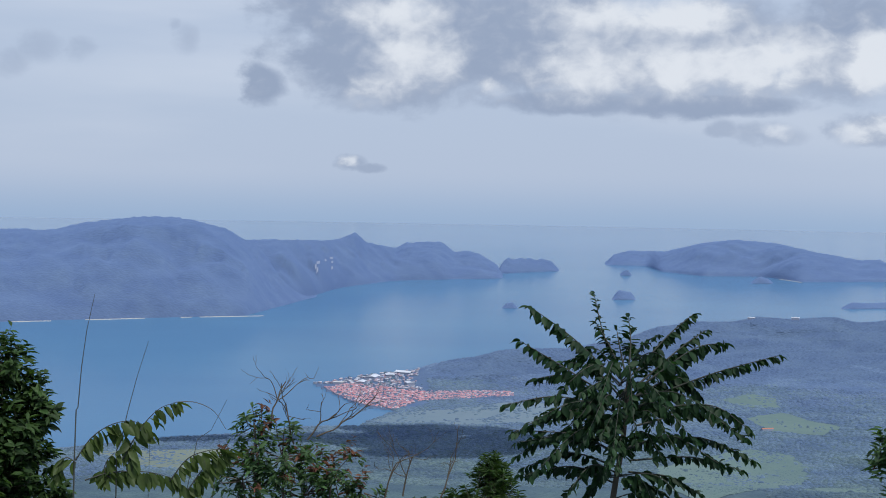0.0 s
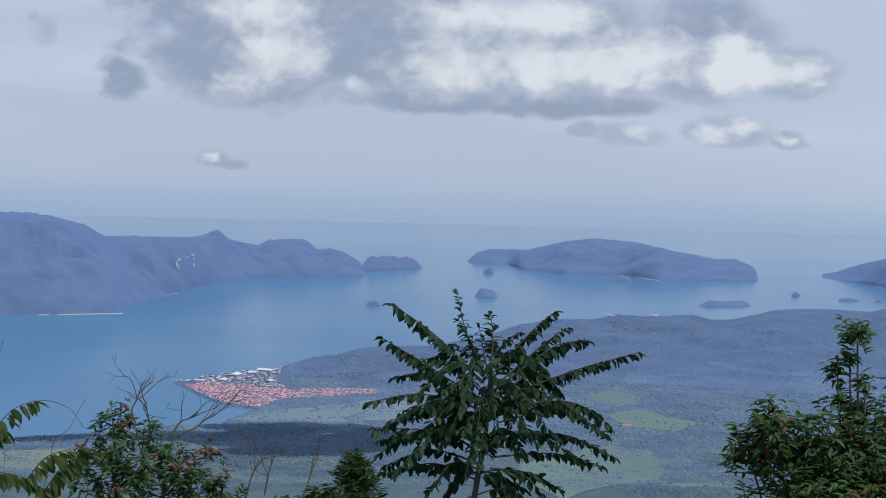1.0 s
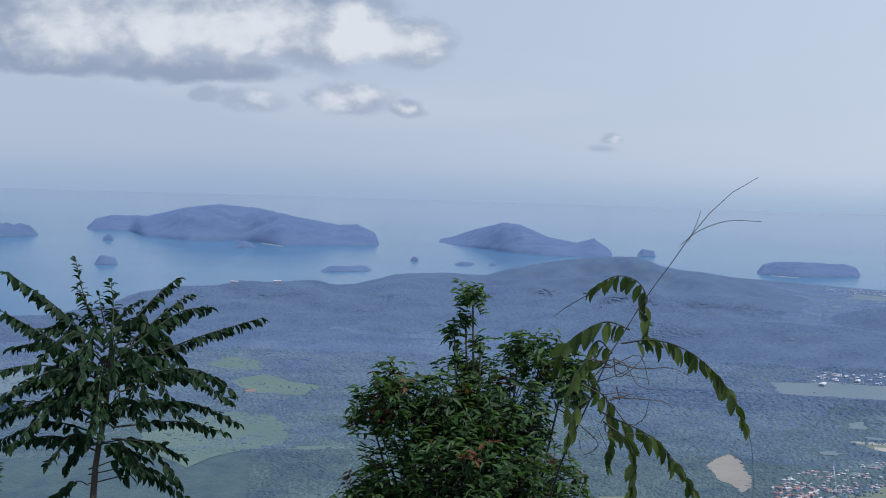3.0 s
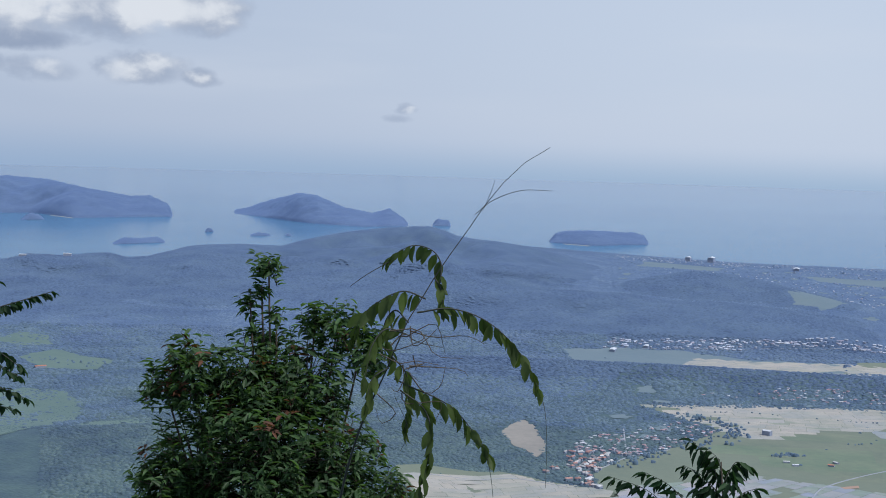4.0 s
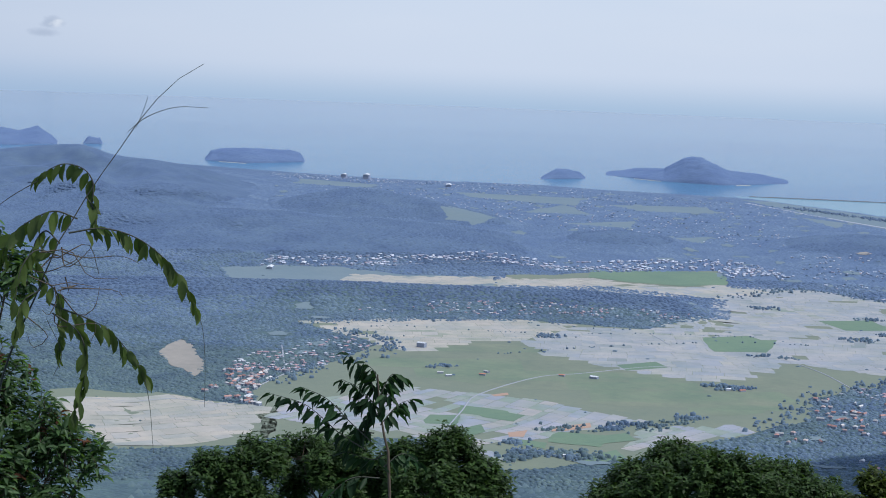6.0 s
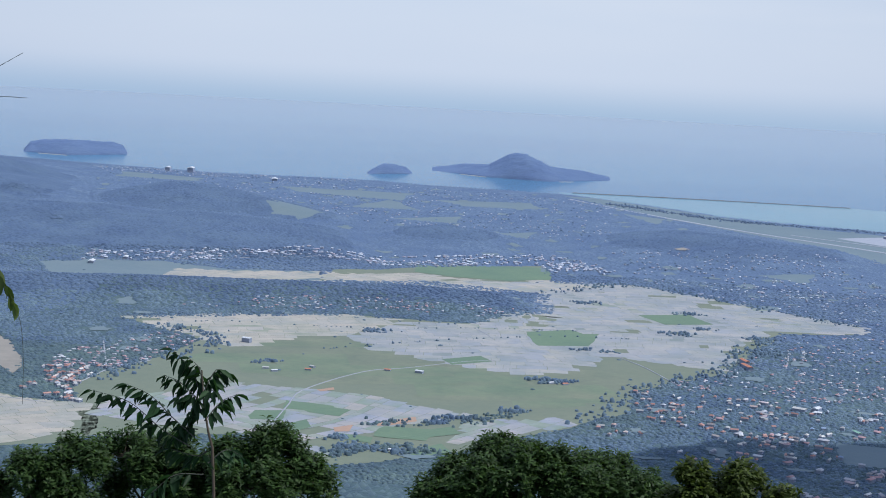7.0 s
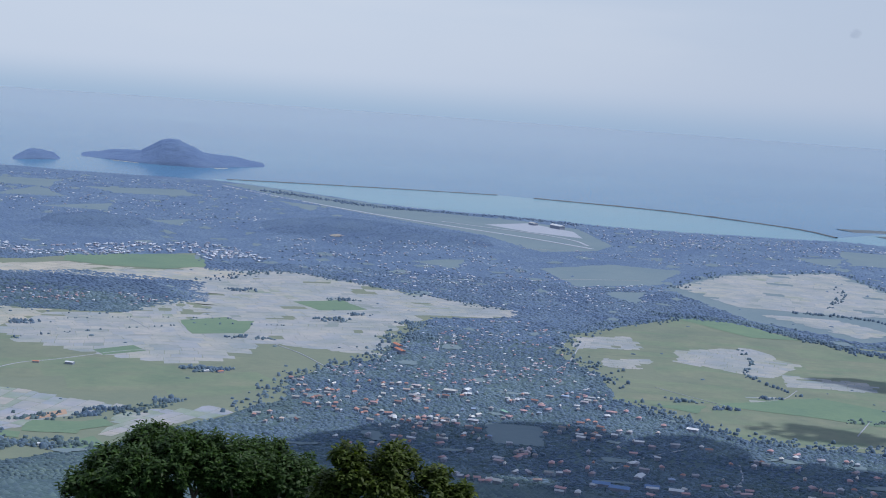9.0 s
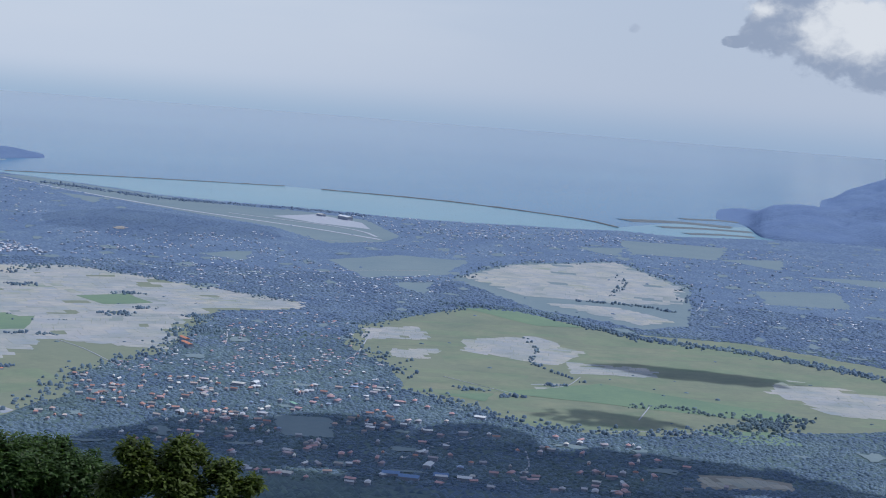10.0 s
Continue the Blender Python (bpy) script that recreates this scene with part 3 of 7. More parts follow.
island([(5.97, -2.4), (6.3, -2.05), (6.85, -1.9), (8.11, -1.91), (9.56, -1.55), (10.8, -1.42), (12.25, -1.52), (13.7, -1.83), (15.13, -2.06), (15.74, -2.0), (16.46, -2.32), (16.61, -2.67)],
       [(5.97, 2038), (7.6, 2039), (7.9, 1900), (9.59, 1802), (11.67, 1829), (13.11, 1726), (16.61, 1800)], 330, "broad wooded island with a long sloping ridge", 3.0)
island([(18.8, -2.6), (19.97, -2.13), (21.2, -1.78), (21.83, -1.85), (22.88, -2.28), (23.93, -2.45), (24.55, -2.27), (25.09, -2.63), (25.26, -2.85)],
       [(18.81, 1922), (21.44, 1731), (23.53, 1679), (25.26, 1720)], 250, "wooded island with a steep hill and a small knoll", 4.0)
island([(26.14, -2.8), (26.34, -2.59), (26.76, -2.62), (26.83, -2.8)], [(26.14, 1748), (26.83, 1748)], 50, "small wooded islet beyond the ridge", 5.0)
island([(30.48, -3.25), (30.72, -2.96), (31.14, -2.86), (32.08, -2.85), (33.54, -2.86), (33.96, -2.95), (34.14, -3.2)], [(30.48, 1499), (32.1, 1467), (34.14, 1518)], 120, "flat-topped wooded island off the coast", 6.0)
island([(42.85, -3.55), (43.4, -3.22), (43.71, -3.18), (44.24, -3.28), (44.55, -3.48)], [(42.86, 1389), (44.56, 1426)], 60, "small rounded wooded islet", 7.0)
island([(45.22, -3.33), (46.42, -3.01), (47.36, -3.0), (48.07, -2.58), (48.4, -2.53), (48.69, -2.54), (49.66, -2.96), (50.82, -3.04), (51.87, -3.25)],
       [(45.22, 1496), (47.49, 1435), (49.59, 1419), (51.99, 1501)], 130, "wooded island with a rounded central hill and low ends", 8.0)
island([(14.46, -3.78), (14.92, -3.55), (15.55, -3.6), (16.17, -3.49), (16.39, -3.72)], [(14.46, 1306), (16.39, 1341)], 45, "low two-humped wooded islet in the bay", 9.0)
island([(17.78, -3.27), (17.94, -3.12), (18.11, -3.27)], [(17.78, 1513), (18.12, 1518)], 14, "tiny round wooded islet in the bay", 10.0)
island([(19.41, -3.36), (19.83, -3.26), (20.21, -3.36)], [(19.42, 1463), (20.21, 1475)], 22, "tiny low dark islet in the bay", 11.0)
island([(20.69, -3.36), (20.83, -3.27), (20.98, -3.36)], [(20.69, 1474), (20.98, 1478)], 12, "tiny rocky islet with some trees", 12.0)
island([(6.27, -3.7), (6.41, -3.44), (6.68, -3.37), (6.99, -3.45), (7.14, -3.68)], [(6.27, 1340), (7.14, 1348)], 40, "small domed wooded islet", 13.0)
island([(6.54, -2.79), (6.75, -2.58), (6.98, -2.79)], [(6.54, 1771), (6.98, 1777)], 26, "small domed wooded islet", 14.0)
island([(2.22, -4.1), (2.53, -3.86), (2.82, -4.09)], [(2.22, 1208), (2.82, 1212)], 22, "small domed wooded islet", 15.0)
island([(11.26, -2.96), (11.67, -2.72), (12.09, -2.95)], [(11.26, 1668), (12.09, 1683)], 40, "small wooded islet before a larger island", 16.0)
island([(80.0, -2.95), (80.94, -2.25), (82.22, -1.73), (86, -1.2), (95, -2)], [(80.03, 1690), (82.33, 1720), (95, 1800)], 420, "tall wooded headland beyond the mudflats", 17.0)
island([(76.36, -3.7), (77.06, -3.47), (77.95, -3.28), (78.43, -3.03), (79.83, -2.94), (81.01, -2.94), (82.29, -2.41), (86, -1.8), (95, -2.6)],
       [(76.37, 1355), (77.5, 1300), (77.81, 1230), (77.94, 1182), (79.16, 1158), (82.47, 1193), (95, 1250)], 330, "dark wooded headland at the river mouth", 18.0)


def patchy(x, y, size):
    """A smooth patchy pattern between about -1 and 1."""
    k = 1.0 / size
    return (np.sin(x * k + 1.7 * np.sin(y * k * 0.7)) * np.sin(y * k * 0.9 + 1.3 * np.sin(x * k * 0.8)) + 0.6 * np.sin(x * k * 2.3 + y * k * 1.1) * np.sin(y * k * 2.1 - x * k * 0.6))


def unit(v):
    return v / np.maximum(np.linalg.norm(v, axis=-1, keepdims=True), 1e-9)


def curve_points(pts, n):
    """A smooth line through a few points."""
    p = np.asarray(pts, float)
    s = np.concatenate([[0], np.cumsum(np.linalg.norm(np.diff(p, axis=0), axis=1))])
    q = np.concatenate([[2 * p[0] - p[1]], p, [2 * p[-1] - p[-2]]])
    out = []
    for t in np.linspace(0, s[-1] * 0.9999, n):
        i = int(np.searchsorted(s, t, side="right") - 1)
        u = (t - s[i]) / (s[i + 1] - s[i])
        a, b, c, d = q[i:i + 4]
        out.append(0.5 * (2 * b + (c - a) * u + (2 * a - 5 * b + 4 * c - d) * u * u + (3 * b - a - 3 * c + d) * u ** 3))
    return np.array(out)


# ---- fields ----
def ragged(ring, amp=1.6, step=3.0):
    """The same outline with many small bends."""
    pts = [at(*p) for p in ring]
    out = []
    for (x0, y0), (x1, y1) in zip(pts, pts[1:] + pts[:1]):
        n = max(1, int(math.hypot(x1 - x0, y1 - y0) / step))
        for k in range(n):
            x, y = x0 + (x1 - x0) * k / n, y0 + (y1 - y0) * k / n
            v = noise.noise_vector(Vector((x * 0.07, y * 0.07, 3.0))) * amp * 1.6 + noise.noise_vector(Vector((x * 0.3, y * 0.3, 7.0))) * amp * 0.7
            x, y = x + v.x, y + v.y
            out.append((math.degrees(math.atan2(x, y)), math.hypot(x, y)))
    return out


def cut_convex(poly, ring):
    """A convex plot cut along the borders of a field that cross it."""
    turn = sum(x0 * y1 - x1 * y0 for (x0, y0), (x1, y1) in zip(ring, ring[1:] + ring[:1]))
    lo, hi = np.min(poly, 0), np.max(poly, 0)
    for (x0, y0), (x1, y1) in zip(ring, ring[1:] + ring[:1]):
        if max(x0, x1) < lo[0] or min(x0, x1) > hi[0] or max(y0, y1) < lo[1] or min(y0, y1) > hi[1]:
            continue
        side = [((x1 - x0) * (p[1] - y0) - (y1 - y0) * (p[0] - x0)) * (1 if turn > 0 else -1) for p in poly]
        if min(side) >= 0:
            continue
        kept = []
        for i, p in enumerate(poly):
            j = (i + 1) % len(poly)
            if side[i] >= 0:
                kept.append(p)
            if (side[i] >= 0) != (side[j] >= 0):
                f = side[i] / (side[i] - side[j])
                kept.append((p[0] + (poly[j][0] - p[0]) * f, p[1] + (poly[j][1] - p[1]) * f))
        poly = kept
        if len(poly) < 3:
            return []
    return poly


def field_sheet(name, ring, lift, material, label, category="field"):
    bm = bmesh.new()
    pts = [at(*p) for p in ring]
    vs = [bm.verts.new((x, y, 0.5 + lift)) for x, y in pts]
    f = bm.faces.new(vs)
    f.normal_update()
    if f.normal.z < 0:
        f.normal_flip()
    bmesh.ops.triangulate(bm, faces=bm.faces[:])
    for _ in range(5):
        long = [e for e in bm.edges if e.calc_length() > 6]
        if not long:
            break
        bmesh.ops.subdivide_edges(bm, edges=long, cuts=1)
        bmesh.ops.triangulate(bm, faces=bm.faces[:])
    co = np.array([v.co for v in bm.verts])
    hs = ground_height(np.degrees(np.arctan2(co[:, 0], co[:, 1])), np.hypot(co[:, 0], co[:, 1]))
    for v, h in zip(bm.verts, hs):
        v.co.z = float(h) + lift
    me = bpy.data.meshes.new(name)
    bm.to_mesh(me)
    bm.free()
    me.polygons.foreach_set("use_smooth", [True] * len(me.polygons))
    me.materials.append(material)
    return tagged(new(name, me), label, category, kind="structure")


def plots(name, ring, turn, long, wide, material, label, seed, lift=0.2, fill=0.97):
    """A field of separate plots with bunds between them, bent to lie along the field."""
    rng = np.random.default_rng(seed)
    edge = [at(*p) for p in ring]
    pts = np.array(edge)
    c, s = math.cos(radians(turn)), math.sin(radians(turn))
    u, v = pts @ np.array([c, s]), pts @ np.array([-s, c])
    grass = material == "pasture"
    pieces = []

    def bend(p):
        """Rows that wander a little, alike for neighbours."""
        q = noise.noise_vector(Vector((p[0] * 0.022, p[1] * 0.022, seed))) * 7
        return p[0] + q.x, p[1] + q.y

    quads = []
    cv = v.min() - 6
    while cv < v.max() + 6:
        hv = wide * rng.uniform(0.5, 1.35)
        cu = u.min() - rng.uniform(0, long) - 6
        while cu < u.max() + 6:
            hu = long * rng.uniform(0.4, 1.6)
            g = 0.0 if grass else rng.uniform(0.02, 0.08)
            corner = [(cu + g, cv + g), (cu + hu - g, cv + g), (cu + hu - g, cv + hv - g), (cu + g, cv + hv - g)]
            if rng.random() < fill:
                quads.append([bend((a * c - b * s, a * s + b * c)) for a, b in corner])
            cu += hu
        cv += hv
    grid = np.array(quads)
    test = np.concatenate([grid, grid.mean(1, keepdims=True)], 1)
    inside = in_region(test[..., 0].ravel(), test[..., 1].ravel(), ring).reshape(-1, 5)
    for poly, held in zip(quads, inside):
        if held[4]:
            poly = poly if held.all() else cut_convex(poly, edge)
            if len(poly) >= 3:
                pieces.append(poly)
    heights = lift + rng.uniform(0, 0.012, len(pieces))
    every = np.array([q for p in pieces for q in p])
    land = ground_height(np.degrees(np.arctan2(every[:, 0], every[:, 1])), np.hypot(every[:, 0], every[:, 1])).tolist()
    pieces = [[(x, y, max(land.pop(0), 0.5) + float(h)) for x, y in p] for p, h in zip(pieces, heights)]
    if len(pieces) > 300:
        verts, tris = [], []
        for p in pieces:
            k = len(verts)
            verts += p
            tris += [(k, k + i, k + i + 1) for i in range(1, len(p) - 1)]
        return tagged(tri_mesh(name, np.array(verts), np.array(tris), FIELD_JOINED[material]), label, "rice field", kind="stuff")
    whole = tagged(new(name), label, "pasture" if grass else "rice field")
    for p in pieces:
        mesh_object("plot", p, [tuple(range(len(p)))], FIELD_SINGLE[material], False, whole)
    return whole


OPEN_PLAIN = [(32.64, 429), (35.0, 455), (37.2, 495), (34.05, 534), (42.32, 555), (46.96, 550), (50.11, 587), (49.85, 643), (45.19, 665), (41.22, 643), (41.62, 675),
              (44.74, 710), (49.57, 744), (50.03, 682), (53.19, 692), (56.98, 651), (61.41, 617), (61.53, 597), (58.5, 580), (57.33, 522), (56.55, 486), (53.25, 446),
              (53.09, 413), (51.43, 395), (46.82, 356), (41.96, 337), (38.78, 365), (32.7, 361)]
OPEN_STRIP = [(31.2, 676), (33.0, 686), (35.6, 684), (38.5, 666), (41.4, 668), (41.2, 636), (36.79, 630), (31.6, 632)]
OPEN_RIGHT = [(63.12, 521), (63.7, 568), (67.43, 635), (69.12, 638), (73.37, 602), (78.12, 607), (84.93, 574), (85.1, 473), (79.45, 436), (74.97, 413), (70.55, 408), (65.57, 448), (64.87, 483)]
AIRFIELD = [(50.2, 1236), (51.3, 1232), (53.8, 1170), (58.02, 1080), (61.5, 1062), (63.6, 1030), (64.9, 930), (64.3, 890), (62.33, 860), (59.55, 935), (56.78, 1000), (53.82, 1080)]
FIELD_MID = [(62.26, 776), (64.76, 822), (67.5, 822), (66.71, 748), (63.78, 713)]
FIELD_COAST = [(72.86, 1034), (76.98, 1049), (76.61, 950), (73.52, 943)]
MEADOW = [(11.27, 621), (12.52, 643), (14.53, 610), (14.01, 589), (12.12, 591)]
MEADOW_B = [(10.4, 668), (11.2, 690), (12.3, 680), (12.6, 655), (11.4, 650)]
HILL_FIELD = [(7.99, 499), (11.3, 548), (12.98, 538), (13.53, 504), (13.23, 473), (11.36, 436), (9.7, 412), (8.02, 443)]
HILL_FIELD_B = [(13.03, 454), (15.54, 480), (16.41, 449), (14.3, 442)]
CLEARING = [(28.95, 472), (29.25, 486), (29.79, 497), (30.15, 488), (30.4, 470), (30.66, 458), (30.6, 444), (30.3, 436), (29.9, 446), (29.4, 452), (29.2, 462)]
MANGROVE_FLAT = [(-2.5, 592), (-1.4, 616), (0.1, 624), (2.4, 650), (4.2, 652), (4.4, 596), (1.29, 586), (-2.2, 586)]
LEFT_FIELD = [(-12.57, 521), (-7.89, 524), (-7.67, 467), (-10.95, 488)]
NEAR_FIELD = [(24.96, 407), (28.89, 415), (33.55, 392), (32.95, 358), (30.2, 352), (27.26, 351), (25.59, 374)]
FIELD_V = [(60.57, 401), (62.9, 402), (62.95, 379), (61.04, 378)]
FAR_PADDY = [(66.9, 740), (68.98, 822), (72.93, 887), (75.7, 783), (75.9, 640), (74.18, 618), (70.0, 650)]
FARM = [(76.55, 372), (78.59, 379), (80.04, 376), (80.28, 365), (76.83, 353)]
PATCHES = [[(39.4, 956), (41.4, 925), (40.5, 890)], [(43.8, 954), (46.5, 995), (46.3, 941)], [(42.1, 1020), (44.84, 1028), (43.8, 1100)], [(39.2, 945), (41.1, 930), (40.9, 900), (39.4, 905)],
           [(39.6, 1181), (44.6, 1171), (44.2, 1096), (40.4, 1134)], [(52.3, 1094), (53.9, 1069), (53.7, 1021)], [(47.4, 881), (49.3, 917), (48.9, 872)], [(76.6, 957), (79.0, 995), (78.9, 923)],
           [(45.5, 1120), (49, 1140), (49.5, 1085), (46.5, 1075)], [(34, 1270), (37, 1230), (36.5, 1190), (33.8, 1215)], [(78, 800), (81, 830), (81.5, 760), (78.5, 745)], [(64.5, 700), (66.2, 715), (66.0, 670)],
           [(71.3, 950), (73.2, 980), (73.0, 915)], [(57.5, 760), (59.5, 780), (59.2, 740)], [(79.5, 900), (83.5, 930), (83.8, 870)]]
OPEN_PLAIN, OPEN_STRIP, OPEN_RIGHT, FIELD_MID, FIELD_COAST, MEADOW, MEADOW_B, HILL_FIELD, HILL_FIELD_B = [
    ragged(r) for r in (OPEN_PLAIN, OPEN_STRIP, OPEN_RIGHT, FIELD_MID, FIELD_COAST, MEADOW, MEADOW_B, HILL_FIELD, HILL_FIELD_B)]
CLEARING, FIELD_V, FARM = [ragged(r, 0.5, 1.5) for r in (CLEARING, FIELD_V, FARM)]
MANGROVE_FLAT, LEFT_FIELD, NEAR_FIELD, FAR_PADDY = [ragged(r) for r in (MANGROVE_FLAT, LEFT_FIELD, NEAR_FIELD, FAR_PADDY)]
PATCHES = [ragged(r, 2.0) for r in PATCHES]
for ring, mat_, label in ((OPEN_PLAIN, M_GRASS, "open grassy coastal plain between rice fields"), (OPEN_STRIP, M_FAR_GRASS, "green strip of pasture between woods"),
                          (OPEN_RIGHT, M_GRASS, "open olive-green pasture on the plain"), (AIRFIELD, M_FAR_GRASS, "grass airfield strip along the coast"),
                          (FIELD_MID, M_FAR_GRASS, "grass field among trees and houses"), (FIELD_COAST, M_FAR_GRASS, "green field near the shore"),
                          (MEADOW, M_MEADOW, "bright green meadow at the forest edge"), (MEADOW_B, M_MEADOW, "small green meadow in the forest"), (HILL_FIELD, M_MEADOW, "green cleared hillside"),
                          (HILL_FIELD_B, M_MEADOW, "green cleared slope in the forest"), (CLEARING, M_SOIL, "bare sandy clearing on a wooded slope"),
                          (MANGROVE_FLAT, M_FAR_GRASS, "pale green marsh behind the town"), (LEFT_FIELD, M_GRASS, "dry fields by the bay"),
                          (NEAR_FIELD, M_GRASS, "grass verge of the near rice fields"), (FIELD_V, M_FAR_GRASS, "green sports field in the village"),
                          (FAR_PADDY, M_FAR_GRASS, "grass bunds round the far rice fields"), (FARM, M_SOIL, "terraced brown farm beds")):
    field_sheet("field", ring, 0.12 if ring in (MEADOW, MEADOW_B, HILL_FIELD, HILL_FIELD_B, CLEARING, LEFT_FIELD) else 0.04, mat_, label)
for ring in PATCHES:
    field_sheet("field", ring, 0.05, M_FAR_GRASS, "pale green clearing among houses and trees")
PADDIES = [
    ("stubble_field", [(34.0, 536), (37.57, 549), (42.33, 557), (44.5, 551), (44.2, 540), (42.5, 512), (41.11, 507), (38.65, 477), (37.0, 495)], -28, 7, 5.5, M_TAN),
    ("paddy_field", [(42.4, 513), (44.3, 545), (47.2, 554), (48.6, 576), (49.4, 590), (49.2, 646), (46.5, 668), (50.2, 688), (53.3, 696), (57.1, 655), (61.7, 620), (61.6, 596), (58.4, 583), (57.2, 545), (56.7, 490), (52.2, 499), (51.3, 467), (48.8, 455), (46.2, 468), (43.1, 487)],
     -40, 7, 5.0, M_PADDY),
    ("stubble_field", [(35.3, 636), (36.0, 668), (38.5, 664), (41.2, 668), (43.0, 678), (45.0, 690), (46.2, 681), (48.3, 677), (49.6, 690), (52.6, 694), (50.0, 645), (46.0, 636), (41.0, 628)], 0, 8, 6.0, M_TAN),
    ("mixed_field", [(38.49, 428), (42.89, 418), (46.1, 405), (47.6, 398), (45.06, 383), (43.6, 371), (41.29, 361), (42.8, 341), (40.46, 352), (38.55, 367), (36.7, 370), (32.85, 385), (33.6, 403)], 12, 6, 4.2, M_MIXED),
    ("mixed_field", [(46.9, 390), (50.5, 402), (51.4, 395), (48, 368), (46.2, 362)], 12, 6, 4.0, M_MIXED),
    ("stubble_field", [(25.4, 397), (28.9, 413), (33.13, 396), (32.4, 366), (30.2, 354), (27.26, 353), (25.9, 374)], -10, 6, 4.5, M_TAN),
    ("paddy_field", [(63.7, 561), (65.81, 574), (66.44, 545), (63.73, 535)], -62, 5, 3.6, M_PADDY),
    ("paddy_field", [(64.9, 520), (66.8, 526), (66.4, 505), (64.9, 500)], -62, 5, 3.0, M_PADDY),
    ("paddy_field", [(67.53, 552), (70.04, 573), (72.19, 545), (70.98, 509), (67.35, 526)], -62, 6, 4.0, M_PADDY),
    ("paddy_field", [(71.38, 522), (74.94, 524), (74.97, 507), (71.63, 499)], -62, 5, 3.6, M_PADDY),
    ("paddy_field", [(70.2, 475), (71.4, 479), (71.4, 464), (70.4, 461)], -62, 5, 3.6, M_PADDY),
    ("paddy_field", [(78.48, 506), (79.65, 534), (84.02, 519), (84.1, 483), (81.38, 473)], -66, 7, 5.0, M_PADDY),
    ("paddy_field", [(67.24, 746), (68.98, 816), (72.93, 881), (75.49, 783), (75.54, 712), (73.69, 694), (71.18, 692), (69.72, 690)], -62, 8, 6.0, M_PADDY),
    ("paddy_field", [(70.15, 672), (73.08, 682), (75.41, 650), (74.18, 628)], -62, 8, 6.0, M_PADDY),
    ("farm_beds", [(76.6, 370), (78.5, 377), (79.9, 374), (80.1, 366), (77, 356)], 30, 4, 1.8, M_TAN),
]
plots("pasture", OPEN_RIGHT, -60, 34, 9, M_PASTURE, "olive and green pasture plots with faint bounds", 31, 0.055, 1.0)
plots("pasture", [(36.5, 465), (40, 505), (46, 500), (53, 470), (53, 430), (50, 410), (46, 415), (42, 430), (38, 432)], -35, 40, 12, M_PASTURE, "olive and green pasture plots with faint bounds", 32, 0.055, 1.0)
for k, (nm, ring, turn, lo, wi, mt) in enumerate(PADDIES):
    plots(nm, ragged(ring, 1.0), turn, lo, wi, mt, {M_TAN: "harvested tan rice plots with low bunds", M_MIXED: "patchwork of lilac, tan and green rice plots"}.get(mt, "wet grey-lilac rice plots with low bunds"), 40 + k, 0.07 + 0.002 * k)
for ring, label in (([(44.8, 692), (44.9, 719), (47.2, 729), (49.8, 738), (49.9, 692), (48.3, 679), (46.2, 683)], "green pasture beside the pale paddies"), ([(68.96, 455), (72.71, 485), (80.19, 466), (79.41, 453), (74.88, 451)], "bright green rice strip in the sun"),
                    ([(49.1, 536), (51.84, 546), (51.45, 518), (49.55, 513)], "green plot amid wet paddies"), ([(53.2, 600), (55.0, 612), (56.0, 590), (54.2, 580)], "green plot amid wet paddies"),
                    ([(40.2, 405), (42.2, 400), (42.4, 392), (40.2, 395)], "green plot in the patchwork fields"), ([(39.0, 392), (40.3, 393), (40.1, 381), (38.9, 382)], "green plot in the patchwork fields"),
                    ([(44, 379), (46.2, 378), (45.5, 366), (43.6, 368)], "green plot beside a farmstead"), ([(67.0, 640), (69.4, 640), (72.0, 606), (70.2, 600)], "green pasture beyond the hedge"),
                    ([(66.7, 445), (68.8, 452), (68.5, 440)], "green pasture at the village edge"), ([(76.5, 428), (79, 437), (80.5, 425), (78, 415)], "green pasture by a farm")):
    field_sheet("field", ragged(ring, 0.8), 0.12, M_GREEN, label)
M_ORANGE = grass_material("ploughed_orange_soil", (0.30, 0.19, 0.11), (0.38, 0.25, 0.15))
for ring in ([(43.65, 382.7), (45.13, 391.5), (45.2, 386.3), (44.19, 380.3), (43.72, 379.0)],
             [(42.07, 375.1), (42.81, 379.1), (42.67, 371.5), (42.12, 370.8)],
             [(41.37, 420.3), (42.0, 424.4), (42.04, 421.3), (41.54, 418.3)]):
    field_sheet("field", ring, 0.13, M_ORANGE, "orange ploughed strip among paddies")
for ring in ([(40.76, 396.3), (41.39, 401.3), (42.72, 396.0), (42.26, 388.0), (41.15, 391.4)],
             [(40.16, 376.2), (41.0, 383.3), (41.18, 374.7), (40.49, 368.6)],
             [(42.08, 369.6), (43.57, 366.6), (43.48, 360.7), (42.3, 363.9)],
             [(45.05, 374.0), (46.53, 382.7), (46.87, 375.1), (45.49, 368.6)],
             [(44.88, 353.4), (46.14, 363.7), (46.58, 355.8), (45.21, 347.4)],
             [(49.08, 539.5), (50.75, 551.3), (51.5, 540.3), (51.41, 526.5), (49.41, 523.6)],
             [(45.97, 476.3), (47.44, 486.3), (47.92, 477.6), (46.4, 467.7)]):
    field_sheet("field", ragged(ring, 0.3), 0.125, M_GREEN, "narrow green plot among the paddies")
field_sheet("field", [(54.35, 831), (54.7, 836), (54.95, 829), (54.75, 823), (54.5, 824)], 0.35, M_SOIL, "bare earth quarry scar on a hill")

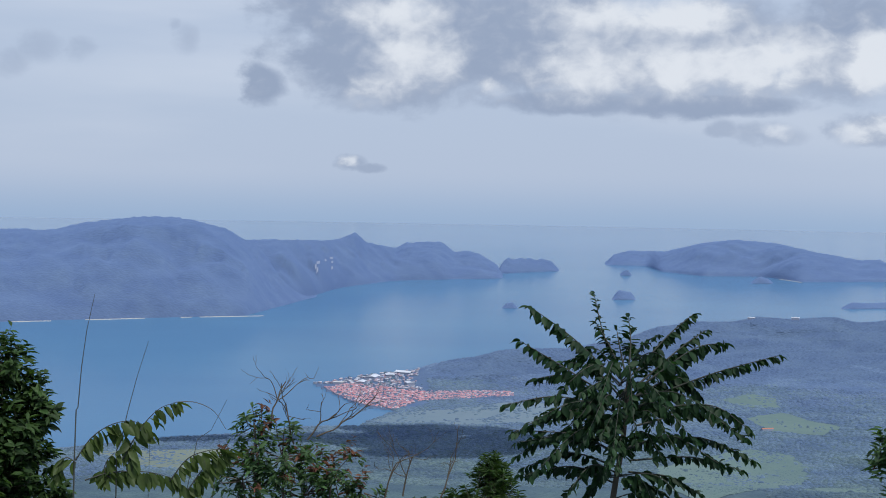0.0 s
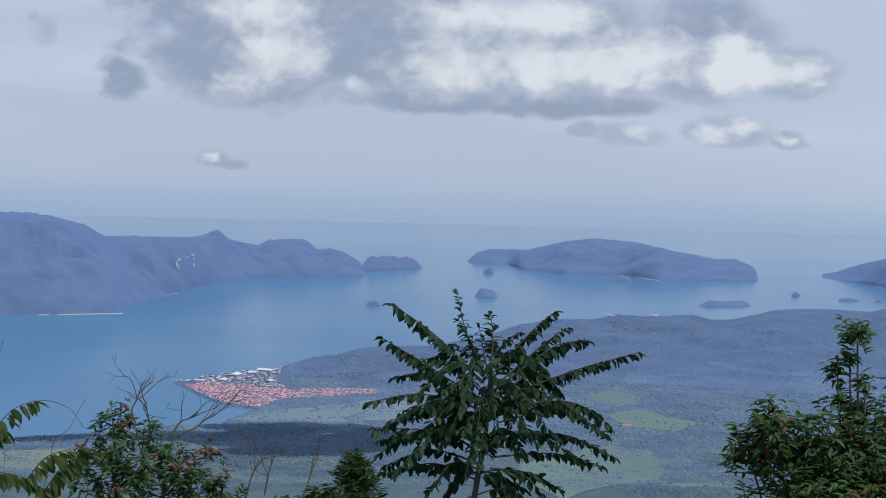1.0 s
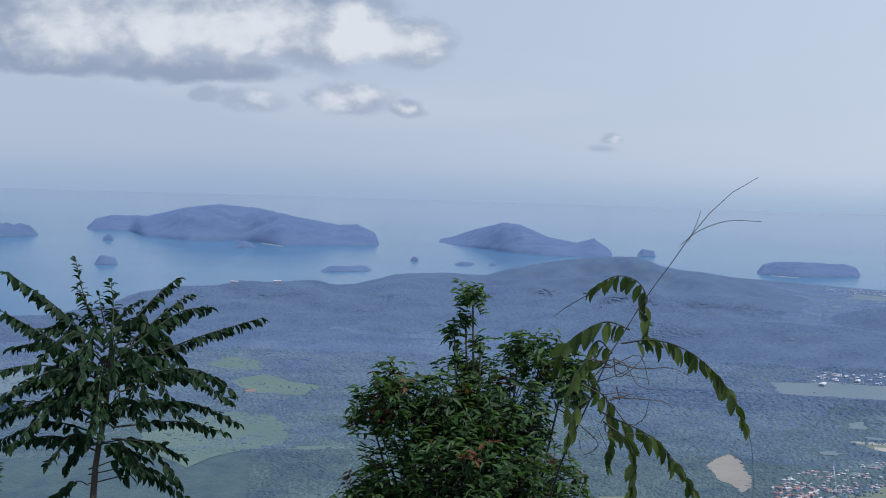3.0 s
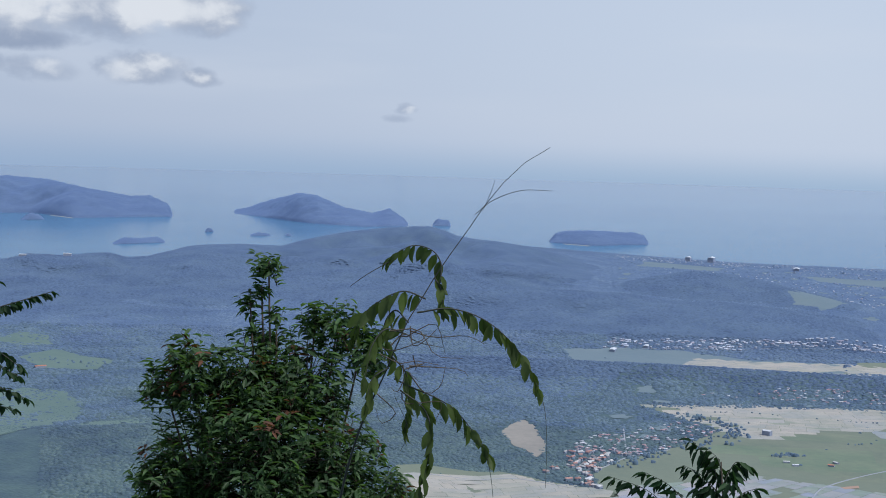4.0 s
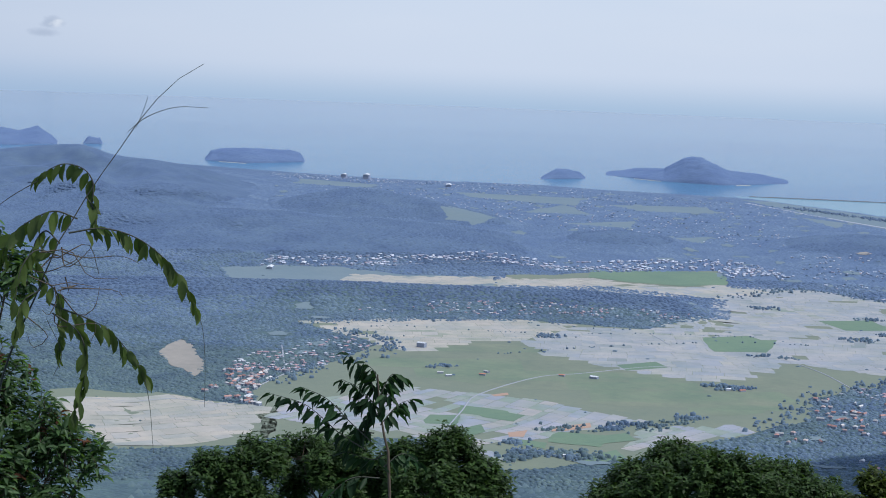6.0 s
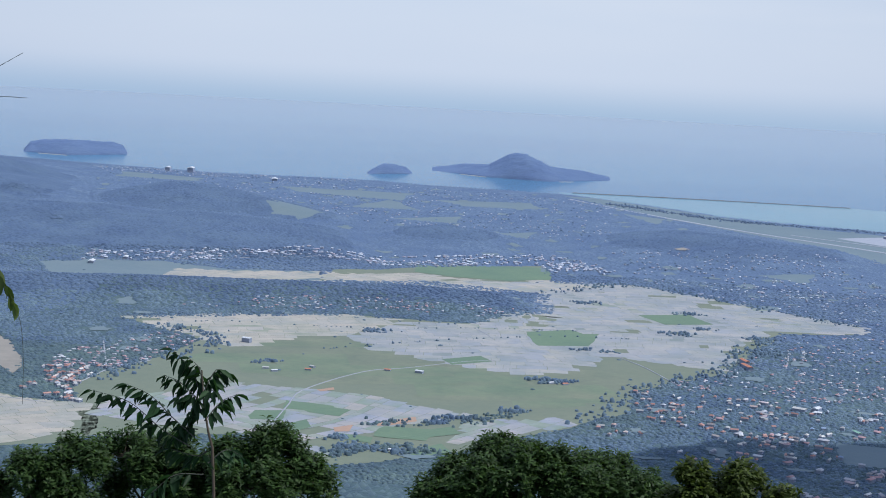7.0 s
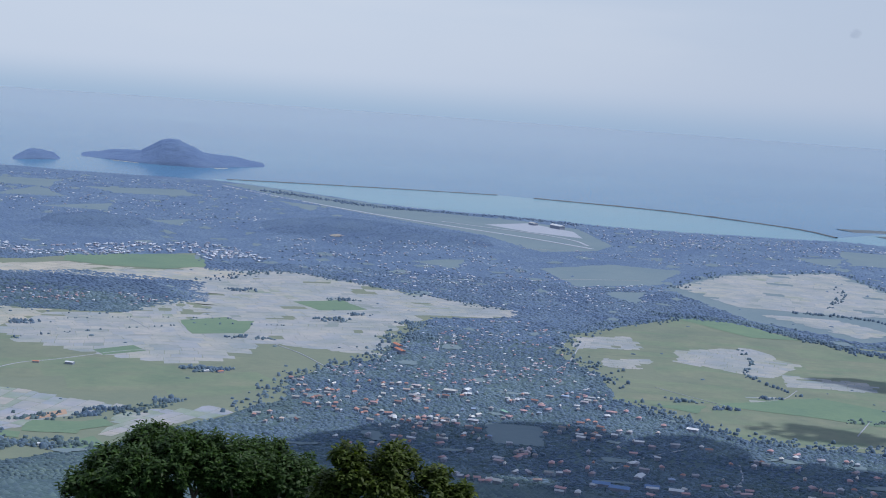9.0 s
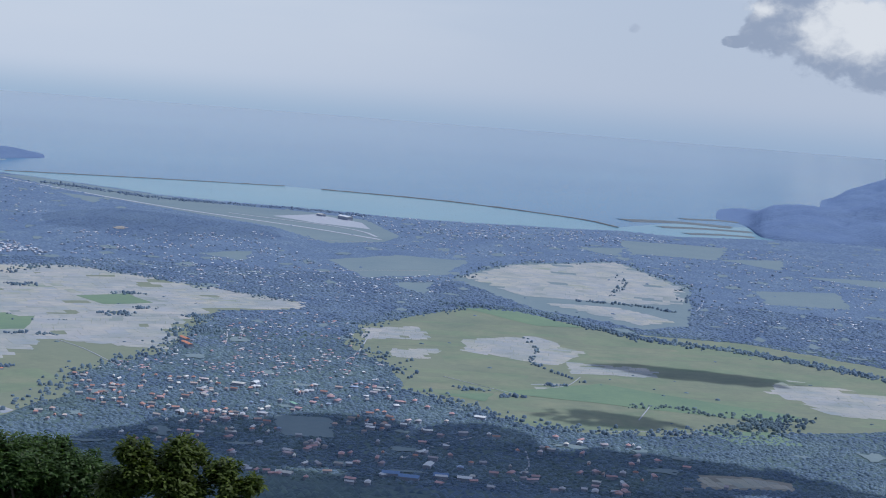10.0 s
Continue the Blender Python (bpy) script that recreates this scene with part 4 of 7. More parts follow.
ROUGH_LAND = [LEFT_FIELD, HILL_FIELD, HILL_FIELD_B, MEADOW_B, MANGROVE_FLAT]
OPEN_LAND = [OPEN_PLAIN, OPEN_STRIP, OPEN_RIGHT, AIRFIELD, FIELD_MID, FIELD_COAST, MEADOW, CLEARING, NEAR_FIELD, FIELD_V, FAR_PADDY, FARM, *PATCHES, TOWN]



# ---- many small clearings and gardens on the built-up plain ----
def clearings(count, seed):
    rng = np.random.default_rng(seed)
    spots_, verts, tris = [], [], []
    while len(spots_) < count:
        a_, r_ = rng.uniform(33, 84.5), math.sqrt(rng.uniform(330 ** 2, 1230 ** 2))
        if r_ > spread(a_, COAST) - 30 or float(ground_height(a_, r_)) > 1.6:
            continue
        x_, y_ = at(a_, r_)
        if any(in_region(np.array([x_]), np.array([y_]), ring)[0] for ring in OPEN_LAND):
            continue
        wide, deep, t0 = rng.uniform(1.5, 6), rng.uniform(2, 8) * (0.4 + r_ / 900), rng.uniform(0, 6.28)
        if any(math.hypot(x_ - q[0], y_ - q[1]) < 1.3 * (max(wide, deep) + max(q[2], q[3])) for q in spots_):
            continue
        k = len(verts)
        n = 13
        verts.append((x_, y_, 0.62))
        for i_ in range(n):
            t_ = t0 + i_ * 2 * math.pi / n
            q = rng.uniform(0.45, 1.15)
            u, v = wide * q * math.cos(t_), deep * q * math.sin(t_)
            s_, c_ = math.sin(radians(a_)), math.cos(radians(a_))
            verts.append((x_ + u * c_ + v * s_, y_ - u * s_ + v * c_, 0.62))
        tris += [(k, k + 1 + (i_ + 1) % n, k + 1 + i_) for i_ in range(n)]
        spots_.append((x_, y_, wide, deep, a_))
    V = np.array(verts)
    V[:, 2] = ground_height(np.degrees(np.arctan2(V[:, 0], V[:, 1])), np.hypot(V[:, 0], V[:, 1])) + 0.16
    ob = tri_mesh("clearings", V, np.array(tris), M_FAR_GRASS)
    if ob.data.polygons[0].normal.z < 0:
        ob.data.flip_normals()
    tagged(ob, "small grassy clearings and gardens among houses", "clearings", kind="stuff")
    return np.array(spots_)


GARDENS = clearings(260, 77)

# ---- shore: shallows, breakwaters, mudflats, beaches ----
BREAK_A = [(50.5, 1284), (52.33, 1290), (56.72, 1305), (60.49, 1319)]
BREAK_B = [(61.86, 1311), (66.75, 1279), (71.25, 1207), (72.87, 1151)]
la = np.linspace(50, 79, 120)
ls = np.linspace(0, 1, 12)
inner, outer = spread(la, COAST) - 8, spread(la, BREAK_A + BREAK_B + [(75, 1250), (79, 1290)])
lv = np.stack([(inner[:, None] * (1 - ls) + outer[:, None] * ls) * np.sin(np.radians(la))[:, None], (inner[:, None] * (1 - ls) + outer[:, None] * ls) * np.cos(np.radians(la))[:, None], np.full((120, 12), 0.06)], -1).reshape(-1, 3)
li = np.arange(119)[:, None] * 12 + np.arange(11)[None, :]
tagged(tri_mesh("shallow_water", lv, np.stack([li, li + 12, li + 13, li, li + 13, li + 1], -1).reshape(-1, 3), M_SHALLOW, True), "pale shallow lagoon inside the breakwater", "lagoon", kind="structure")


def bank(name, line, wide, high, material, label, category, kind="structure", base=0.0):
    """A low bank along a line on the map."""
    p = curve_points([(*at(*q), 0) for q in line], 60)
    d = unit(np.gradient(p, axis=0))
    s = np.stack([-d[:, 1], d[:, 0], 0 * d[:, 0]], -1)
    rows = [p + s * o * wide + np.array([0, 0, h]) for o, h in ((-1, base - 0.5), (-0.5, base + high), (0.5, base + high), (1, base - 0.5))]
    v = np.stack(rows, 1)
    v[:, 1:3, 2] += 0.25 * high * np.random.default_rng(len(label)).normal(0, 1, (60, 2))
    i = np.arange(59)[:, None] * 4 + np.arange(3)[None, :]
    return tagged(tri_mesh(name, v.reshape(-1, 3), np.stack([i, i + 4, i + 5, i, i + 5, i + 1], -1).reshape(-1, 3), material), label, category, kind=kind)


M_ROCK = plain("breakwater_rock", (0.13, 0.15, 0.18), 0.95, 0, 0.8)
M_MUD = plain("mudflat", (0.10, 0.125, 0.16), 0.6, 0, 0.1)
M_SAND = plain("beach_sand", (0.40, 0.41, 0.40), 0.9, 0, 0.5)
bank("breakwater", BREAK_A, 1.3, 0.6, M_ROCK, "long dark rock breakwater off the airfield", "breakwater")
bank("breakwater", BREAK_B, 1.6, 0.7, M_ROCK, "long dark rock breakwater with a bend", "breakwater")
for line, w in (([(73.1, 1235), (75, 1262), (77, 1258)], 9), ([(74.4, 1195), (76, 1215), (77.7, 1225)], 6), ([(75.2, 1310), (76.6, 1330), (78, 1320)], 5), ([(75.4, 1150), (76.6, 1168), (77.8, 1175)], 5)):
    bank("mudflat", line, w * 2.2, 0.25, M_MUD, "grey mudflat at the river mouth", "mudflat")
for line, w in (([(-15.6, 1044), (-14.2, 1051)], 2.2), ([(-13, 1058), (-10.9, 1072)], 3.0), ([(-9.6, 1079), (-9.2, 1083)], 2.0), ([(-8.9, 1084), (-6.6, 1098)], 2.6),
                ([(57.0, 1118), (58.2, 1106)], 3.0), ([(46.3, 1458), (47.3, 1434)], 1.8), ([(50.0, 1424), (50.5, 1436)], 1.8), ([(31.0, 1480), (32.0, 1463)], 1.8), ([(12.3, 1780), (13.1, 1722)], 2.2)):
    bank("beach", line, w * 0.4, 0.3, M_SAND, "narrow pale sand beach under wooded slopes", "beach")

# ---- roads and airfield paving ----
# Both pavings carry the blue sheen that imitates haze.
M_ROAD = plain("pale_road", (0.30, 0.30, 0.29), 0.9, 0, 1.0, 0.25)
M_TARMAC = plain("runway_surface", (0.32, 0.33, 0.34), 0.9, 0, 0.4, 0.25)


def road(line, wide, material=None, label="pale country road across the fields", lift=0.15, name="road"):
    p = curve_points([(*at(*q), 0) for q in line], 12 * len(line))
    h = ground_height(np.degrees(np.arctan2(p[:, 0], p[:, 1])), np.hypot(p[:, 0], p[:, 1]))
    p[:, 2] = np.maximum(h, 0.5) + lift
    d = unit(np.gradient(p, axis=0))
    s = np.stack([-d[:, 1], d[:, 0], 0 * d[:, 0]], -1) * wide / 2
    v = np.stack([p - s - np.array([0, 0, 0.14]), p - s, p + s, p + s - np.array([0, 0, 0.14])], 1)
    i = np.arange(len(p) - 1)[:, None] * 4 + np.arange(3)[None, :]
    return tagged(tri_mesh(name, v.reshape(-1, 3), np.stack([i, i + 4, i + 5, i, i + 5, i + 1], -1).reshape(-1, 3), material or M_ROAD), label, "road", kind="structure")


ROADS = [([(39.6, 371), (40.3, 398), (40.9, 420), (43.06, 449), (44.73, 459), (46.8, 474), (48, 480)], 0.7), ([(52.64, 500), (53.61, 485), (54.74, 462), (55.5, 452)], 0.7), ([(32.64, 423), (33.81, 444), (35.2, 457)], 0.7),
         ([(58.7, 547), (58.75, 525), (58.7, 506)], 0.9), ([(63.16, 488), (63.6, 505), (63.76, 517), (64.03, 549)], 0.8), ([(70.2, 380), (70.36, 362), (69.77, 347), (70.34, 335)], 0.7), ([(74.29, 433), (74.66, 456)], 0.6),
         ([(33.48, 488), (33.55, 466), (33.61, 446)], 0.8), ([(26.2, 400), (28.0, 402), (29.6, 405), (31.5, 398)], 0.6), ([(47.2, 540), (47.6, 530), (47.9, 520)], 0.5), ([(66.9, 474), (68.5, 462), (69.6, 455)], 0.5),
         ([(72.0, 494), (71.6, 478), (71.0, 470)], 0.5), ([(32.5, 686), (36, 690), (40, 700), (44, 722), (48, 745)], 0.8), ([(60.5, 700), (63, 735), (66, 760)], 0.7), ([(76.0, 690), (76.2, 720), (76.15, 745)], 1.2),
         ([(61.0, 870), (64.5, 880), (67, 860), (70, 880)], 0.8), ([(65.6, 360), (66.6, 375), (68.3, 392)], 0.6), ([(72.9, 412), (75, 420), (77.5, 425)], 0.6)]
for line, w in ROADS:
    road(line, w * 0.6)
road([(50.34, 1206), (53.33, 1099), (56.65, 1016), (59.8, 963), (61.78, 938), (64.15, 900)], 5.0, M_TARMAC, "long pale airport runway by the sea", 0.15, "runway")
road([(58.5, 1010), (60.2, 990), (62.0, 972), (63.4, 945), (64.0, 915)], 3.0, M_TARMAC, "pale taxiway beside the runway", 0.17, "taxiway")
field_sheet("apron", [(60.12, 1012), (61.73, 1047), (63.42, 1006), (63.77, 964), (61.76, 981)], 0.1, M_TARMAC, "pale concrete airport apron", "apron")


# ---- trees of the plain and hills, as joined stuff ----
def scatter(a0, a1, r0, r1, cell, seed, keep=1.0):
    """Jittered points over a sector, spaced by cell metres."""
    rng = np.random.default_rng(seed)
    out = []
    r = r0
    while r < r1:
        n = max(1, int(radians(a1 - a0) * r / cell))
        a = a0 + (np.arange(n) + rng.uniform(0, 1, n)) / n * (a1 - a0)
        out.append(np.stack([a, r + rng.uniform(-0.5, 0.5, n) * cell], -1))
        r += cell
    p = np.concatenate(out)
    return p[rng.random(len(p)) < keep]


def wooded(p, open_density, seed):
    rng = np.random.default_rng(seed)
    x, y = p[:, 1] * np.sin(np.radians(p[:, 0])), p[:, 1] * np.cos(np.radians(p[:, 0]))
    land = p[:, 1] < spread(p[:, 0], COAST) - 3
    clear = np.zeros(len(p), bool)
    wx, wy = x + 0.9 * patchy(x + 40, y, 2.2), y + 0.9 * patchy(x, y + 70, 2.2)
    half = np.zeros(len(p), bool)
    for ring in ROUGH_LAND:
        half |= in_region(wx, wy, ring)
    for ring in OPEN_LAND:
        clear |= in_region(wx, wy, ring)
    for gx, gy, gw, gd, ga in GARDENS:
        c, s = math.cos(radians(ga)), math.sin(radians(ga))
        near_ = (abs(x - gx) < 14) & (abs(y - gy) < 14)
        u, v = (x[near_] - gx) * c - (y[near_] - gy) * s, (x[near_] - gx) * s + (y[near_] - gy) * c
        clear[near_] |= (u / gw) ** 2 + (v / gd) ** 2 < 0.8
    h = ground_height(p[:, 0], p[:, 1])
    hilly = h > 2.2
    dense = np.where(hilly | (p[:, 0] < 31), 1.0, np.clip(0.9 + 0.3 * patchy(x, y, 11), 0.65, 1))
    dense = np.where(half, np.clip(0.2 + 0.4 * patchy(x + 9, y, 9), 0.03, 0.7), dense)
    ok = land & np.where(clear, rng.random(len(p)) < open_density, rng.random(len(p)) < dense)
    return p[ok], x[ok], y[ok], h[ok]


for r0, r1, cell, lo, hi, flat_, seed, low in ((232, 325, 2.2, 0.9, 1.6, 0.7, 4, True), (325, 440, 1.2, 0.45, 1.1, 0.45, 5, "dome"), (440, 560, 1.35, 0.55, 1.25, 0.38, 6, "dome"), (560, 720, 1.7, 0.75, 1.6, 0.34, 7, "dome"),
                                              (720, 1000, 2.3, 1.05, 1.9, 0.5, 8, True), (1000, 1330, 3.3, 1.6, 2.8, 0.4, 9, True)):
    p = scatter(28 if r1 < 330 else 12 if r1 < 450 else -17, 85, r0, r1, cell, seed, 0.97)
    p, px, py, pz = wooded(p, 0.0015, seed)
    gen = np.random.default_rng(seed + 20)
    sz = lo + (hi - lo) * gen.beta(1.4, 2.6, len(p))
    # Crowns farther off or more to the right get the haze-blue colours.
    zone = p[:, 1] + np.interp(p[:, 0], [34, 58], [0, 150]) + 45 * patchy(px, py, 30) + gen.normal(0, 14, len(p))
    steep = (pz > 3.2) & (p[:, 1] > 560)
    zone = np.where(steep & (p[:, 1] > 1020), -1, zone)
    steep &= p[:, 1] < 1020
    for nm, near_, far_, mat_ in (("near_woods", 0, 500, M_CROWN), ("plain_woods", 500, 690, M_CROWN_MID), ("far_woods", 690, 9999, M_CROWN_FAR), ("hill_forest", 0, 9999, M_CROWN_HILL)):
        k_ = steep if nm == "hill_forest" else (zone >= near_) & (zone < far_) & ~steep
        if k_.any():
            blob_set(nm, px[k_], py[k_], pz[k_] - 0.18 * sz[k_] * flat_, sz[k_], mat_, "dense woodland canopy on hills and plain, blued for haze", seed + 50, flat=flat_, low=low)


# low planted rows on the cleared hillsides
p = scatter(7.5, 17, 405, 560, 1.15, 14)
px, py = p[:, 1] * np.sin(np.radians(p[:, 0])), p[:, 1] * np.cos(np.radians(p[:, 0]))
inside = in_region(px + 3 * patchy(px, py, 7), py + 3 * patchy(px, py + 30, 7), HILL_FIELD) | in_region(px, py, HILL_FIELD_B)
inside &= np.random.default_rng(15).random(len(p)) < np.clip(0.75 + 0.5 * patchy(px, py, 16), 0.2, 1)
p, px, py = p[inside], px[inside], py[inside]
blob_set("plantation", px, py, ground_height(p[:, 0], p[:, 1]), np.random.default_rng(16).uniform(0.4, 0.75, len(p)), M_PLANTED, "young light green plantation on a cleared hillside", 17, "plantation", 0.4, True)


def tree_row(line, count, spread_, lo, hi, seed, label="line of dark trees between fields"):
    rng = np.random.default_rng(seed)
    count, lo, hi = int(count * 1.7), lo * 0.72, hi * 0.78
    p = curve_points([(*at(*q), 0) for q in line], 200)
    k = rng.integers(0, 200, count)
    x, y = p[k, 0] + rng.normal(0, spread_, count), p[k, 1] + rng.normal(0, spread_, count)
    # Farther rows use the crown colours with more haze painted in.
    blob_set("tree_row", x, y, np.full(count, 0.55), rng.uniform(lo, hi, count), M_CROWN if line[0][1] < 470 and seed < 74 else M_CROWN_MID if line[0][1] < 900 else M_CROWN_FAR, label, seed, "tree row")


tree_row([(11.4, 618), (12.4, 612), (13.6, 603), (14.3, 598)], 46, 4.0, 0.5, 1.0, 73, "scattered dark trees over a meadow")
tree_row([(66.67, 642), (70.01, 639), (72.79, 603), (75.21, 587), (77.73, 583), (80.21, 571), (84.5, 548)], 700, 2.6, 0.5, 1.1, 61, "thick dark belt of trees across the plain")
for line, count, seed in (([(51.6, 398), (52.8, 424), (53.4, 446), (54.8, 465), (56.4, 486), (57.0, 522), (58.2, 566)], 190, 74), ([(65.2, 470), (64.3, 500), (63.4, 530), (63.9, 568), (65.5, 605), (67.4, 632)], 170, 75),
                          ([(65.8, 447), (68.3, 424), (70.5, 411), (73, 411), (75, 416), (77.5, 428)], 200, 76), ([(34.3, 537), (38, 548), (42.3, 556), (46.6, 551)], 110, 77), ([(49.9, 648), (52.5, 690), (55.5, 668), (58.5, 640), (61.2, 614)], 150, 78),
                          ([(33.2, 430), (35.0, 455), (36.8, 478), (37.6, 500), (35.5, 520)], 110, 79), ([(67.2, 742), (68.9, 820), (71, 852), (72.9, 884), (74.4, 835), (75.6, 785), (75.8, 715)], 150, 80)):
    tree_row(line, count, 3.2, 0.4, 1.0, seed, "ragged edge of trees round open fields")
tree_row([(69.84, 567), (70.3, 541), (70.12, 516), (70.9, 500), (72.5, 478)], 34, 0.7, 0.4, 0.9, 62)
tree_row([(77.22, 426), (78.8, 454), (80.2, 461)], 60, 2.5, 0.6, 1.2, 63)
tree_row([(33.5, 505), (35.5, 515), (37.38, 532), (40.68, 529), (43.5, 530), (47.4, 541), (51, 548)], 40, 0.3, 0.25, 0.55, 64)
tree_row([(41.5, 484), (44.05, 500), (47.0, 517), (50.37, 534), (53.54, 541)], 22, 0.3, 0.25, 0.6, 65)
tree_row([(43.3, 380), (45.0, 384), (47, 389), (48.4, 400)], 70, 2.2, 0.45, 0.95, 66)
tree_row([(41.8, 346), (43, 355), (44.6, 357), (46, 352)], 90, 2.4, 0.5, 1.0, 67)
tree_row([(74, 452), (75.7, 457), (77.0, 452), (78.2, 458)], 45, 1.6, 0.4, 0.9, 68)
tree_row([(78.2, 430), (79.3, 445), (79.6, 455)], 60, 3.0, 0.6, 1.1, 69)
tree_row([(72.8, 720), (73.3, 770), (73.0, 810)], 20, 1.2, 0.5, 1.0, 70)
tree_row([(71.5, 690), (74.0, 690), (75.2, 680)], 46, 1.6, 0.5, 1.1, 71)
tree_row([(52.0, 1176), (54, 1133), (56, 1095), (58.5, 1084), (61, 1080), (63.5, 1062)], 420, 4.0, 0.6, 1.2, 72, "belt of coastal trees behind the beach")
for k, (a_, r_, n_, s_) in enumerate([(39.43, 459.5, 14, 1.1), (49.61, 452.3, 14, 1.1), (44.45, 352.9, 14, 1.1), (43.38, 354.4, 14, 1.1), (42.53, 356.2, 14, 1.1), (46.51, 392.5, 14, 1.1), (45.88, 386.1, 14, 1.1), (50.67, 451.8, 14, 1.1), (43.5, 524, 22, 1.6), (51.13, 624, 30, 2.2), (54.93, 612, 20, 1.8), (55.6, 575, 14, 1.4), (54.57, 559, 22, 2.2), (50.2, 450, 20, 2.0), (48.85, 405, 18, 1.4),
                                      (51.25, 510, 9, 1.0), (52.1, 509, 9, 1.0), (57.69, 562, 30, 2.6), (58.0, 530, 34, 2.4), (42.3, 365, 16, 1.4), (67.89, 456, 14, 1.6), (71.04, 475, 10, 1.0), (69.4, 450, 12, 1.0)]):
    tree_row([(a_ - 0.35, r_ - 1), (a_, r_), (a_ + 0.45, r_ + 1)], n_, s_, 0.45, 1.0, 100 + k, "clump of dark trees in the open fields")


# ---- houses ----
VILLAGES = [
    ([(53.25, 446), (56.55, 486), (57.52, 535), (58.7, 581), (61.95, 588), (64.95, 541), (65.28, 385), (57.82, 373), (51.46, 382)], 420),
    ([(31.8, 467), (36.43, 515), (37.93, 485), (33.11, 417), (32.7, 395), (30.57, 415)], 240),
    ([(32.51, 707), (40.57, 725), (49.97, 798), (53.17, 724), (44.74, 714), (32.53, 680)], 560),
    ([(64.26, 997), (72.85, 1057), (77.18, 1053), (82.53, 1037), (82.89, 603), (75.79, 674), (75.26, 807), (68.97, 845), (63.07, 839)], 560),
    ([(58.6, 501), (63.34, 510), (65.16, 438), (70.57, 401), (76.79, 401), (79.92, 344), (59.1, 318), (54, 350)], 260),
    ([(53, 700), (57, 660), (62, 620), (66, 640), (67, 740), (62, 760), (60, 850), (52, 820)], 480),
    ([(33, 1290), (36, 1080), (44, 900), (52, 860), (52, 1180), (44, 1260)], 560),
    ([(36, 560), (44, 566), (49, 560), (49, 580), (42, 584), (36, 575)], 150),
    ([(62, 1000), (63, 1070), (75, 1090), (75, 1000), (68, 960), (64.8, 940)], 320),
    ([(32.5, 1330), (34.5, 1330), (37.3, 1295), (42.5, 1295), (42.5, 1262), (37, 1250), (33, 1280)], 200),
]
# Walls, joined roofs and town roofs get a blue sheen imitating haze.
m_ = Mat("house_wall", 0.8)
m_.colour(m_.ramp(m_.noise(3.0, 4), [(0.25, (0.17, 0.19, 0.22)), (0.75, (0.26, 0.27, 0.30))])).haze_sheen(0.3, HAZE_TINT)
M_WALL = m_.mat
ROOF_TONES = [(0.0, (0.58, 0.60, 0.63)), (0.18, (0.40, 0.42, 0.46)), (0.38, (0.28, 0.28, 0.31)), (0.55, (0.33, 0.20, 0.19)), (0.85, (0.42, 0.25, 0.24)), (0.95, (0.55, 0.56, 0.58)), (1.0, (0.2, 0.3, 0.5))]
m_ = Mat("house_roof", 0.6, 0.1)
m_.colour(m_.ramp(m_.rand(), ROOF_TONES)).haze_sheen(0.16, HAZE_TINT)
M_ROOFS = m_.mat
# Roofs far off: a paler mix under a stronger haze sheen.
m_ = Mat("hazed_distant_roof", 0.6, 0.1)
m_.colour(m_.ramp(m_.rand(), [(0.0, (0.66, 0.68, 0.72)), (0.3, (0.48, 0.51, 0.56)), (0.55, (0.32, 0.35, 0.40)), (0.8, (0.27, 0.27, 0.31)), (0.9, (0.36, 0.28, 0.28)), (1.0, (0.62, 0.63, 0.66))])).haze_sheen(0.28, HAZE_TINT)
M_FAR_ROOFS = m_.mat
m_ = Mat("single_house_roof", 0.6, 0.1)
m_.colour(m_.mix(1.0, m_.ramp(m_.rand(False), ROOF_TONES), m_.ramp(m_.noise(4, 3), [(0.3, (0.75, 0.75, 0.75)), (0.7, (1, 1, 1))]), "MULTIPLY"))
M_ROOF_ONE = m_.mat
m_ = Mat("town_roof", 0.7)
m_.colour(m_.ramp(m_.rand(), [(0.0, (0.40, 0.15, 0.13)), (0.3, (0.52, 0.20, 0.17)), (0.7, (0.46, 0.22, 0.20)), (0.85, (0.44, 0.38, 0.38)), (1.0, (0.55, 0.55, 0.55))])).haze_sheen(0.2, HAZE_TINT)
M_TOWN_ROOFS = m_.mat


def house_spots(ring, count, seed, town=False):
    rng = np.random.default_rng(seed)
    pts = np.array([at(*p) for p in ring])
    lo, hi = pts.min(0), pts.max(0)
    xs = rng.uniform(lo[0], hi[0], count * 30)
    ys = rng.uniform(lo[1], hi[1], count * 30)
    ok = in_region(xs, ys, ring)
    for other in OPEN_LAND[:-1]:
        ok &= ~in_region(xs, ys, other)
    aa, rr = np.degrees(np.arctan2(xs, ys)), np.hypot(xs, ys)
    if not town:
        ok &= (rr < spread(aa, COAST) - 4) & (0.6 * patchy(xs, ys, 12) + rng.normal(0, 0.5, len(xs)) > 0.1)
    xs, ys = xs[ok][:count], ys[ok][:count]
    z = np.maximum(ground_height(np.degrees(np.arctan2(xs, ys)), np.hypot(xs, ys)), 0.3)
    return xs, ys, z, rng


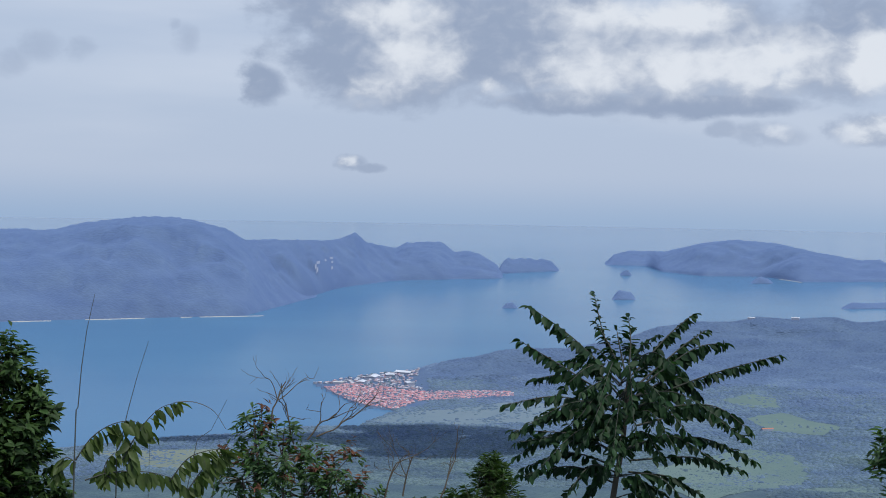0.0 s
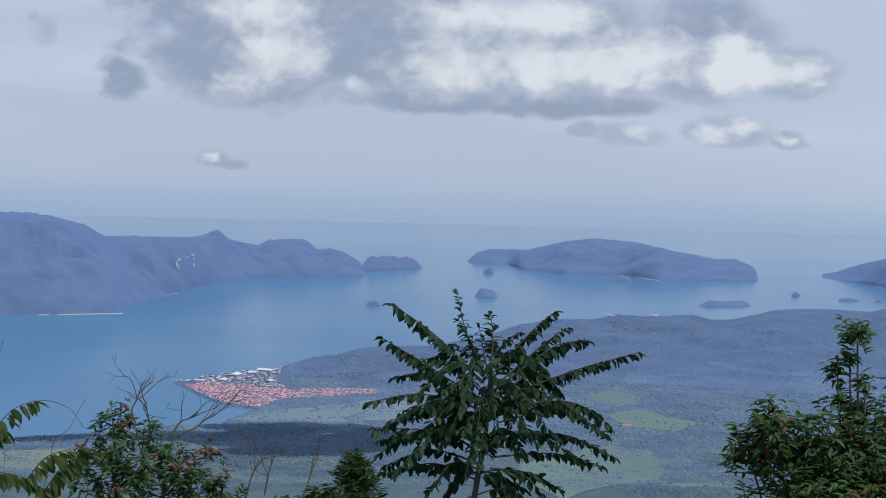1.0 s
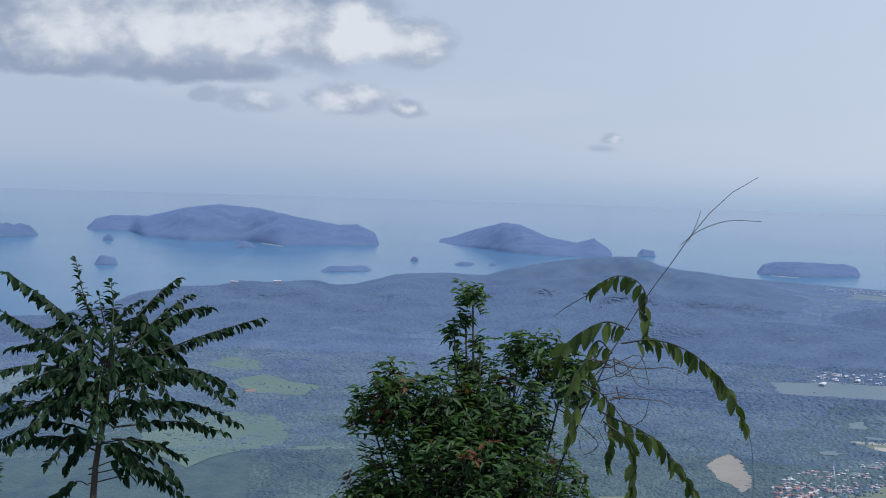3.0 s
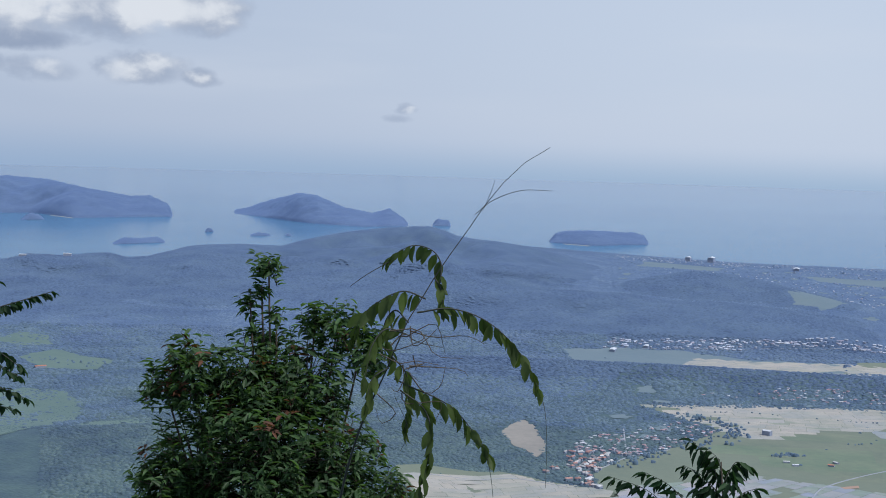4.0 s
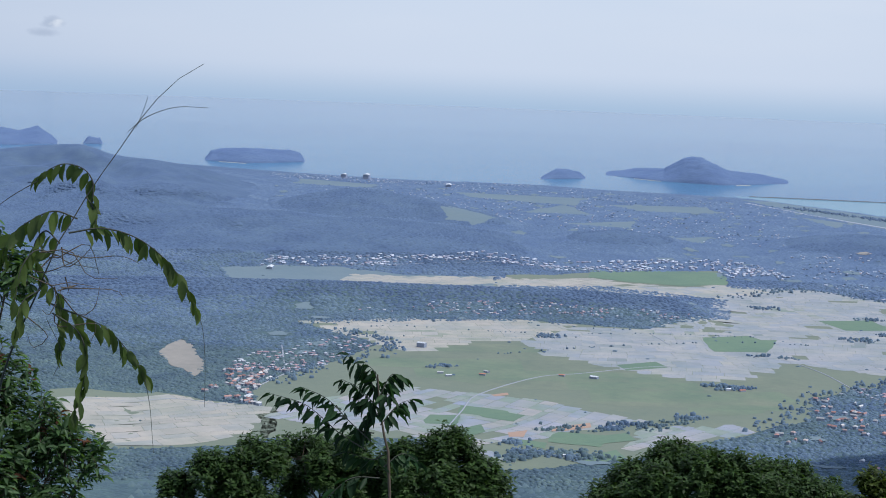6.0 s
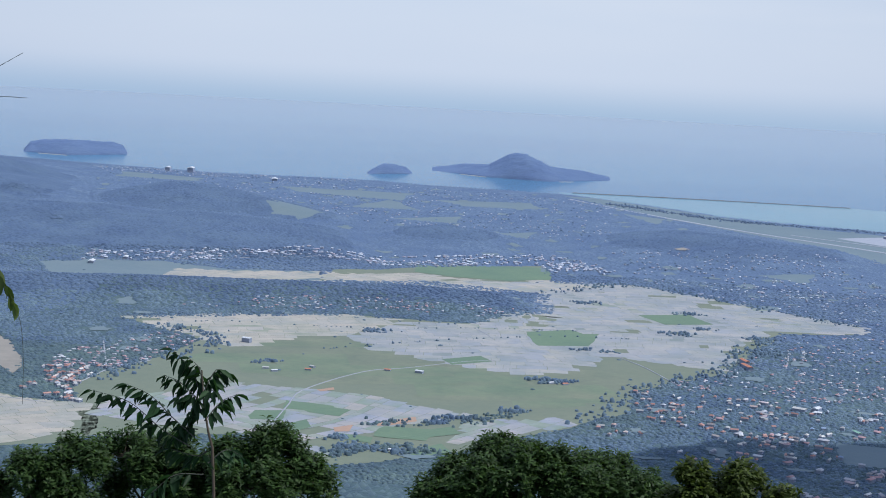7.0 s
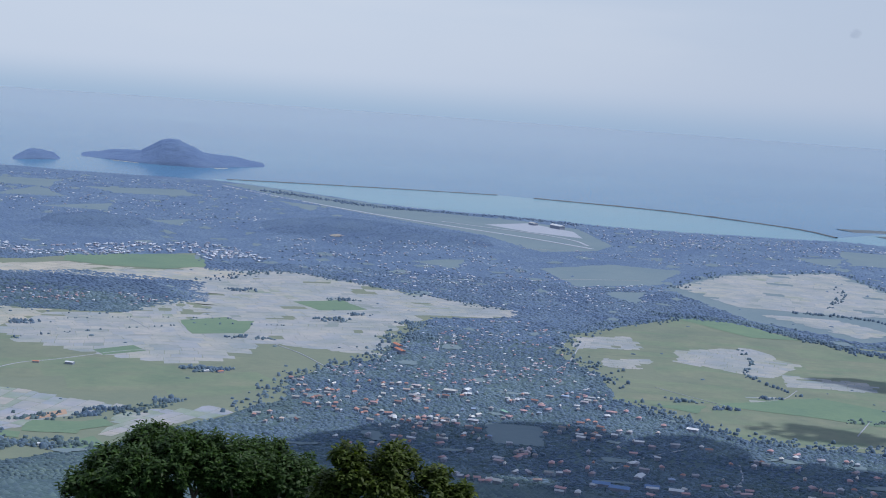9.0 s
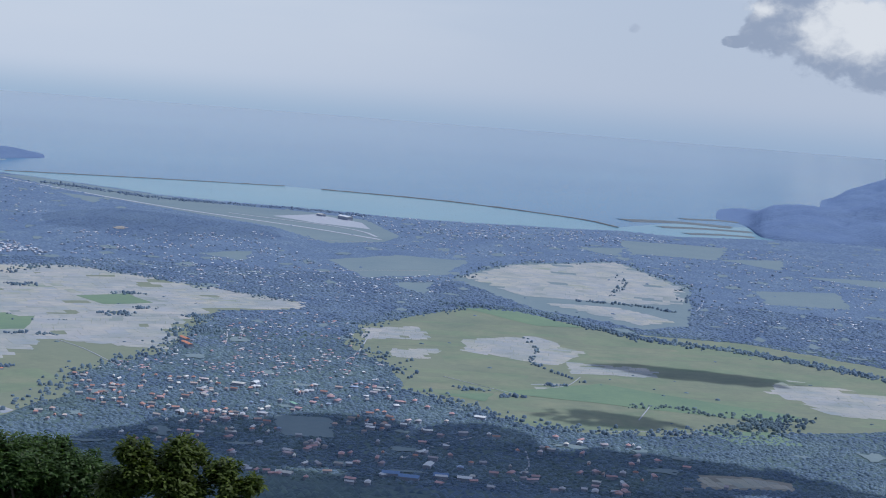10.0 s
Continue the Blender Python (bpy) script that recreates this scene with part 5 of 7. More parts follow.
def houses(name, xs, ys, z, rng, roof, label, size=1.0):
    n = len(xs)
    w, l, h = size * rng.uniform(0.4, 0.8, n), size * rng.uniform(0.5, 1.3, n), size * (rng.uniform(0.45, 0.75, n) + 0.32)
    t = rng.choice([0.3, 0.3 + 1.57], n) + rng.normal(0, 0.3, n)
    cx, cy, cz = np.array([-1, 1, 1, -1, -1, 1, 1, -1]), np.array([-1, -1, 1, 1, -1, -1, 1, 1]), np.array([0, 0, 0, 0, 1, 1, 1, 1])
    X, Y, Z = cx[None] * w[:, None], cy[None] * l[:, None], cz[None] * h[:, None] - 0.1
    ct, st_ = np.cos(t)[:, None], np.sin(t)[:, None]
    V = np.stack([xs[:, None] + X * ct - Y * st_, ys[:, None] + X * st_ + Y * ct, z[:, None] + Z], -1)
    q = [(0, 1, 5), (0, 5, 4), (1, 2, 6), (1, 6, 5), (2, 3, 7), (2, 7, 6), (3, 0, 4), (3, 4, 7)]
    F = (np.arange(n)[:, None, None] * 8 + np.array(q)[None]).reshape(-1, 3)
    tagged(tri_mesh(name, V.reshape(-1, 3), F, M_WALL), label, "houses", kind="stuff")
    rx, ry, rz = np.array([-1.15, 1.15, 1.15, -1.15, 0, 0]), np.array([-1.12, -1.12, 1.12, 1.12, -1.12, 1.12]), np.array([0, 0, 0, 0, 1, 1])
    X, Y, Z = rx[None] * w[:, None], ry[None] * l[:, None], h[:, None] - 0.1 + rz[None] * 0.3 * size
    V = np.stack([xs[:, None] + X * ct - Y * st_, ys[:, None] + X * st_ + Y * ct, z[:, None] + Z], -1)
    q = [(0, 4, 5), (0, 5, 3), (1, 2, 5), (1, 5, 4), (0, 1, 4), (2, 3, 5)]
    F = (np.arange(n)[:, None, None] * 6 + np.array(q)[None]).reshape(-1, 3)
    tagged(tri_mesh(name + "_roofs", V.reshape(-1, 3), F, roof), label, "roofs", kind="stuff")


def house_kind(w, l, h, hip):
    """A house to copy: a wall body and an overhanging roof."""
    thing = tagged(new("house"), "low village house with a pitched roof among trees", "house", "village houses")
    wall = bmesh.new()
    bmesh.ops.create_cube(wall, size=1, matrix=Matrix.Translation((0, 0, h / 2 - 0.1)) @ Matrix.Diagonal((2 * w, 2 * l, h + 0.2, 1)))
    me = bpy.data.meshes.new("wall")
    wall.to_mesh(me)
    wall.free()
    me.materials.append(M_WALL)
    new("wall", me).parent = thing
    k = 1.12
    v = [(-w * k, -l * k, h), (w * k, -l * k, h), (w * k, l * k, h), (-w * k, l * k, h), (0, -l * k + hip, h + 0.34), (0, l * k - hip, h + 0.34)]
    f = [(0, 1, 4), (1, 2, 5, 4), (2, 3, 5), (3, 0, 4, 5), (3, 2, 1, 0)]
    mesh_object("roof", v, f, M_ROOF_ONE, False, thing)
    return thing


spots = []
for k, (ring, count) in enumerate(VILLAGES):
    xs, ys, z, rng = house_spots(ring, int(count * 0.95), 80 + k)
    d = np.hypot(xs, ys)
    aa = np.degrees(np.arctan2(xs, ys))
    near = d < 445 if k in (0, 1, 4) else d < 0
    spots += [(x_, y_, z_) for x_, y_, z_ in zip(xs[near], ys[near], z[near])]
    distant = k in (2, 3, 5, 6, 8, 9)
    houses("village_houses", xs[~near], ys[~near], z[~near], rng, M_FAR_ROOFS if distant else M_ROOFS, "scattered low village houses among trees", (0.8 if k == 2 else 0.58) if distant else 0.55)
# gardens and shade trees between the houses
for k, (ring, count) in enumerate(VILLAGES):
    xs, ys, z, rng = house_spots(ring, int(count * 0.8), 180 + k)
    # Crown colour by village distance, the far ones blued as by haze.
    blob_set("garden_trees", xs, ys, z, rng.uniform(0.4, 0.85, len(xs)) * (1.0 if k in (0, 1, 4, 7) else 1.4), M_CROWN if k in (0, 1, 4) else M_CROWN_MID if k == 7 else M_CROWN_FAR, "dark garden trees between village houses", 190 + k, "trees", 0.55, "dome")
kinds = [house_kind(0.34, 0.55, 0.6, 0.0), house_kind(0.45, 0.62, 0.65, 0.3), house_kind(0.32, 0.95, 0.7, 0.0), house_kind(0.55, 0.55, 0.75, 0.48)]
rng = np.random.default_rng(900)
for i, (x_, y_, z_) in enumerate(spots[:300]):
    src = kinds[i % 4]
    m = pose(x_, y_, z_, 0, 0, float(rng.choice([17, 107]) + rng.normal(0, 14)))
    if i < 4:
        src.matrix_world = m
    else:
        copy_thing(src, m)
rest = spots[300:]
if rest:
    R = np.array(rest)
    houses("village_houses", R[:, 0], R[:, 1], R[:, 2], rng, M_ROOFS, "scattered low village houses among trees")

# the town on the water
for ring, count, seed, roof, size, label in (
        ([(-4.3, 690), (-3.4, 706), (-2.4, 696), (-1.2, 684), (-0.6, 680), (-0.6, 652), (-1.1, 640), (-1.5, 624), (-2.0, 624), (-2.9, 636), (-3.7, 660)], 1250, 95, M_TOWN_ROOFS, 0.52, "crowded red-roofed houses of a fishing town by the water"),
        ([(-0.8, 678), (0.8, 682), (2.7, 683), (2.75, 670), (1.0, 659), (-0.8, 648)], 620, 96, M_TOWN_ROOFS, 0.48, "crowded red-roofed houses of a fishing town by the water"),
        ([(-4.75, 705), (-3.2, 731), (-1.7, 756), (-0.8, 756), (-0.9, 706), (-2.2, 700), (-3.6, 704)], 190, 97, M_ROOFS, 0.75, "pale waterfront buildings of a fishing town"),
        ([(-3.4, 708), (-1.2, 700), (-0.7, 690), (-0.7, 682), (-2.4, 698)], 90, 98, M_ROOFS, 0.6, "pale waterfront buildings of a fishing town")):
    xs, ys, z, rng = house_spots(ring, count, seed, True)
    houses("town_houses", xs, ys, z, rng, roof, label, size)
rng = np.random.default_rng(99)
xs, ys = np.array([at(a_, r_) for a_, r_ in zip(rng.uniform(-3.6, -0.6, 70), rng.uniform(684, 748, 70))]).T
ok = in_region(xs, ys, TOWN)
blob_set("town_trees", xs[ok], ys[ok], np.full(ok.sum(), 0.6), rng.uniform(0.5, 1.0, ok.sum()), M_CROWN_MID, "dark trees among the town buildings", 99)


def hall(a_, r_, w, l, h, turn, roof, label, category="building", name="hall"):
    """A long building with a shallow roof."""
    thing = tagged(new(name), label, category)
    x_, y_ = at(a_, r_)
    thing.matrix_world = pose(x_, y_, max(float(ground_height(a_, r_)), 0.5), 0, 0, turn)
    mesh_object("wall", [(-w, -l, -0.3), (w, -l, -0.3), (w, l, -0.3), (-w, l, -0.3), (-w, -l, h), (w, -l, h), (w, l, h), (-w, l, h)],
                [(0, 1, 5, 4), (1, 2, 6, 5), (2, 3, 7, 6), (3, 0, 4, 7)], M_WALL, False, thing)
    k = 1.06
    mesh_object("roof", [(-w * k, -l * k, h), (w * k, -l * k, h), (w * k, l * k, h), (-w * k, l * k, h), (0, -l * k, h + w * 0.35), (0, l * k, h + w * 0.35)],
                [(0, 1, 4), (1, 2, 5, 4), (2, 3, 5), (3, 0, 4, 5), (3, 2, 1, 0)], roof, False, thing)
    return thing


# Only the white roof has the blue haze sheen.
R_WHITE, R_BLUE, R_RED, R_GREY, R_TEAL = plain("white_metal_roof", (0.58, 0.61, 0.65), haze=0.15), plain("blue_metal_roof", (0.14, 0.24, 0.46)), plain("red_tile_roof", (0.46, 0.20, 0.14)), plain("grey_metal_roof", (0.45, 0.47, 0.5)), plain("green_metal_roof", (0.25, 0.45, 0.38))
for a_, r_, w, l, h, t, rf, lb in ((-2.52, 723, 2.4, 3.4, 1.6, -20, R_WHITE, "white-roofed waterfront warehouse in the town"), (-1.89, 733, 2.0, 3.0, 1.4, 10, R_WHITE, "white-roofed waterfront warehouse in the town"),
                                   (-1.37, 745, 2.0, 4.0, 1.2, 60, R_WHITE, "long white-roofed quay shed"), (-2.95, 705, 1.8, 3.0, 1.3, -10, R_WHITE, "white-roofed town hall block"), (-3.77, 704, 1.2, 2.4, 1.0, 70, R_GREY, "grey-roofed building on the town pier"),
                                   (-1.15, 700, 1.6, 2.2, 1.4, 20, R_WHITE, "pale town building by the woods"), (32.98, 678, 1.2, 3.4, 0.9, -40, R_WHITE, "long white-roofed factory shed by the fields"),
                                   (34.2, 690, 1.0, 2.6, 0.9, -40, R_WHITE, "long white-roofed factory shed by the fields"), (65.2, 338, 1.2, 1.9, 0.9, 20, R_BLUE, "blue-roofed industrial shed in the village"),
                                   (65.9, 333, 1.2, 2.2, 0.9, 15, R_BLUE, "blue-roofed industrial shed in the village"), (67.1, 338, 1.3, 1.6, 1.0, 25, R_BLUE, "blue-roofed industrial shed in the village"), (68.0, 337, 1.0, 1.6, 0.9, 20, R_WHITE, "white-roofed industrial shed in the village"),
                                   (61.2, 326, 1.0, 1.8, 0.9, 10, R_GREY, "grey-roofed village hall among trees"), (62.8, 1022, 2.0, 6.0, 2.2, -30, R_WHITE, "white airport terminal beside the apron"), (61.9, 1036, 1.6, 3.5, 1.4, -30, R_GREY, "grey airport hangar near the coast"),
                                   (45.2, 452, 0.7, 1.2, 0.7, 20, R_WHITE, "lone white farm building on the plain"), (57.3, 498, 0.8, 3.2, 1.3, -35, R_RED, "long red-roofed dormitory block"), (57.2, 506, 0.8, 2.6, 1.6, -35, R_RED, "long red-roofed dormitory block"),
                                   (59.3, 437, 1.0, 1.8, 1.0, 10, R_GREY, "grey-roofed school building in the village"), (59.9, 440, 0.9, 1.6, 1.0, 100, R_WHITE, "white-roofed school building in the village"), (61.4, 414, 0.6, 1.5, 0.8, -30, R_TEAL, "long green-roofed village building"),
                                   (38.7, 492, 0.8, 1.4, 1.5, 20, R_WHITE, "white hall with a steep roof at the field edge"), (11.34, 985, 0.9, 2.2, 1.3, 60, R_WHITE, "white hillside resort building above the sea"), (12.9, 1000, 0.9, 2.4, 1.7, 70, R_WHITE, "white ridge-top hotel over the bay"),
                                   (36.43, 1290, 2.4, 5.0, 4.0, -45, R_WHITE, "white seafront hotel block"), (35.6, 1300, 2.0, 4.0, 3.0, -45, R_WHITE, "white seafront hotel block"), (39.48, 1235, 2.2, 6.0, 2.0, -40, R_WHITE, "long white-roofed building near the coast"),
                                   (12.0, 592, 0.7, 2.2, 0.8, -75, R_RED, "red-roofed building at the meadow edge"), (68.4, 414, 0.9, 1.5, 0.8, 10, R_WHITE, "white-roofed store among houses"), (66.6, 352, 0.9, 2.0, 0.8, 100, R_WHITE, "long white-roofed workshop among village trees"),
                                   (39.44, 448.8, 0.5, 0.9, 0.5, 50, R_GREY, "grey-roofed farmhouse on the pasture"), (39.76, 444.9, 0.5, 0.9, 0.5, 65, R_WHITE, "white farm shed on the pasture"), (41.18, 453.2, 0.5, 0.9, 0.5, 1, R_GREY, "grey farm shed beside the pasture"), (41.02, 448.5, 0.5, 0.9, 0.5, 35, R_RED, "red-roofed farmhouse on the pasture"), (44.0, 453.0, 0.5, 0.9, 0.5, 32, R_RED, "red-roofed farmhouse beside a field road"), (44.28, 354.3, 0.5, 0.9, 0.5, 74, R_WHITE, "white farmhouse by the paddies"), (50.14, 447.7, 0.5, 0.9, 0.5, 75, R_WHITE, "white farmhouse in a tree clump"), (50.67, 447.4, 0.5, 0.9, 0.5, 70, R_RED, "red-roofed farmhouse in a tree clump")):
    hall(a_, r_, w, l, h, t, rf, lb)


# ---- clouds overhead that shade parts of the land ----
m_ = Mat("cloud", 1.0)
m_.colour((0.85, 0.86, 0.88))
thin_, both_ = m_.n.new("ShaderNodeBsdfTransparent"), m_.n.new("ShaderNodeMixShader")
both_.inputs[0].default_value = 0.3
m_.l.new(m_.b.outputs[0], both_.inputs[1])
m_.l.new(thin_.outputs[0], both_.inputs[2])
m_.l.new(both_.outputs[0], next(n for n in m_.n if n.type == "OUTPUT_MATERIAL").inputs[0])
M_CLOUD = m_.mat


def cloud(a_, r_, wide, deep, seed):
    """A flat-based cumulus over the sunward side of the shaded ground at (a_, r_)."""
    rng = np.random.default_rng(seed)
    up = 260.0
    x_, y_ = at(a_, r_)
    off = up / math.tan(radians(SUN_EL))
    cx, cy = x_ + off * math.sin(radians(SUN_AZ)), y_ + off * math.cos(radians(SUN_AZ))
    c, s = math.cos(radians(a_)), math.sin(radians(a_))
    bm = bmesh.new()
    for _ in range(int(26 * max(wide / deep, deep / wide))):
        t_, q = rng.uniform(0, 6.28), math.sqrt(rng.uniform(0, 1))
        u, v = q * math.cos(t_) * wide, q * math.sin(t_) * deep
        r = rng.uniform(0.15, 0.32) * min(wide, deep)
        bmesh.ops.create_icosphere(bm, subdivisions=2, radius=r, matrix=Matrix.Translation((cx + u * c + v * s, cy - u * s + v * c, up + r * 0.35)) @ Matrix.Diagonal((1.5, 1.3, 0.7, 1)))
    for v in bm.verts:
        v.co += v.normal * noise.noise(v.co * 0.05) * 5
    me = bpy.data.meshes.new("cloud")
    bm.to_mesh(me)
    bm.free()
    me.polygons.foreach_set("use_smooth", [True] * len(me.polygons))
    me.materials.append(M_CLOUD)
    return tagged(new("cloud", me), "white flat-based cumulus cloud drifting over the land", "cloud", kind="structure")


cloud(-0.9, 545, 44, 32, 1)
cloud(-8.0, 545, 26, 7, 5)
cloud(66.0, 340, 62, 52, 2)
cloud(78.0, 325, 66, 44, 3)
cloud(76.5, 520, 34, 9, 4)
cloud(73.0, 429, 22, 9, 6)
cloud(73.2, 373, 60, 16, 7)


# ---- plants on the summit at full scale, placed and shaped to fit the camera's view ----
def leaf_material(name, a, b, gloss=0.5, glow=0.3, spec=0.32):
    m = Mat(name, gloss, 0, spec)
    c = m.ramp(m.rand(), [(0.0, a), (0.7, b), (1.0, tuple(1.5 * v for v in b))])
    c = m.mix(1.0, c, m.ramp(m.noise(30, 3), [(0.25, (0.7, 0.7, 0.7)), (0.75, (1, 1, 1))]), "MULTIPLY")
    m.colour(c)
    m.bump(m.noise(60, 2), 0.25, 0.004)
    out = next(n for n in m.n if n.type == "OUTPUT_MATERIAL")
    thin, mix = m.n.new("ShaderNodeBsdfTranslucent"), m.n.new("ShaderNodeMixShader")
    tint = m.mix(1.0, c, (1.5, 1.6, 0.5), "MULTIPLY")
    m.l.new(tint, thin.inputs[0])
    mix.inputs[0].default_value = glow
    m.l.new(m.b.outputs[0], mix.inputs[1])
    m.l.new(thin.outputs[0], mix.inputs[2])
    m.l.new(mix.outputs[0], out.inputs[0])
    return m.mat


L_SAPLING = leaf_material("sapling_leaf", (0.010, 0.030, 0.013), (0.02, 0.052, 0.02), 0.55, 0.3, 0.2)
L_CLIMBER = leaf_material("climber_leaf", (0.05, 0.08, 0.026), (0.085, 0.125, 0.04), 0.5, 0.42, 0.2)
L_SHRUB = leaf_material("shrub_leaf", (0.037, 0.073, 0.036), (0.064, 0.125, 0.05), 0.5, 0.45, 0.28)
L_RED = leaf_material("young_red_leaf", (0.075, 0.034, 0.022), (0.12, 0.055, 0.035), 0.55, 0.3, 0.2)
L_TREE = leaf_material("tree_leaf", (0.022, 0.046, 0.016), (0.043, 0.085, 0.024), 0.55, 0.3, 0.22)
L_YELLOW = leaf_material("yellowish_leaf", (0.03, 0.05, 0.011), (0.065, 0.095, 0.02), 0.55, 0.3, 0.22)
BARK = plain("bark", (0.10, 0.08, 0.06), 0.9, 0, 40)
DRY = plain("dry_stalk", (0.09, 0.075, 0.055), 0.85, 0, 60)
CULM = plain("grass_culm", (0.05, 0.055, 0.045), 0.7, 0, 50)

# pointed and rounded leaf: across, along, fold
POINTED = (np.array([(0, 0, 0), (-0.42, 0.3, 0.07), (0, 0.3, -0.03), (0.42, 0.3, 0.07), (-0.36, 0.65, 0.05), (0, 0.65, -0.05), (0.36, 0.65, 0.05), (0, 1, -0.14)]),
           np.array([(0, 2, 1), (0, 3, 2), (1, 2, 5), (1, 5, 4), (2, 3, 6), (2, 6, 5), (4, 5, 7), (5, 6, 7)]))
ROUNDED = (np.array([(0, 0, 0), (-0.36, 0.18, 0.04), (0, 0.18, -0.02), (0.36, 0.18, 0.04), (-0.5, 0.46, 0.06), (0, 0.46, -0.04), (0.5, 0.46, 0.06), (-0.28, 0.8, 0.0), (0, 0.82, -0.08), (0.28, 0.8, 0.0), (0, 1, -0.16)]),
           np.array([(0, 2, 1), (0, 3, 2), (1, 2, 5), (1, 5, 4), (2, 3, 6), (2, 6, 5), (4, 5, 8), (4, 8, 7), (5, 6, 9), (5, 9, 8), (7, 8, 10), (8, 9, 10)]))


ST = np.array([(0, 0, 0), (-0.4, 0.5, 0.06), (0.4, 0.5, 0.06), (0, 1, -0.1)])
SF = np.array([(0, 2, 1), (1, 2, 3)])


def small_leaf_arrays(pos, way, face, length, width):
    """Plain two-sided leaves for crowns farther off."""
    y = unit(way)
    x = unit(np.cross(y, face))
    z = np.cross(x, y)
    L, W = length[:, None, None], width[:, None, None]
    v = pos[:, None] + ST[None, :, 0:1] * W * x[:, None] + ST[None, :, 1:2] * L * y[:, None] + ST[None, :, 2:3] * L * z[:, None]
    return v.reshape(-1, 3), (np.arange(len(pos))[:, None, None] * 4 + SF[None]).reshape(-1, 3)


def leaf_arrays(pos, way, face, length, width, outline=POINTED):
    """Folded leaves at pos, growing along way, upper side to face."""
    flat, tris = outline
    y = unit(way)
    x = unit(np.cross(y, face))
    z = np.cross(x, y)
    L, W = length[:, None, None], width[:, None, None]
    v = pos[:, None] + flat[None, :, 0:1] * W * x[:, None] + flat[None, :, 1:2] * L * y[:, None] + flat[None, :, 2:3] * L * z[:, None]
    f = np.arange(len(pos))[:, None, None] * len(flat) + tris[None]
    return v.reshape(-1, 3), f.reshape(-1, 3)


def tube_arrays(points, radii, sides=5):
    """A tapered tube along a line of points."""
    p = np.asarray(points, float)
    d = unit(np.gradient(p, axis=0))
    side = unit(np.cross(d, np.array([0.31, 0.92, 0.23])))
    up = np.cross(side, d)
    t = np.arange(sides) * 2 * math.pi / sides
    r = np.asarray(radii, float)[:, None, None]
    ring = p[:, None] + r * (np.cos(t)[None, :, None] * side[:, None] + np.sin(t)[None, :, None] * up[:, None])
    f = []
    for i in range(len(p) - 1):
        for j in range(sides):
            a, b, c, e = i * sides + j, i * sides + (j + 1) % sides, (i + 1) * sides + (j + 1) % sides, (i + 1) * sides + j
            f += [(a, b, c), (a, c, e)]
    return ring.reshape(-1, 3), np.array(f)


class Joined:
    """Collects pieces of one mesh."""

    def __init__(self):
        self.v, self.f, self.n = [], [], 0

    def add(self, vf):
        v, f = vf
        self.v.append(v)
        self.f.append(f + self.n)
        self.n += len(v)

    def make(self, name, material, parent, label=""):
        ob = tri_mesh(name, np.concatenate(self.v), np.concatenate(self.f), material, True, parent)
        return tagged(ob, label) if label else ob


class Plant:
    """A plant standing at compass angle a, d metres off: x right, y away, z over the eye."""

    def __init__(self, name, a, d, label, category, group="", lift=0.0):
        self.root = tagged(new(name), label, category, group)
        self.d = d
        s, c = math.sin(radians(a)), math.cos(radians(a))
        self.m = Matrix(((c, s, 0, s * d), (-s, c, 0, c * d), (0, 0, 1, 87.0 + lift), (0, 0, 0, 1)))
        self.lift = lift
        self.root.matrix_world = self.m
        self.a = a

    def ground(self, x=0.0, y=0.0):
        p = self.m @ Vector((x, y, 0))
        return float(ground_height(math.degrees(math.atan2(p.x, p.y)), math.hypot(p.x, p.y))) - 87.0 - self.lift - 0.05


def frond(plant, line, pairs, length, width, rng, material, hang=0.75, stalk=0.004, first=0.12, name="frond", outline=ROUNDED, loose=0.2):
    """A pinnate leaf: a curved midrib and hanging leaflets on both sides."""
    p = curve_points(line, 24)
    t = np.linspace(first, 1.0, pairs)
    pos = np.stack([np.interp(t * 23, np.arange(24), p[:, i]) for i in range(3)], -1)
    along = unit(np.stack([np.interp(t * 23, np.arange(24), np.gradient(p[:, i])) for i in range(3)], -1))
    down = np.array([0, 0, -1.0])
    side = unit(np.cross(along, down) + 1e-6)
    leaves = Joined()
    for sgn in (-1, 1):
        n = len(t)
        way = unit(along * rng.uniform(0.25, 0.7, (n, 1)) + sgn * side * rng.uniform(0.55, 0.9, (n, 1)) * (1.05 - hang) * 1.6 + down * hang * rng.uniform(0.75, 1.2, (n, 1)))
        face = unit(sgn * side * 0.7 * hang - down * (1.1 - hang) + 0.3 * along + rng.normal(0, 0.35, (n, 3)))
        way = unit(way + rng.normal(0, loose, (n, 3)))
        size = (0.72 + 0.4 * np.sin(np.pi * np.clip(t * 0.9 + 0.05, 0, 1))) * rng.uniform(0.85, 1.12, n)
        step = along * (0.25 * sgn * np.linalg.norm(p[-1] - p[0]) / n)
        leaves.add(leaf_arrays(pos + step + rng.normal(0, 0.002, (n, 3)), way, face, length * size, width * size, outline))
    leaves.add(leaf_arrays(pos[-1:], along[-1:] + down * 0.6, side[-1:] * 0.2 - down, np.array([length]), np.array([width])))
    fr = leaves.make(name, material, plant.root)
    rib = Joined()
    rib.add(tube_arrays(p, np.linspace(stalk, stalk * 0.3, 24), 4))
    rib.make("midrib", CULM, fr)
    return fr


def lead(plant, pts, radii, material, name, steps=14, sides=5):
    j = Joined()
    p = curve_points(pts, steps)
    j.add(tube_arrays(p, np.interp(np.linspace(0, 1, steps), np.linspace(0, 1, len(radii)), radii), sides))
    return j.make(name, material, plant.root)


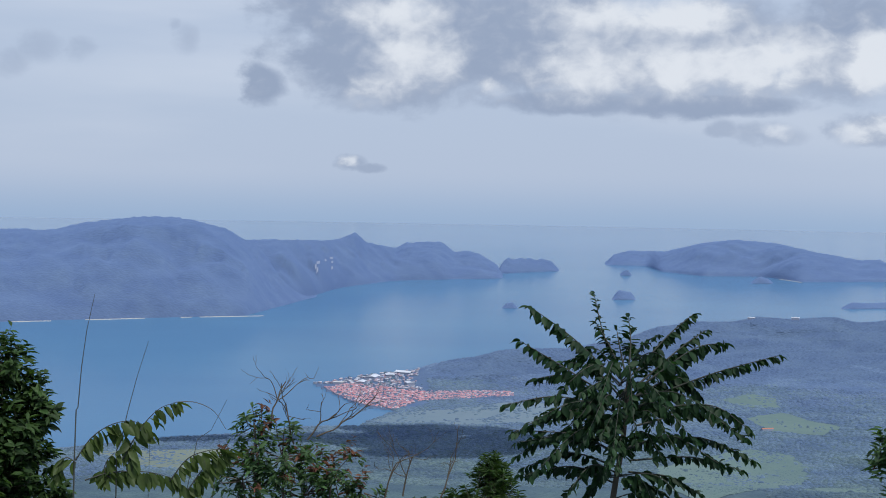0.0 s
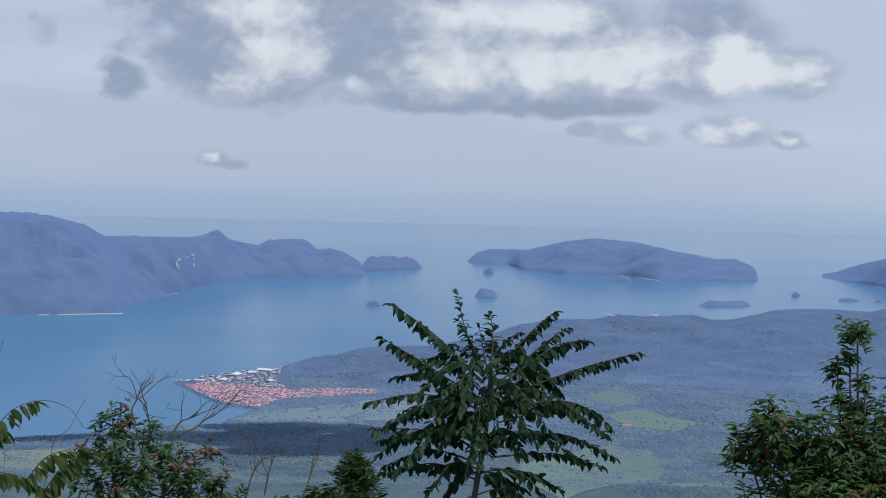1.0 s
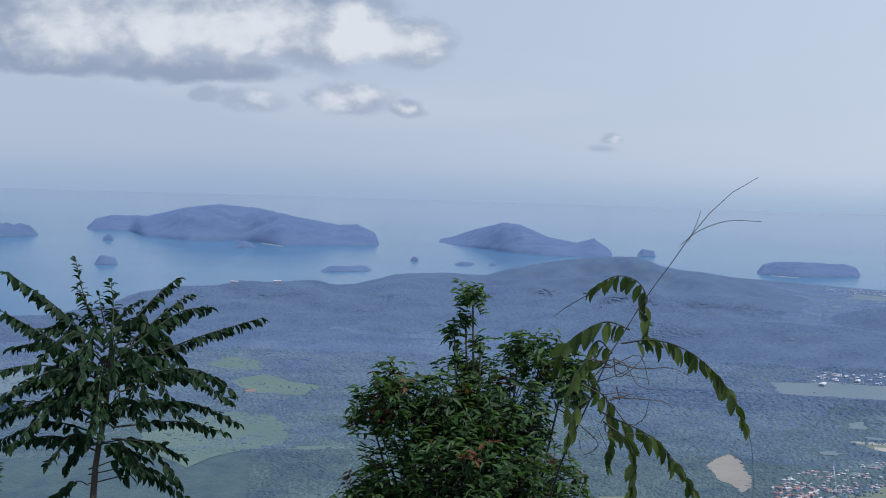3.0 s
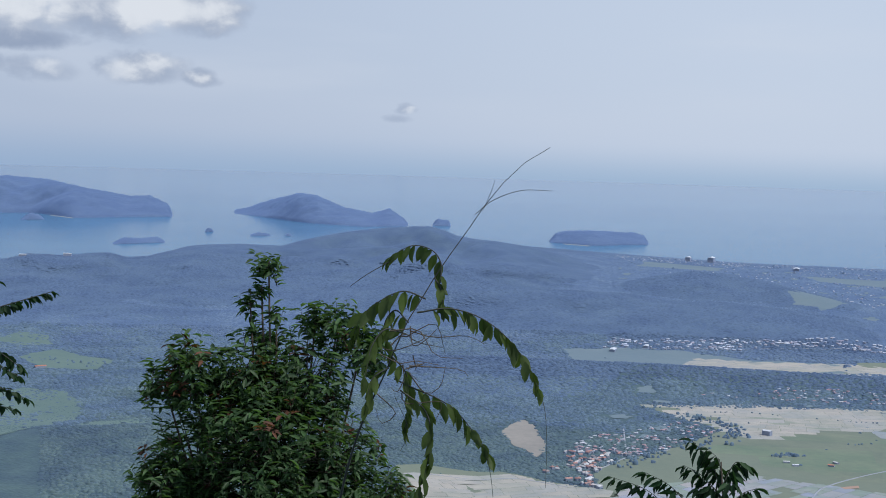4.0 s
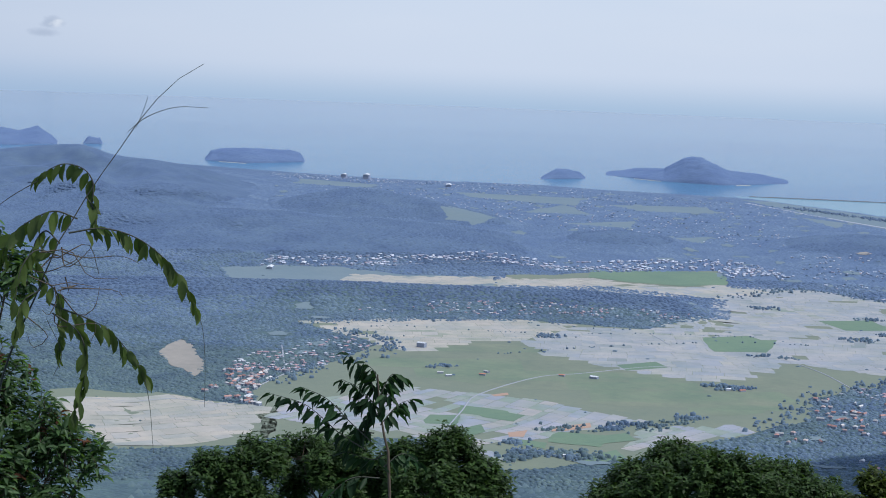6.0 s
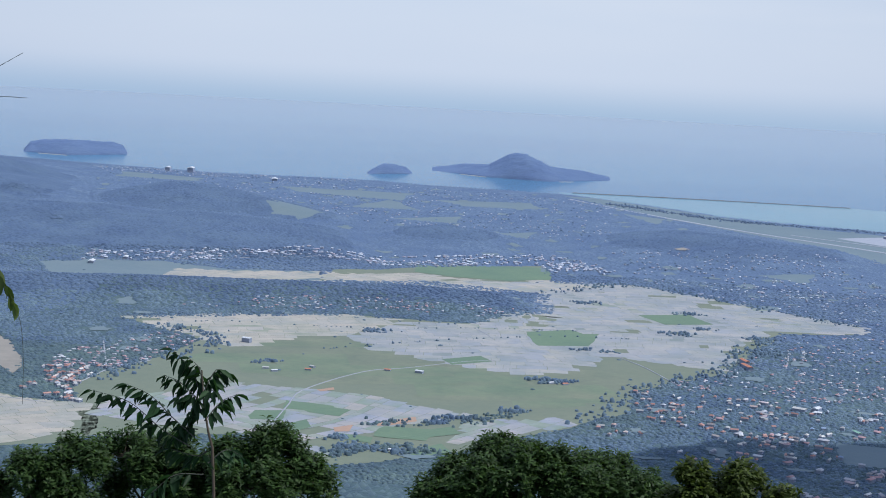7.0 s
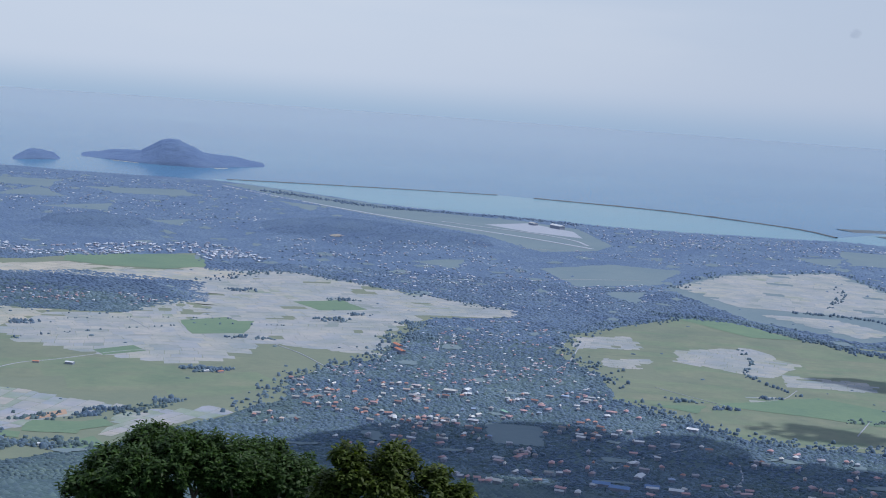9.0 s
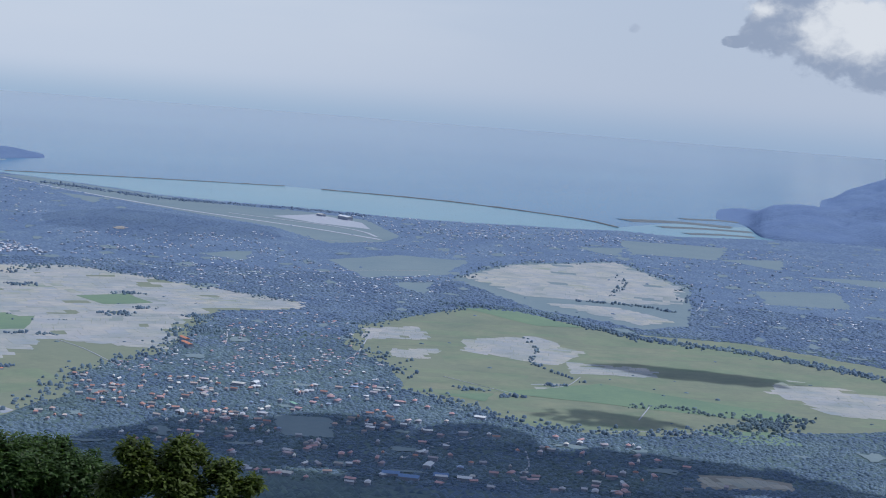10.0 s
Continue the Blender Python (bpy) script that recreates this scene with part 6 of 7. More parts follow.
# young tree with long pinnate leaves: each leaf from the trunk over its bend to its tip, and how far its leaflets hang
def sapling():
    rng = np.random.default_rng(11)
    pl = Plant("young_tree", 6.8, 6.0, "slender young tree with a fan of long dark green pinnate leaves", "tree")
    trunk = [(-0.036, -1.172), (-0.025, -1.081), (-0.005, -0.98), (0.002, -0.89), (0.008, -0.8), (0.015, -0.71), (0.017, -0.643)]
    lead(pl, [(-0.16, 0, pl.ground())] + [(x, 0, z) for x, z in trunk], [0.034, 0.022, 0.02, 0.018, 0.016, 0.014, 0.011, 0.008], BARK, "trunk", 28, 7)
    # base, bend, tip, hang of the leaflets, their length, their pairs
    crown = [((-0.019, -0.7), (-0.194, -0.538), (-0.362, -0.41), 0.95, 0.056, 17), ((-0.039, -0.768), (-0.236, -0.658), (-0.411, -0.562), 0.95, 0.05, 16), ((-0.013, -0.689), (-0.081, -0.546), (-0.127, -0.379), 0.35, 0.036, 13),
             ((-0.019, -0.667), (-0.054, -0.584), (-0.112, -0.491), 0.8, 0.05, 8), ((0.024, -0.643), (0.02, -0.554), (0.01, -0.463), 0.2, 0.048, 8), ((-0.001, -0.644), (-0.021, -0.577), (-0.036, -0.505), 0.5, 0.034, 6),
             ((0.043, -0.614), (0.07, -0.547), (0.124, -0.502), 0.75, 0.034, 9), ((0.08, -0.636), (0.17, -0.522), (0.265, -0.445), 0.9, 0.05, 15), ((0.092, -0.691), (0.216, -0.576), (0.315, -0.514), 0.9, 0.05, 13),
             ((0.114, -0.696), (0.259, -0.575), (0.381, -0.548), 1.0, 0.06, 14), ((0.121, -0.752), (0.338, -0.658), (0.573, -0.58), 0.95, 0.05, 20), ((-0.033, -0.79), (-0.213, -0.701), (-0.369, -0.725), 0.9, 0.05, 12),
             ((-0.044, -0.802), (-0.245, -0.758), (-0.438, -0.779), 0.85, 0.05, 14), ((-0.043, -0.858), (-0.228, -0.808), (-0.406, -0.882), 0.85, 0.05, 13), ((-0.025, -0.93), (-0.153, -0.901), (-0.417, -0.876), 0.6, 0.044, 11),
             ((-0.035, -0.958), (-0.208, -0.925), (-0.412, -0.961), 0.8, 0.05, 13), ((-0.04, -1.015), (-0.207, -0.987), (-0.383, -1.05), 0.8, 0.05, 12), ((-0.044, -1.082), (-0.195, -1.054), (-0.401, -1.108), 0.75, 0.05, 12),
             ((0.089, -0.797), (0.319, -0.773), (0.464, -0.846), 0.9, 0.055, 15), ((0.079, -0.853), (0.287, -0.818), (0.472, -0.912), 0.85, 0.05, 15), ((0.058, -0.927), (0.289, -0.919), (0.512, -1.011), 0.75, 0.05, 15),
             ((0.049, -0.989), (0.269, -1.003), (0.469, -1.062), 0.75, 0.05, 13), ((0.038, -1.034), (0.183, -1.073), (0.294, -1.138), 0.7, 0.05, 9), ((0.007, -1.103), (0.073, -1.089), (0.162, -1.119), 0.8, 0.05, 8),
             ((-0.006, -1.047), (-0.117, -1.018), (-0.205, -1.111), 0.8, 0.05, 9), ((0.025, -0.945), (0.179, -0.895), (0.356, -0.977), 0.8, 0.05, 12), ((-0.009, -0.879), (-0.122, -0.804), (-0.277, -0.832), 0.85, 0.05, 12),
             ((0.065, -0.742), (0.196, -0.682), (0.285, -0.746), 0.95, 0.055, 10), ((-0.023, -0.745), (-0.125, -0.659), (-0.214, -0.65), 0.95, 0.05, 9)]
    for p0, p1, p2, hang, size, pairs in crown:
        y = rng.uniform(-0.24, 0.24)
        frond(pl, [(p0[0] * 0.6, 0, p0[1] - 0.02), (p1[0], y * 0.5, p1[1]), (p2[0], y, p2[1])], int(pairs * 1.7), size * 0.84, size * 0.45, rng, L_SAPLING, hang * 0.78, 0.0045, 0.2, loose=0.38)
    # leaves that grow towards and away from the eye fill the middle of the crown
    for _ in range(46):
        z0, an = rng.uniform(-1.06, -0.66), rng.choice([-1.57, 1.57]) + rng.normal(0, 0.5)
        ln = rng.uniform(0.25, 0.5)
        x, y = ln * math.cos(an), ln * math.sin(an)
        rise = rng.uniform(-0.04, 0.12) * (1.1 + z0)
        frond(pl, [(-0.02, 0, z0), (x * 0.5, y * 0.5, z0 + 0.06 + rise), (x, y, z0 + rise + rng.uniform(-0.08, 0.03))], 13, 0.043, 0.023, rng, L_SAPLING, rng.uniform(0.5, 0.9), 0.003, 0.25, loose=0.4)
    for _ in range(8):
        z0, sd = rng.uniform(-1.25, -1.02), rng.choice([-1, 1])
        x, y = sd * rng.uniform(0.1, 0.34), rng.uniform(-0.3, 0.3)
        frond(pl, [(-0.06, 0, z0), (x * 0.5, y * 0.5, z0 + 0.02), (x, y, z0 - rng.uniform(0.02, 0.12))], 9, 0.05, 0.027, rng, L_SAPLING, 0.75, 0.003, 0.3)


sapling()


# climbing plant with large pinnate leaves and a tall grass culm
def climber():
    rng = np.random.default_rng(12)
    pl = Plant("climbing_palm", 26.16, 4.5, "climbing palm with arching leaves and a long bare tip", "climber")
    lead(pl, [(-0.5, 0.9, pl.ground(-0.5, 0.9)), (-0.3, 0.5, -1.3)] + [(-0.108, 0.0, -0.61), (-0.046, 0.0, -0.476), (0.009, 0.0, -0.375), (0.043, 0.0, -0.321), (0.091, 0.0, -0.251), (0.166, 0.0, -0.137), (0.249, 0.0, -0.043), (0.334, 0.0, 0.014)],
         [0.012, 0.01, 0.009, 0.008, 0.006, 0.0048, 0.0034, 0.0022, 0.0014, 0.0008], CULM, "stem", 44)
    for pts, r in (([(0.122, 0.0, -0.187), (0.175, 0.0, -0.143), (0.256, 0.0, -0.113), (0.347, 0.0, -0.112)], 0.0012),
                   ([(0.144, 0.0, -0.177), (0.166, 0.0, -0.121), (0.176, 0.0, -0.087)], 0.001),
                   ([(0.318, 0.0, -0.671), (0.344, 0.0, -0.751), (0.354, 0.0, -0.852), (0.355, 0.0, -0.987)], 0.001),
                   ([(0.182, 0.0, -0.902), (0.198, 0.0, -0.99), (0.21, 0.0, -1.122)], 0.001),
                   ([(-0.123, 0.0, -0.332), (-0.188, 0.0, -0.372), (-0.236, 0.0, -0.408)], 0.0014),
                   ([(-0.097, 0.0, -0.726), (-0.054, 0.0, -0.826), (-0.077, 0.0, -0.893)], 0.001)):
        lead(pl, pts, [r, r * 0.6], CULM, "tendril", 14, 4)
    # the bent midrib of each leaf and its pairs of leaflets
    for pts, n, size in (([(0.026, 0.0, -0.391), (0.027, 0.007, -0.333), (-0.002, 0.015, -0.295), (-0.059, 0.022, -0.285), (-0.12, 0.03, -0.319)], 9, 0.068),
                         ([(-0.038, -0.0, -0.479), (0.06, -0.016, -0.463), (0.16, -0.032, -0.492), (0.245, -0.048, -0.56), (0.292, -0.064, -0.631), (0.315, -0.08, -0.671)], 15, 0.075),
                         ([(-0.014, 0.0, -0.438), (-0.08, 0.015, -0.419), (-0.15, 0.03, -0.452), (-0.201, 0.045, -0.499), (-0.223, 0.06, -0.555)], 9, 0.08),
                         ([(-0.099, 0.0, -0.676), (-0.039, 0.013, -0.705), (0.035, 0.025, -0.737), (0.102, 0.038, -0.789), (0.185, 0.05, -0.897)], 11, 0.078),
                         ([(-0.081, -0.0, -0.709), (-0.011, -0.013, -0.758), (0.014, -0.025, -0.825), (0.009, -0.038, -0.9), (-0.015, -0.05, -0.985)], 11, 0.08),
                         ([(-0.069, -0.0, -0.543), (-0.127, -0.027, -0.527), (-0.167, -0.053, -0.578), (-0.181, -0.08, -0.661)], 7, 0.075),
                         ([(-0.062, 0.0, -0.509), (-0.103, 0.027, -0.477), (-0.135, 0.053, -0.528), (-0.117, 0.08, -0.61)], 7, 0.07),
                         ([(-0.108, 0.0, -0.61), (-0.066, 0.01, -0.659), (-0.056, 0.02, -0.742), (-0.062, 0.03, -0.826)], 8, 0.07),
                         ([(0.009, 0.0, -0.375), (0.029, 0.0, -0.408), (0.037, 0.0, -0.457)], 4, 0.06),
                         ([(-0.116, -0.0, -0.643), (-0.164, -0.015, -0.678), (-0.179, -0.03, -0.745)], 6, 0.07)):
        frond(pl, pts, max(4, int(n * 0.8)), size * 0.8, size * 0.36, rng, L_CLIMBER, 0.98, 0.0028)
    for _ in range(14):
        p = np.array([rng.uniform(-0.16, -0.04), rng.uniform(-0.05, 0.05), rng.uniform(-0.72, -0.5)])
        pts = [p]
        for _ in range(3):
            pts.append(pts[-1] + np.array([rng.normal(0.04, 0.035), rng.normal(0, 0.02), rng.normal(-0.015, 0.035)]))
        lead(pl, pts, [0.0022, 0.0008], DRY, "dry_twig", 9, 4)


climber()


def fernery():
    rng = np.random.default_rng(13)
    pl = Plant("palm_clump", -11.37, 5.0, "clump of arching pinnate palm leaves with bare upright tips", "palm")
    for pts, n in (([(-0.169, 0.0, -0.856), (-0.119, 0.0, -0.785), (-0.058, 0.0, -0.744), (0.008, 0.0, -0.734), (0.063, 0.0, -0.764)], 13),
                   ([(-0.029, 0.0, -0.868), (0.018, 0.0, -0.782), (0.056, 0.0, -0.728), (0.096, 0.0, -0.692), (0.144, 0.0, -0.674)], 10),
                   ([(-0.139, 0.0, -0.92), (-0.052, 0.0, -0.896), (0.058, 0.0, -0.898), (0.143, 0.0, -0.925), (0.189, 0.0, -0.972)], 15),
                   ([(0.126, 0.0, -0.928), (0.182, 0.0, -0.857), (0.246, 0.0, -0.832), (0.315, 0.0, -0.826)], 9),
                   ([(0.176, 0.0, -0.97), (0.229, 0.0, -0.894), (0.268, 0.0, -0.858), (0.308, 0.0, -0.84)], 9),
                   ([(-0.166, 0.0, -0.865), (-0.195, 0.0, -0.847), (-0.219, 0.0, -0.868), (-0.23, 0.0, -0.9)], 6),
                   ([(-0.051, 0.0, -0.921), (-0.078, 0.0, -0.894), (-0.07, 0.0, -0.858), (-0.044, 0.0, -0.831)], 6),
                   ([(-0.008, 0.0, -0.895), (0.004, 0.0, -0.832), (-0.003, 0.0, -0.796), (-0.026, 0.0, -0.777)], 6)):
        frond(pl, pts, n, 0.058, 0.025, rng, L_CLIMBER, 0.98, 0.0026)
    for pts, r in (([(-0.173, 0.0, -0.955), (-0.162, 0.0, -0.686), (-0.143, 0.0, -0.48), (-0.113, 0.0, -0.328)], 0.0055),
                   ([(-0.042, 0.0, -0.949), (-0.026, 0.0, -0.795), (0.009, 0.0, -0.633), (0.055, 0.0, -0.478)], 0.005),
                   ([(0.18, 0.0, -0.966), (0.232, 0.0, -0.817), (0.305, 0.0, -0.668)], 0.004),
                   ([(0.261, 0.0, -0.986), (0.288, 0.0, -0.873), (0.3, 0.0, -0.815)], 0.004),
                   ([(0.059, 0.0, -0.963), (0.061, 0.0, -0.869), (0.063, 0.0, -0.764)], 0.003)):
        x, _, z = pts[0]
        lead(pl, [(x * 1.05, 0, pl.ground(x))] + pts, [r * 1.3, r, r * 0.6, r * 0.15], CULM, "stalk", 24)
    lead(pl, [(0.144, 0.0, -0.674), (0.203, 0.0, -0.675), (0.263, 0.0, -0.704), (0.303, 0.0, -0.763)], [0.0015, 0.0008], DRY, "tendril", 16, 4)


fernery()


def shoots(centres, rng, density, leaf_len, leaf_wid, per=8, up=0.7, droop=0.25, small=False):
    """Leaves in whorls at the ends of shoots that fill a few round clumps. Gives leaf arrays and the shoots' stems."""
    leaves, stems = Joined(), Joined()
    P, Wy, Fc, L = [], [], [], []
    for x, y, z, r in centres:
        n = max(4, int(density * r * r * 100))
        d = unit(rng.normal(0, 1, (n, 3)))
        rad = r * rng.uniform(0.25, 1.08, (n, 1)) ** 0.6
        tip = np.array([x, y, z]) + d * rad * np.array([1, 1, 1.0])
        axis = unit(d * (1 - up) + np.array([0, 0, up]) + rng.normal(0, 0.18, (n, 3)))
        for k in range(per):
            t = rng.uniform(-0.9, 0.15, (n, 1)) * leaf_len * 1.1
            an = rng.uniform(0, 6.283, n)
            e1 = unit(np.cross(axis, np.array([0.3, 0.8, 0.1])))
            e2 = np.cross(axis, e1)
            out = np.cos(an)[:, None] * e1 + np.sin(an)[:, None] * e2
            way = unit(out + axis * rng.uniform(0.1, 0.7, (n, 1)) + np.array([0, 0, -droop]) * rng.uniform(0.3, 1.6, (n, 1)))
            P.append(tip + axis * t)
            Wy.append(way)
            Fc.append(unit(axis + rng.normal(0, 0.25, (n, 3))))
            L.append(leaf_len * rng.uniform(0.6, 1.15, n))
        for i in range(0, 0 if small else n, 2):
            stems.add(tube_arrays(np.stack([np.array([x, y, z]) + (tip[i] - np.array([x, y, z])) * 0.15 - np.array([0, 0, r * 0.2]), tip[i] - axis[i] * leaf_len, tip[i]]), [0.003, 0.002, 0.001], 3))
    P, Wy, Fc, L = map(np.concatenate, (P, Wy, Fc, L))
    leaves.add((small_leaf_arrays if small else leaf_arrays)(P, Wy, Fc, L, L * leaf_wid))
    return leaves, stems


def shrub(name, a, d, blobs, label, density, leaf_len, leaf_wid, seed, leaf, red=0.0, per=8, droop=0.3, deep=1.0, category="shrub", up=0.7):
    rng = np.random.default_rng(seed)
    pl = Plant(name, a, d, label, category)
    centres = [(x, rng.uniform(-0.3, 0.3) * deep * r, z, r) for x, z, r in blobs]
    leaves, stems = shoots(centres, rng, density, leaf_len, leaf_wid, per, up, droop)
    tagged(leaves.make("foliage", leaf, pl.root), kind="stuff")
    tagged(stems.make("twigwork", BARK, pl.root), kind="stuff")
    cx = sum(b[0] for b in blobs) / len(blobs)
    g = pl.ground(cx)
    for x, y, z, r in centres:
        lead(pl, [(cx + (x - cx) * 0.1, y * 0.2, g), (cx + (x - cx) * 0.5, y * 0.6, (z + g) / 2 + 0.15 * abs(z - g)), (x, y, z)], [0.016 * d / 7, 0.009 * d / 7, 0.004 * d / 7], BARK, "branch", 9)
    if red:
        n = [(x, y, z + r * 0.25, r * 1.0) for x, y, z, r in centres if rng.random() < 0.75 and z < -0.85]
        lv, stm = shoots(n, rng, density * red, leaf_len * 0.9, leaf_wid, per, up, droop)
        lv.make("young_leaves", L_RED, pl.root, "reddish young leaves")
    return pl


bush = shrub("shrub", -5.4, 7.0, [(-0.18, -1.04, 0.10), (-0.05, -1.17, 0.17), (0.18, -1.25, 0.15), (-0.23, -1.27, 0.14), (0.31, -1.34, 0.09), (0.05, -1.35, 0.21), (-0.19, -1.14, 0.12)],
             "dense dark green shrub with russet leaf tips and dead twigs", 17, 0.046, 0.4, 21, L_SHRUB, 0.3)


def dead_twigs(pl, starts, rng, scale=1.0):
    for x, z, dx, dz in starts:
        p = np.array([x, rng.uniform(-0.05, 0.05), z])
        d = np.array([dx, 0, dz], float)
        stack = [(p, d, 0.19 * scale, 0.0042, 0)]
        j = Joined()
        while stack:
            q, w, ln, r, lv = stack.pop()
            pts = [q]
            for _ in range(4):
                w = unit(w + rng.normal(0, 0.22, 3) * np.array([1, 0.6, 1]))
                pts.append(pts[-1] + w * ln / 4)
            j.add(tube_arrays(curve_points(pts, 8), np.linspace(r, r * 0.6, 8), 4))
            if lv < 3:
                for _ in range(2 if lv else 3):
                    k = rng.integers(2, 5)
                    stack.append((pts[k], unit(w + rng.normal(0, 0.6, 3) * np.array([1, 0.5, 1]) + np.array([0, 0, 0.25])), ln * rng.uniform(0.5, 0.8), r * 0.6, lv + 1))
        j.make("dead_twig", DRY, pl.root, "bare grey dead twig")


dead_twigs(bush, [(0.0, -1.14, -0.1, 1), (0.06, -1.12, 0.4, 0.8), (-0.1, -1.02, -0.1, 1), (0.1, -1.1, 0.7, 0.4), (0.41, -1.4, 0.1, 1), (0.5, -1.38, 0.3, 0.8), (0.67, -1.38, 0.3, 0.8)], np.random.default_rng(5))
shrub("conifer_shrub", -1.0, 8.0, [(0.42, -1.36, 0.05), (0.42, -1.44, 0.10), (0.40, -1.56, 0.16), (0.22, -1.62, 0.10), (0.05, -1.65, 0.09)],
      "narrow-leaved green shrub with an upright leader", 60, 0.05, 0.2, 22, L_TREE, 0, 10, 0.1, up=0.85)
shrub("broadleaf_tree", -15.55, 9.0, [(-0.06, -0.97, 0.19), (0.11, -1.13, 0.14), (0.17, -1.28, 0.11), (0.0, -1.36, 0.23), (0.06, -1.61, 0.23), (-0.27, -1.22, 0.34), (-0.18, -1.61, 0.37), (0.22, -1.72, 0.12)],
      "dense dark tree with small glossy leaves", 22, 0.075, 0.42, 23, L_TREE, 0, 8, 0.2, category="tree")
shrub("shrub", 20.55, 7.0, [(-0.05, -0.53, 0.075), (-0.08, -0.64, 0.04), (-0.13, -0.71, 0.055), (-0.01, -0.76, 0.045), (-0.07, -0.84, 0.075), (-0.41, -0.96, 0.11), (-0.51, -1.09, 0.11), (-0.38, -1.06, 0.14), (-0.18, -1.06, 0.21), (0.13, -1.06, 0.24),
                            (0.27, -0.80, 0.12), (0.38, -0.90, 0.13), (0.17, -0.77, 0.08), (-0.02, -1.37, 0.34), (-0.35, -1.45, 0.25), (0.26, -1.4, 0.22), (0.5, -1.58, 0.14), (-0.50, -1.53, 0.17), (0.0, -1.62, 0.3), (0.62, -1.68, 0.13), (0.75, -1.76, 0.09), (0.3, -1.66, 0.22), (-0.36, -1.66, 0.22), (-0.08, -1.2, 0.24), (0.2, -1.88, 0.28), (-0.25, -1.9, 0.28), (0.52, -1.84, 0.22)],
      "large dense shrub with lance-shaped leaves and reddish shoots", 27, 0.06, 0.36, 24, L_SHRUB, 0.04)


def young_tree():
    rng = np.random.default_rng(31)
    pl = Plant("young_tree", 37.65, 6.0, "small young tree with drooping pointed leaflets", "tree")
    lead(pl, [(0.06, 0, pl.ground())] + [(0.004, 0.0, -1.63), (-0.01, 0.0, -1.494), (-0.027, 0.0, -1.404), (-0.043, 0.0, -1.326), (-0.052, 0.0, -1.247), (-0.059, 0.0, -1.169)], [0.02, 0.014, 0.012, 0.01, 0.008, 0.006, 0.003], BARK, "trunk", 20, 6)
    # the midrib of each leaf from the trunk to its tip
    for pts, n in (([(-0.096, 0.0, -1.473), (-0.207, 0.0, -1.419), (-0.339, 0.0, -1.326), (-0.484, 0.0, -1.294)], 15),
                   ([(-0.076, 0.0, -1.439), (-0.165, 0.0, -1.367), (-0.254, 0.0, -1.288), (-0.348, 0.0, -1.251)], 14),
                   ([(-0.053, 0.0, -1.281), (-0.1, 0.0, -1.181), (-0.174, 0.0, -1.112)], 9),
                   ([(-0.05, 0.0, -1.247), (-0.07, 0.0, -1.169), (-0.108, 0.0, -1.137)], 7),
                   ([(-0.049, 0.0, -1.258), (-0.005, 0.0, -1.174), (0.044, 0.0, -1.186)], 10),
                   ([(-0.059, 0.0, -1.297), (-0.137, 0.0, -1.236), (-0.198, 0.0, -1.22)], 9),
                   ([(-0.041, 0.0, -1.371), (0.022, 0.0, -1.304), (0.083, 0.0, -1.284)], 10),
                   ([(-0.051, 0.0, -1.326), (-0.09, 0.0, -1.349), (-0.109, 0.0, -1.428)], 9),
                   ([(-0.043, 0.0, -1.314), (-0.024, 0.0, -1.247), (-0.006, 0.0, -1.246)], 6),
                   ([(-0.066, 0.0, -1.405), (-0.12, 0.0, -1.417), (-0.161, 0.0, -1.475)], 8),
                   ([(-0.028, 0.0, -1.494), (-0.073, 0.0, -1.518), (-0.172, 0.0, -1.497)], 8),
                   ([(-0.022, 0.0, -1.54), (0.047, 0.0, -1.493), (0.114, 0.0, -1.526)], 8),
                   ([(-0.037, 0.0, -1.585), (-0.147, 0.0, -1.576), (-0.232, 0.0, -1.634)], 8),
                   ([(-0.055, 0.0, -1.337), (-0.082, 0.0, -1.27), (-0.136, 0.0, -1.272)], 8)):
        frond(pl, [(x, k * y / 3, z) for k, (y, (x, _, z)) in enumerate(zip([rng.uniform(-0.2, 0.2)] * 4, pts))], n, 0.072, 0.026, rng, L_SAPLING, 0.8, 0.003, 0.2, outline=POINTED, loose=0.3)


young_tree()


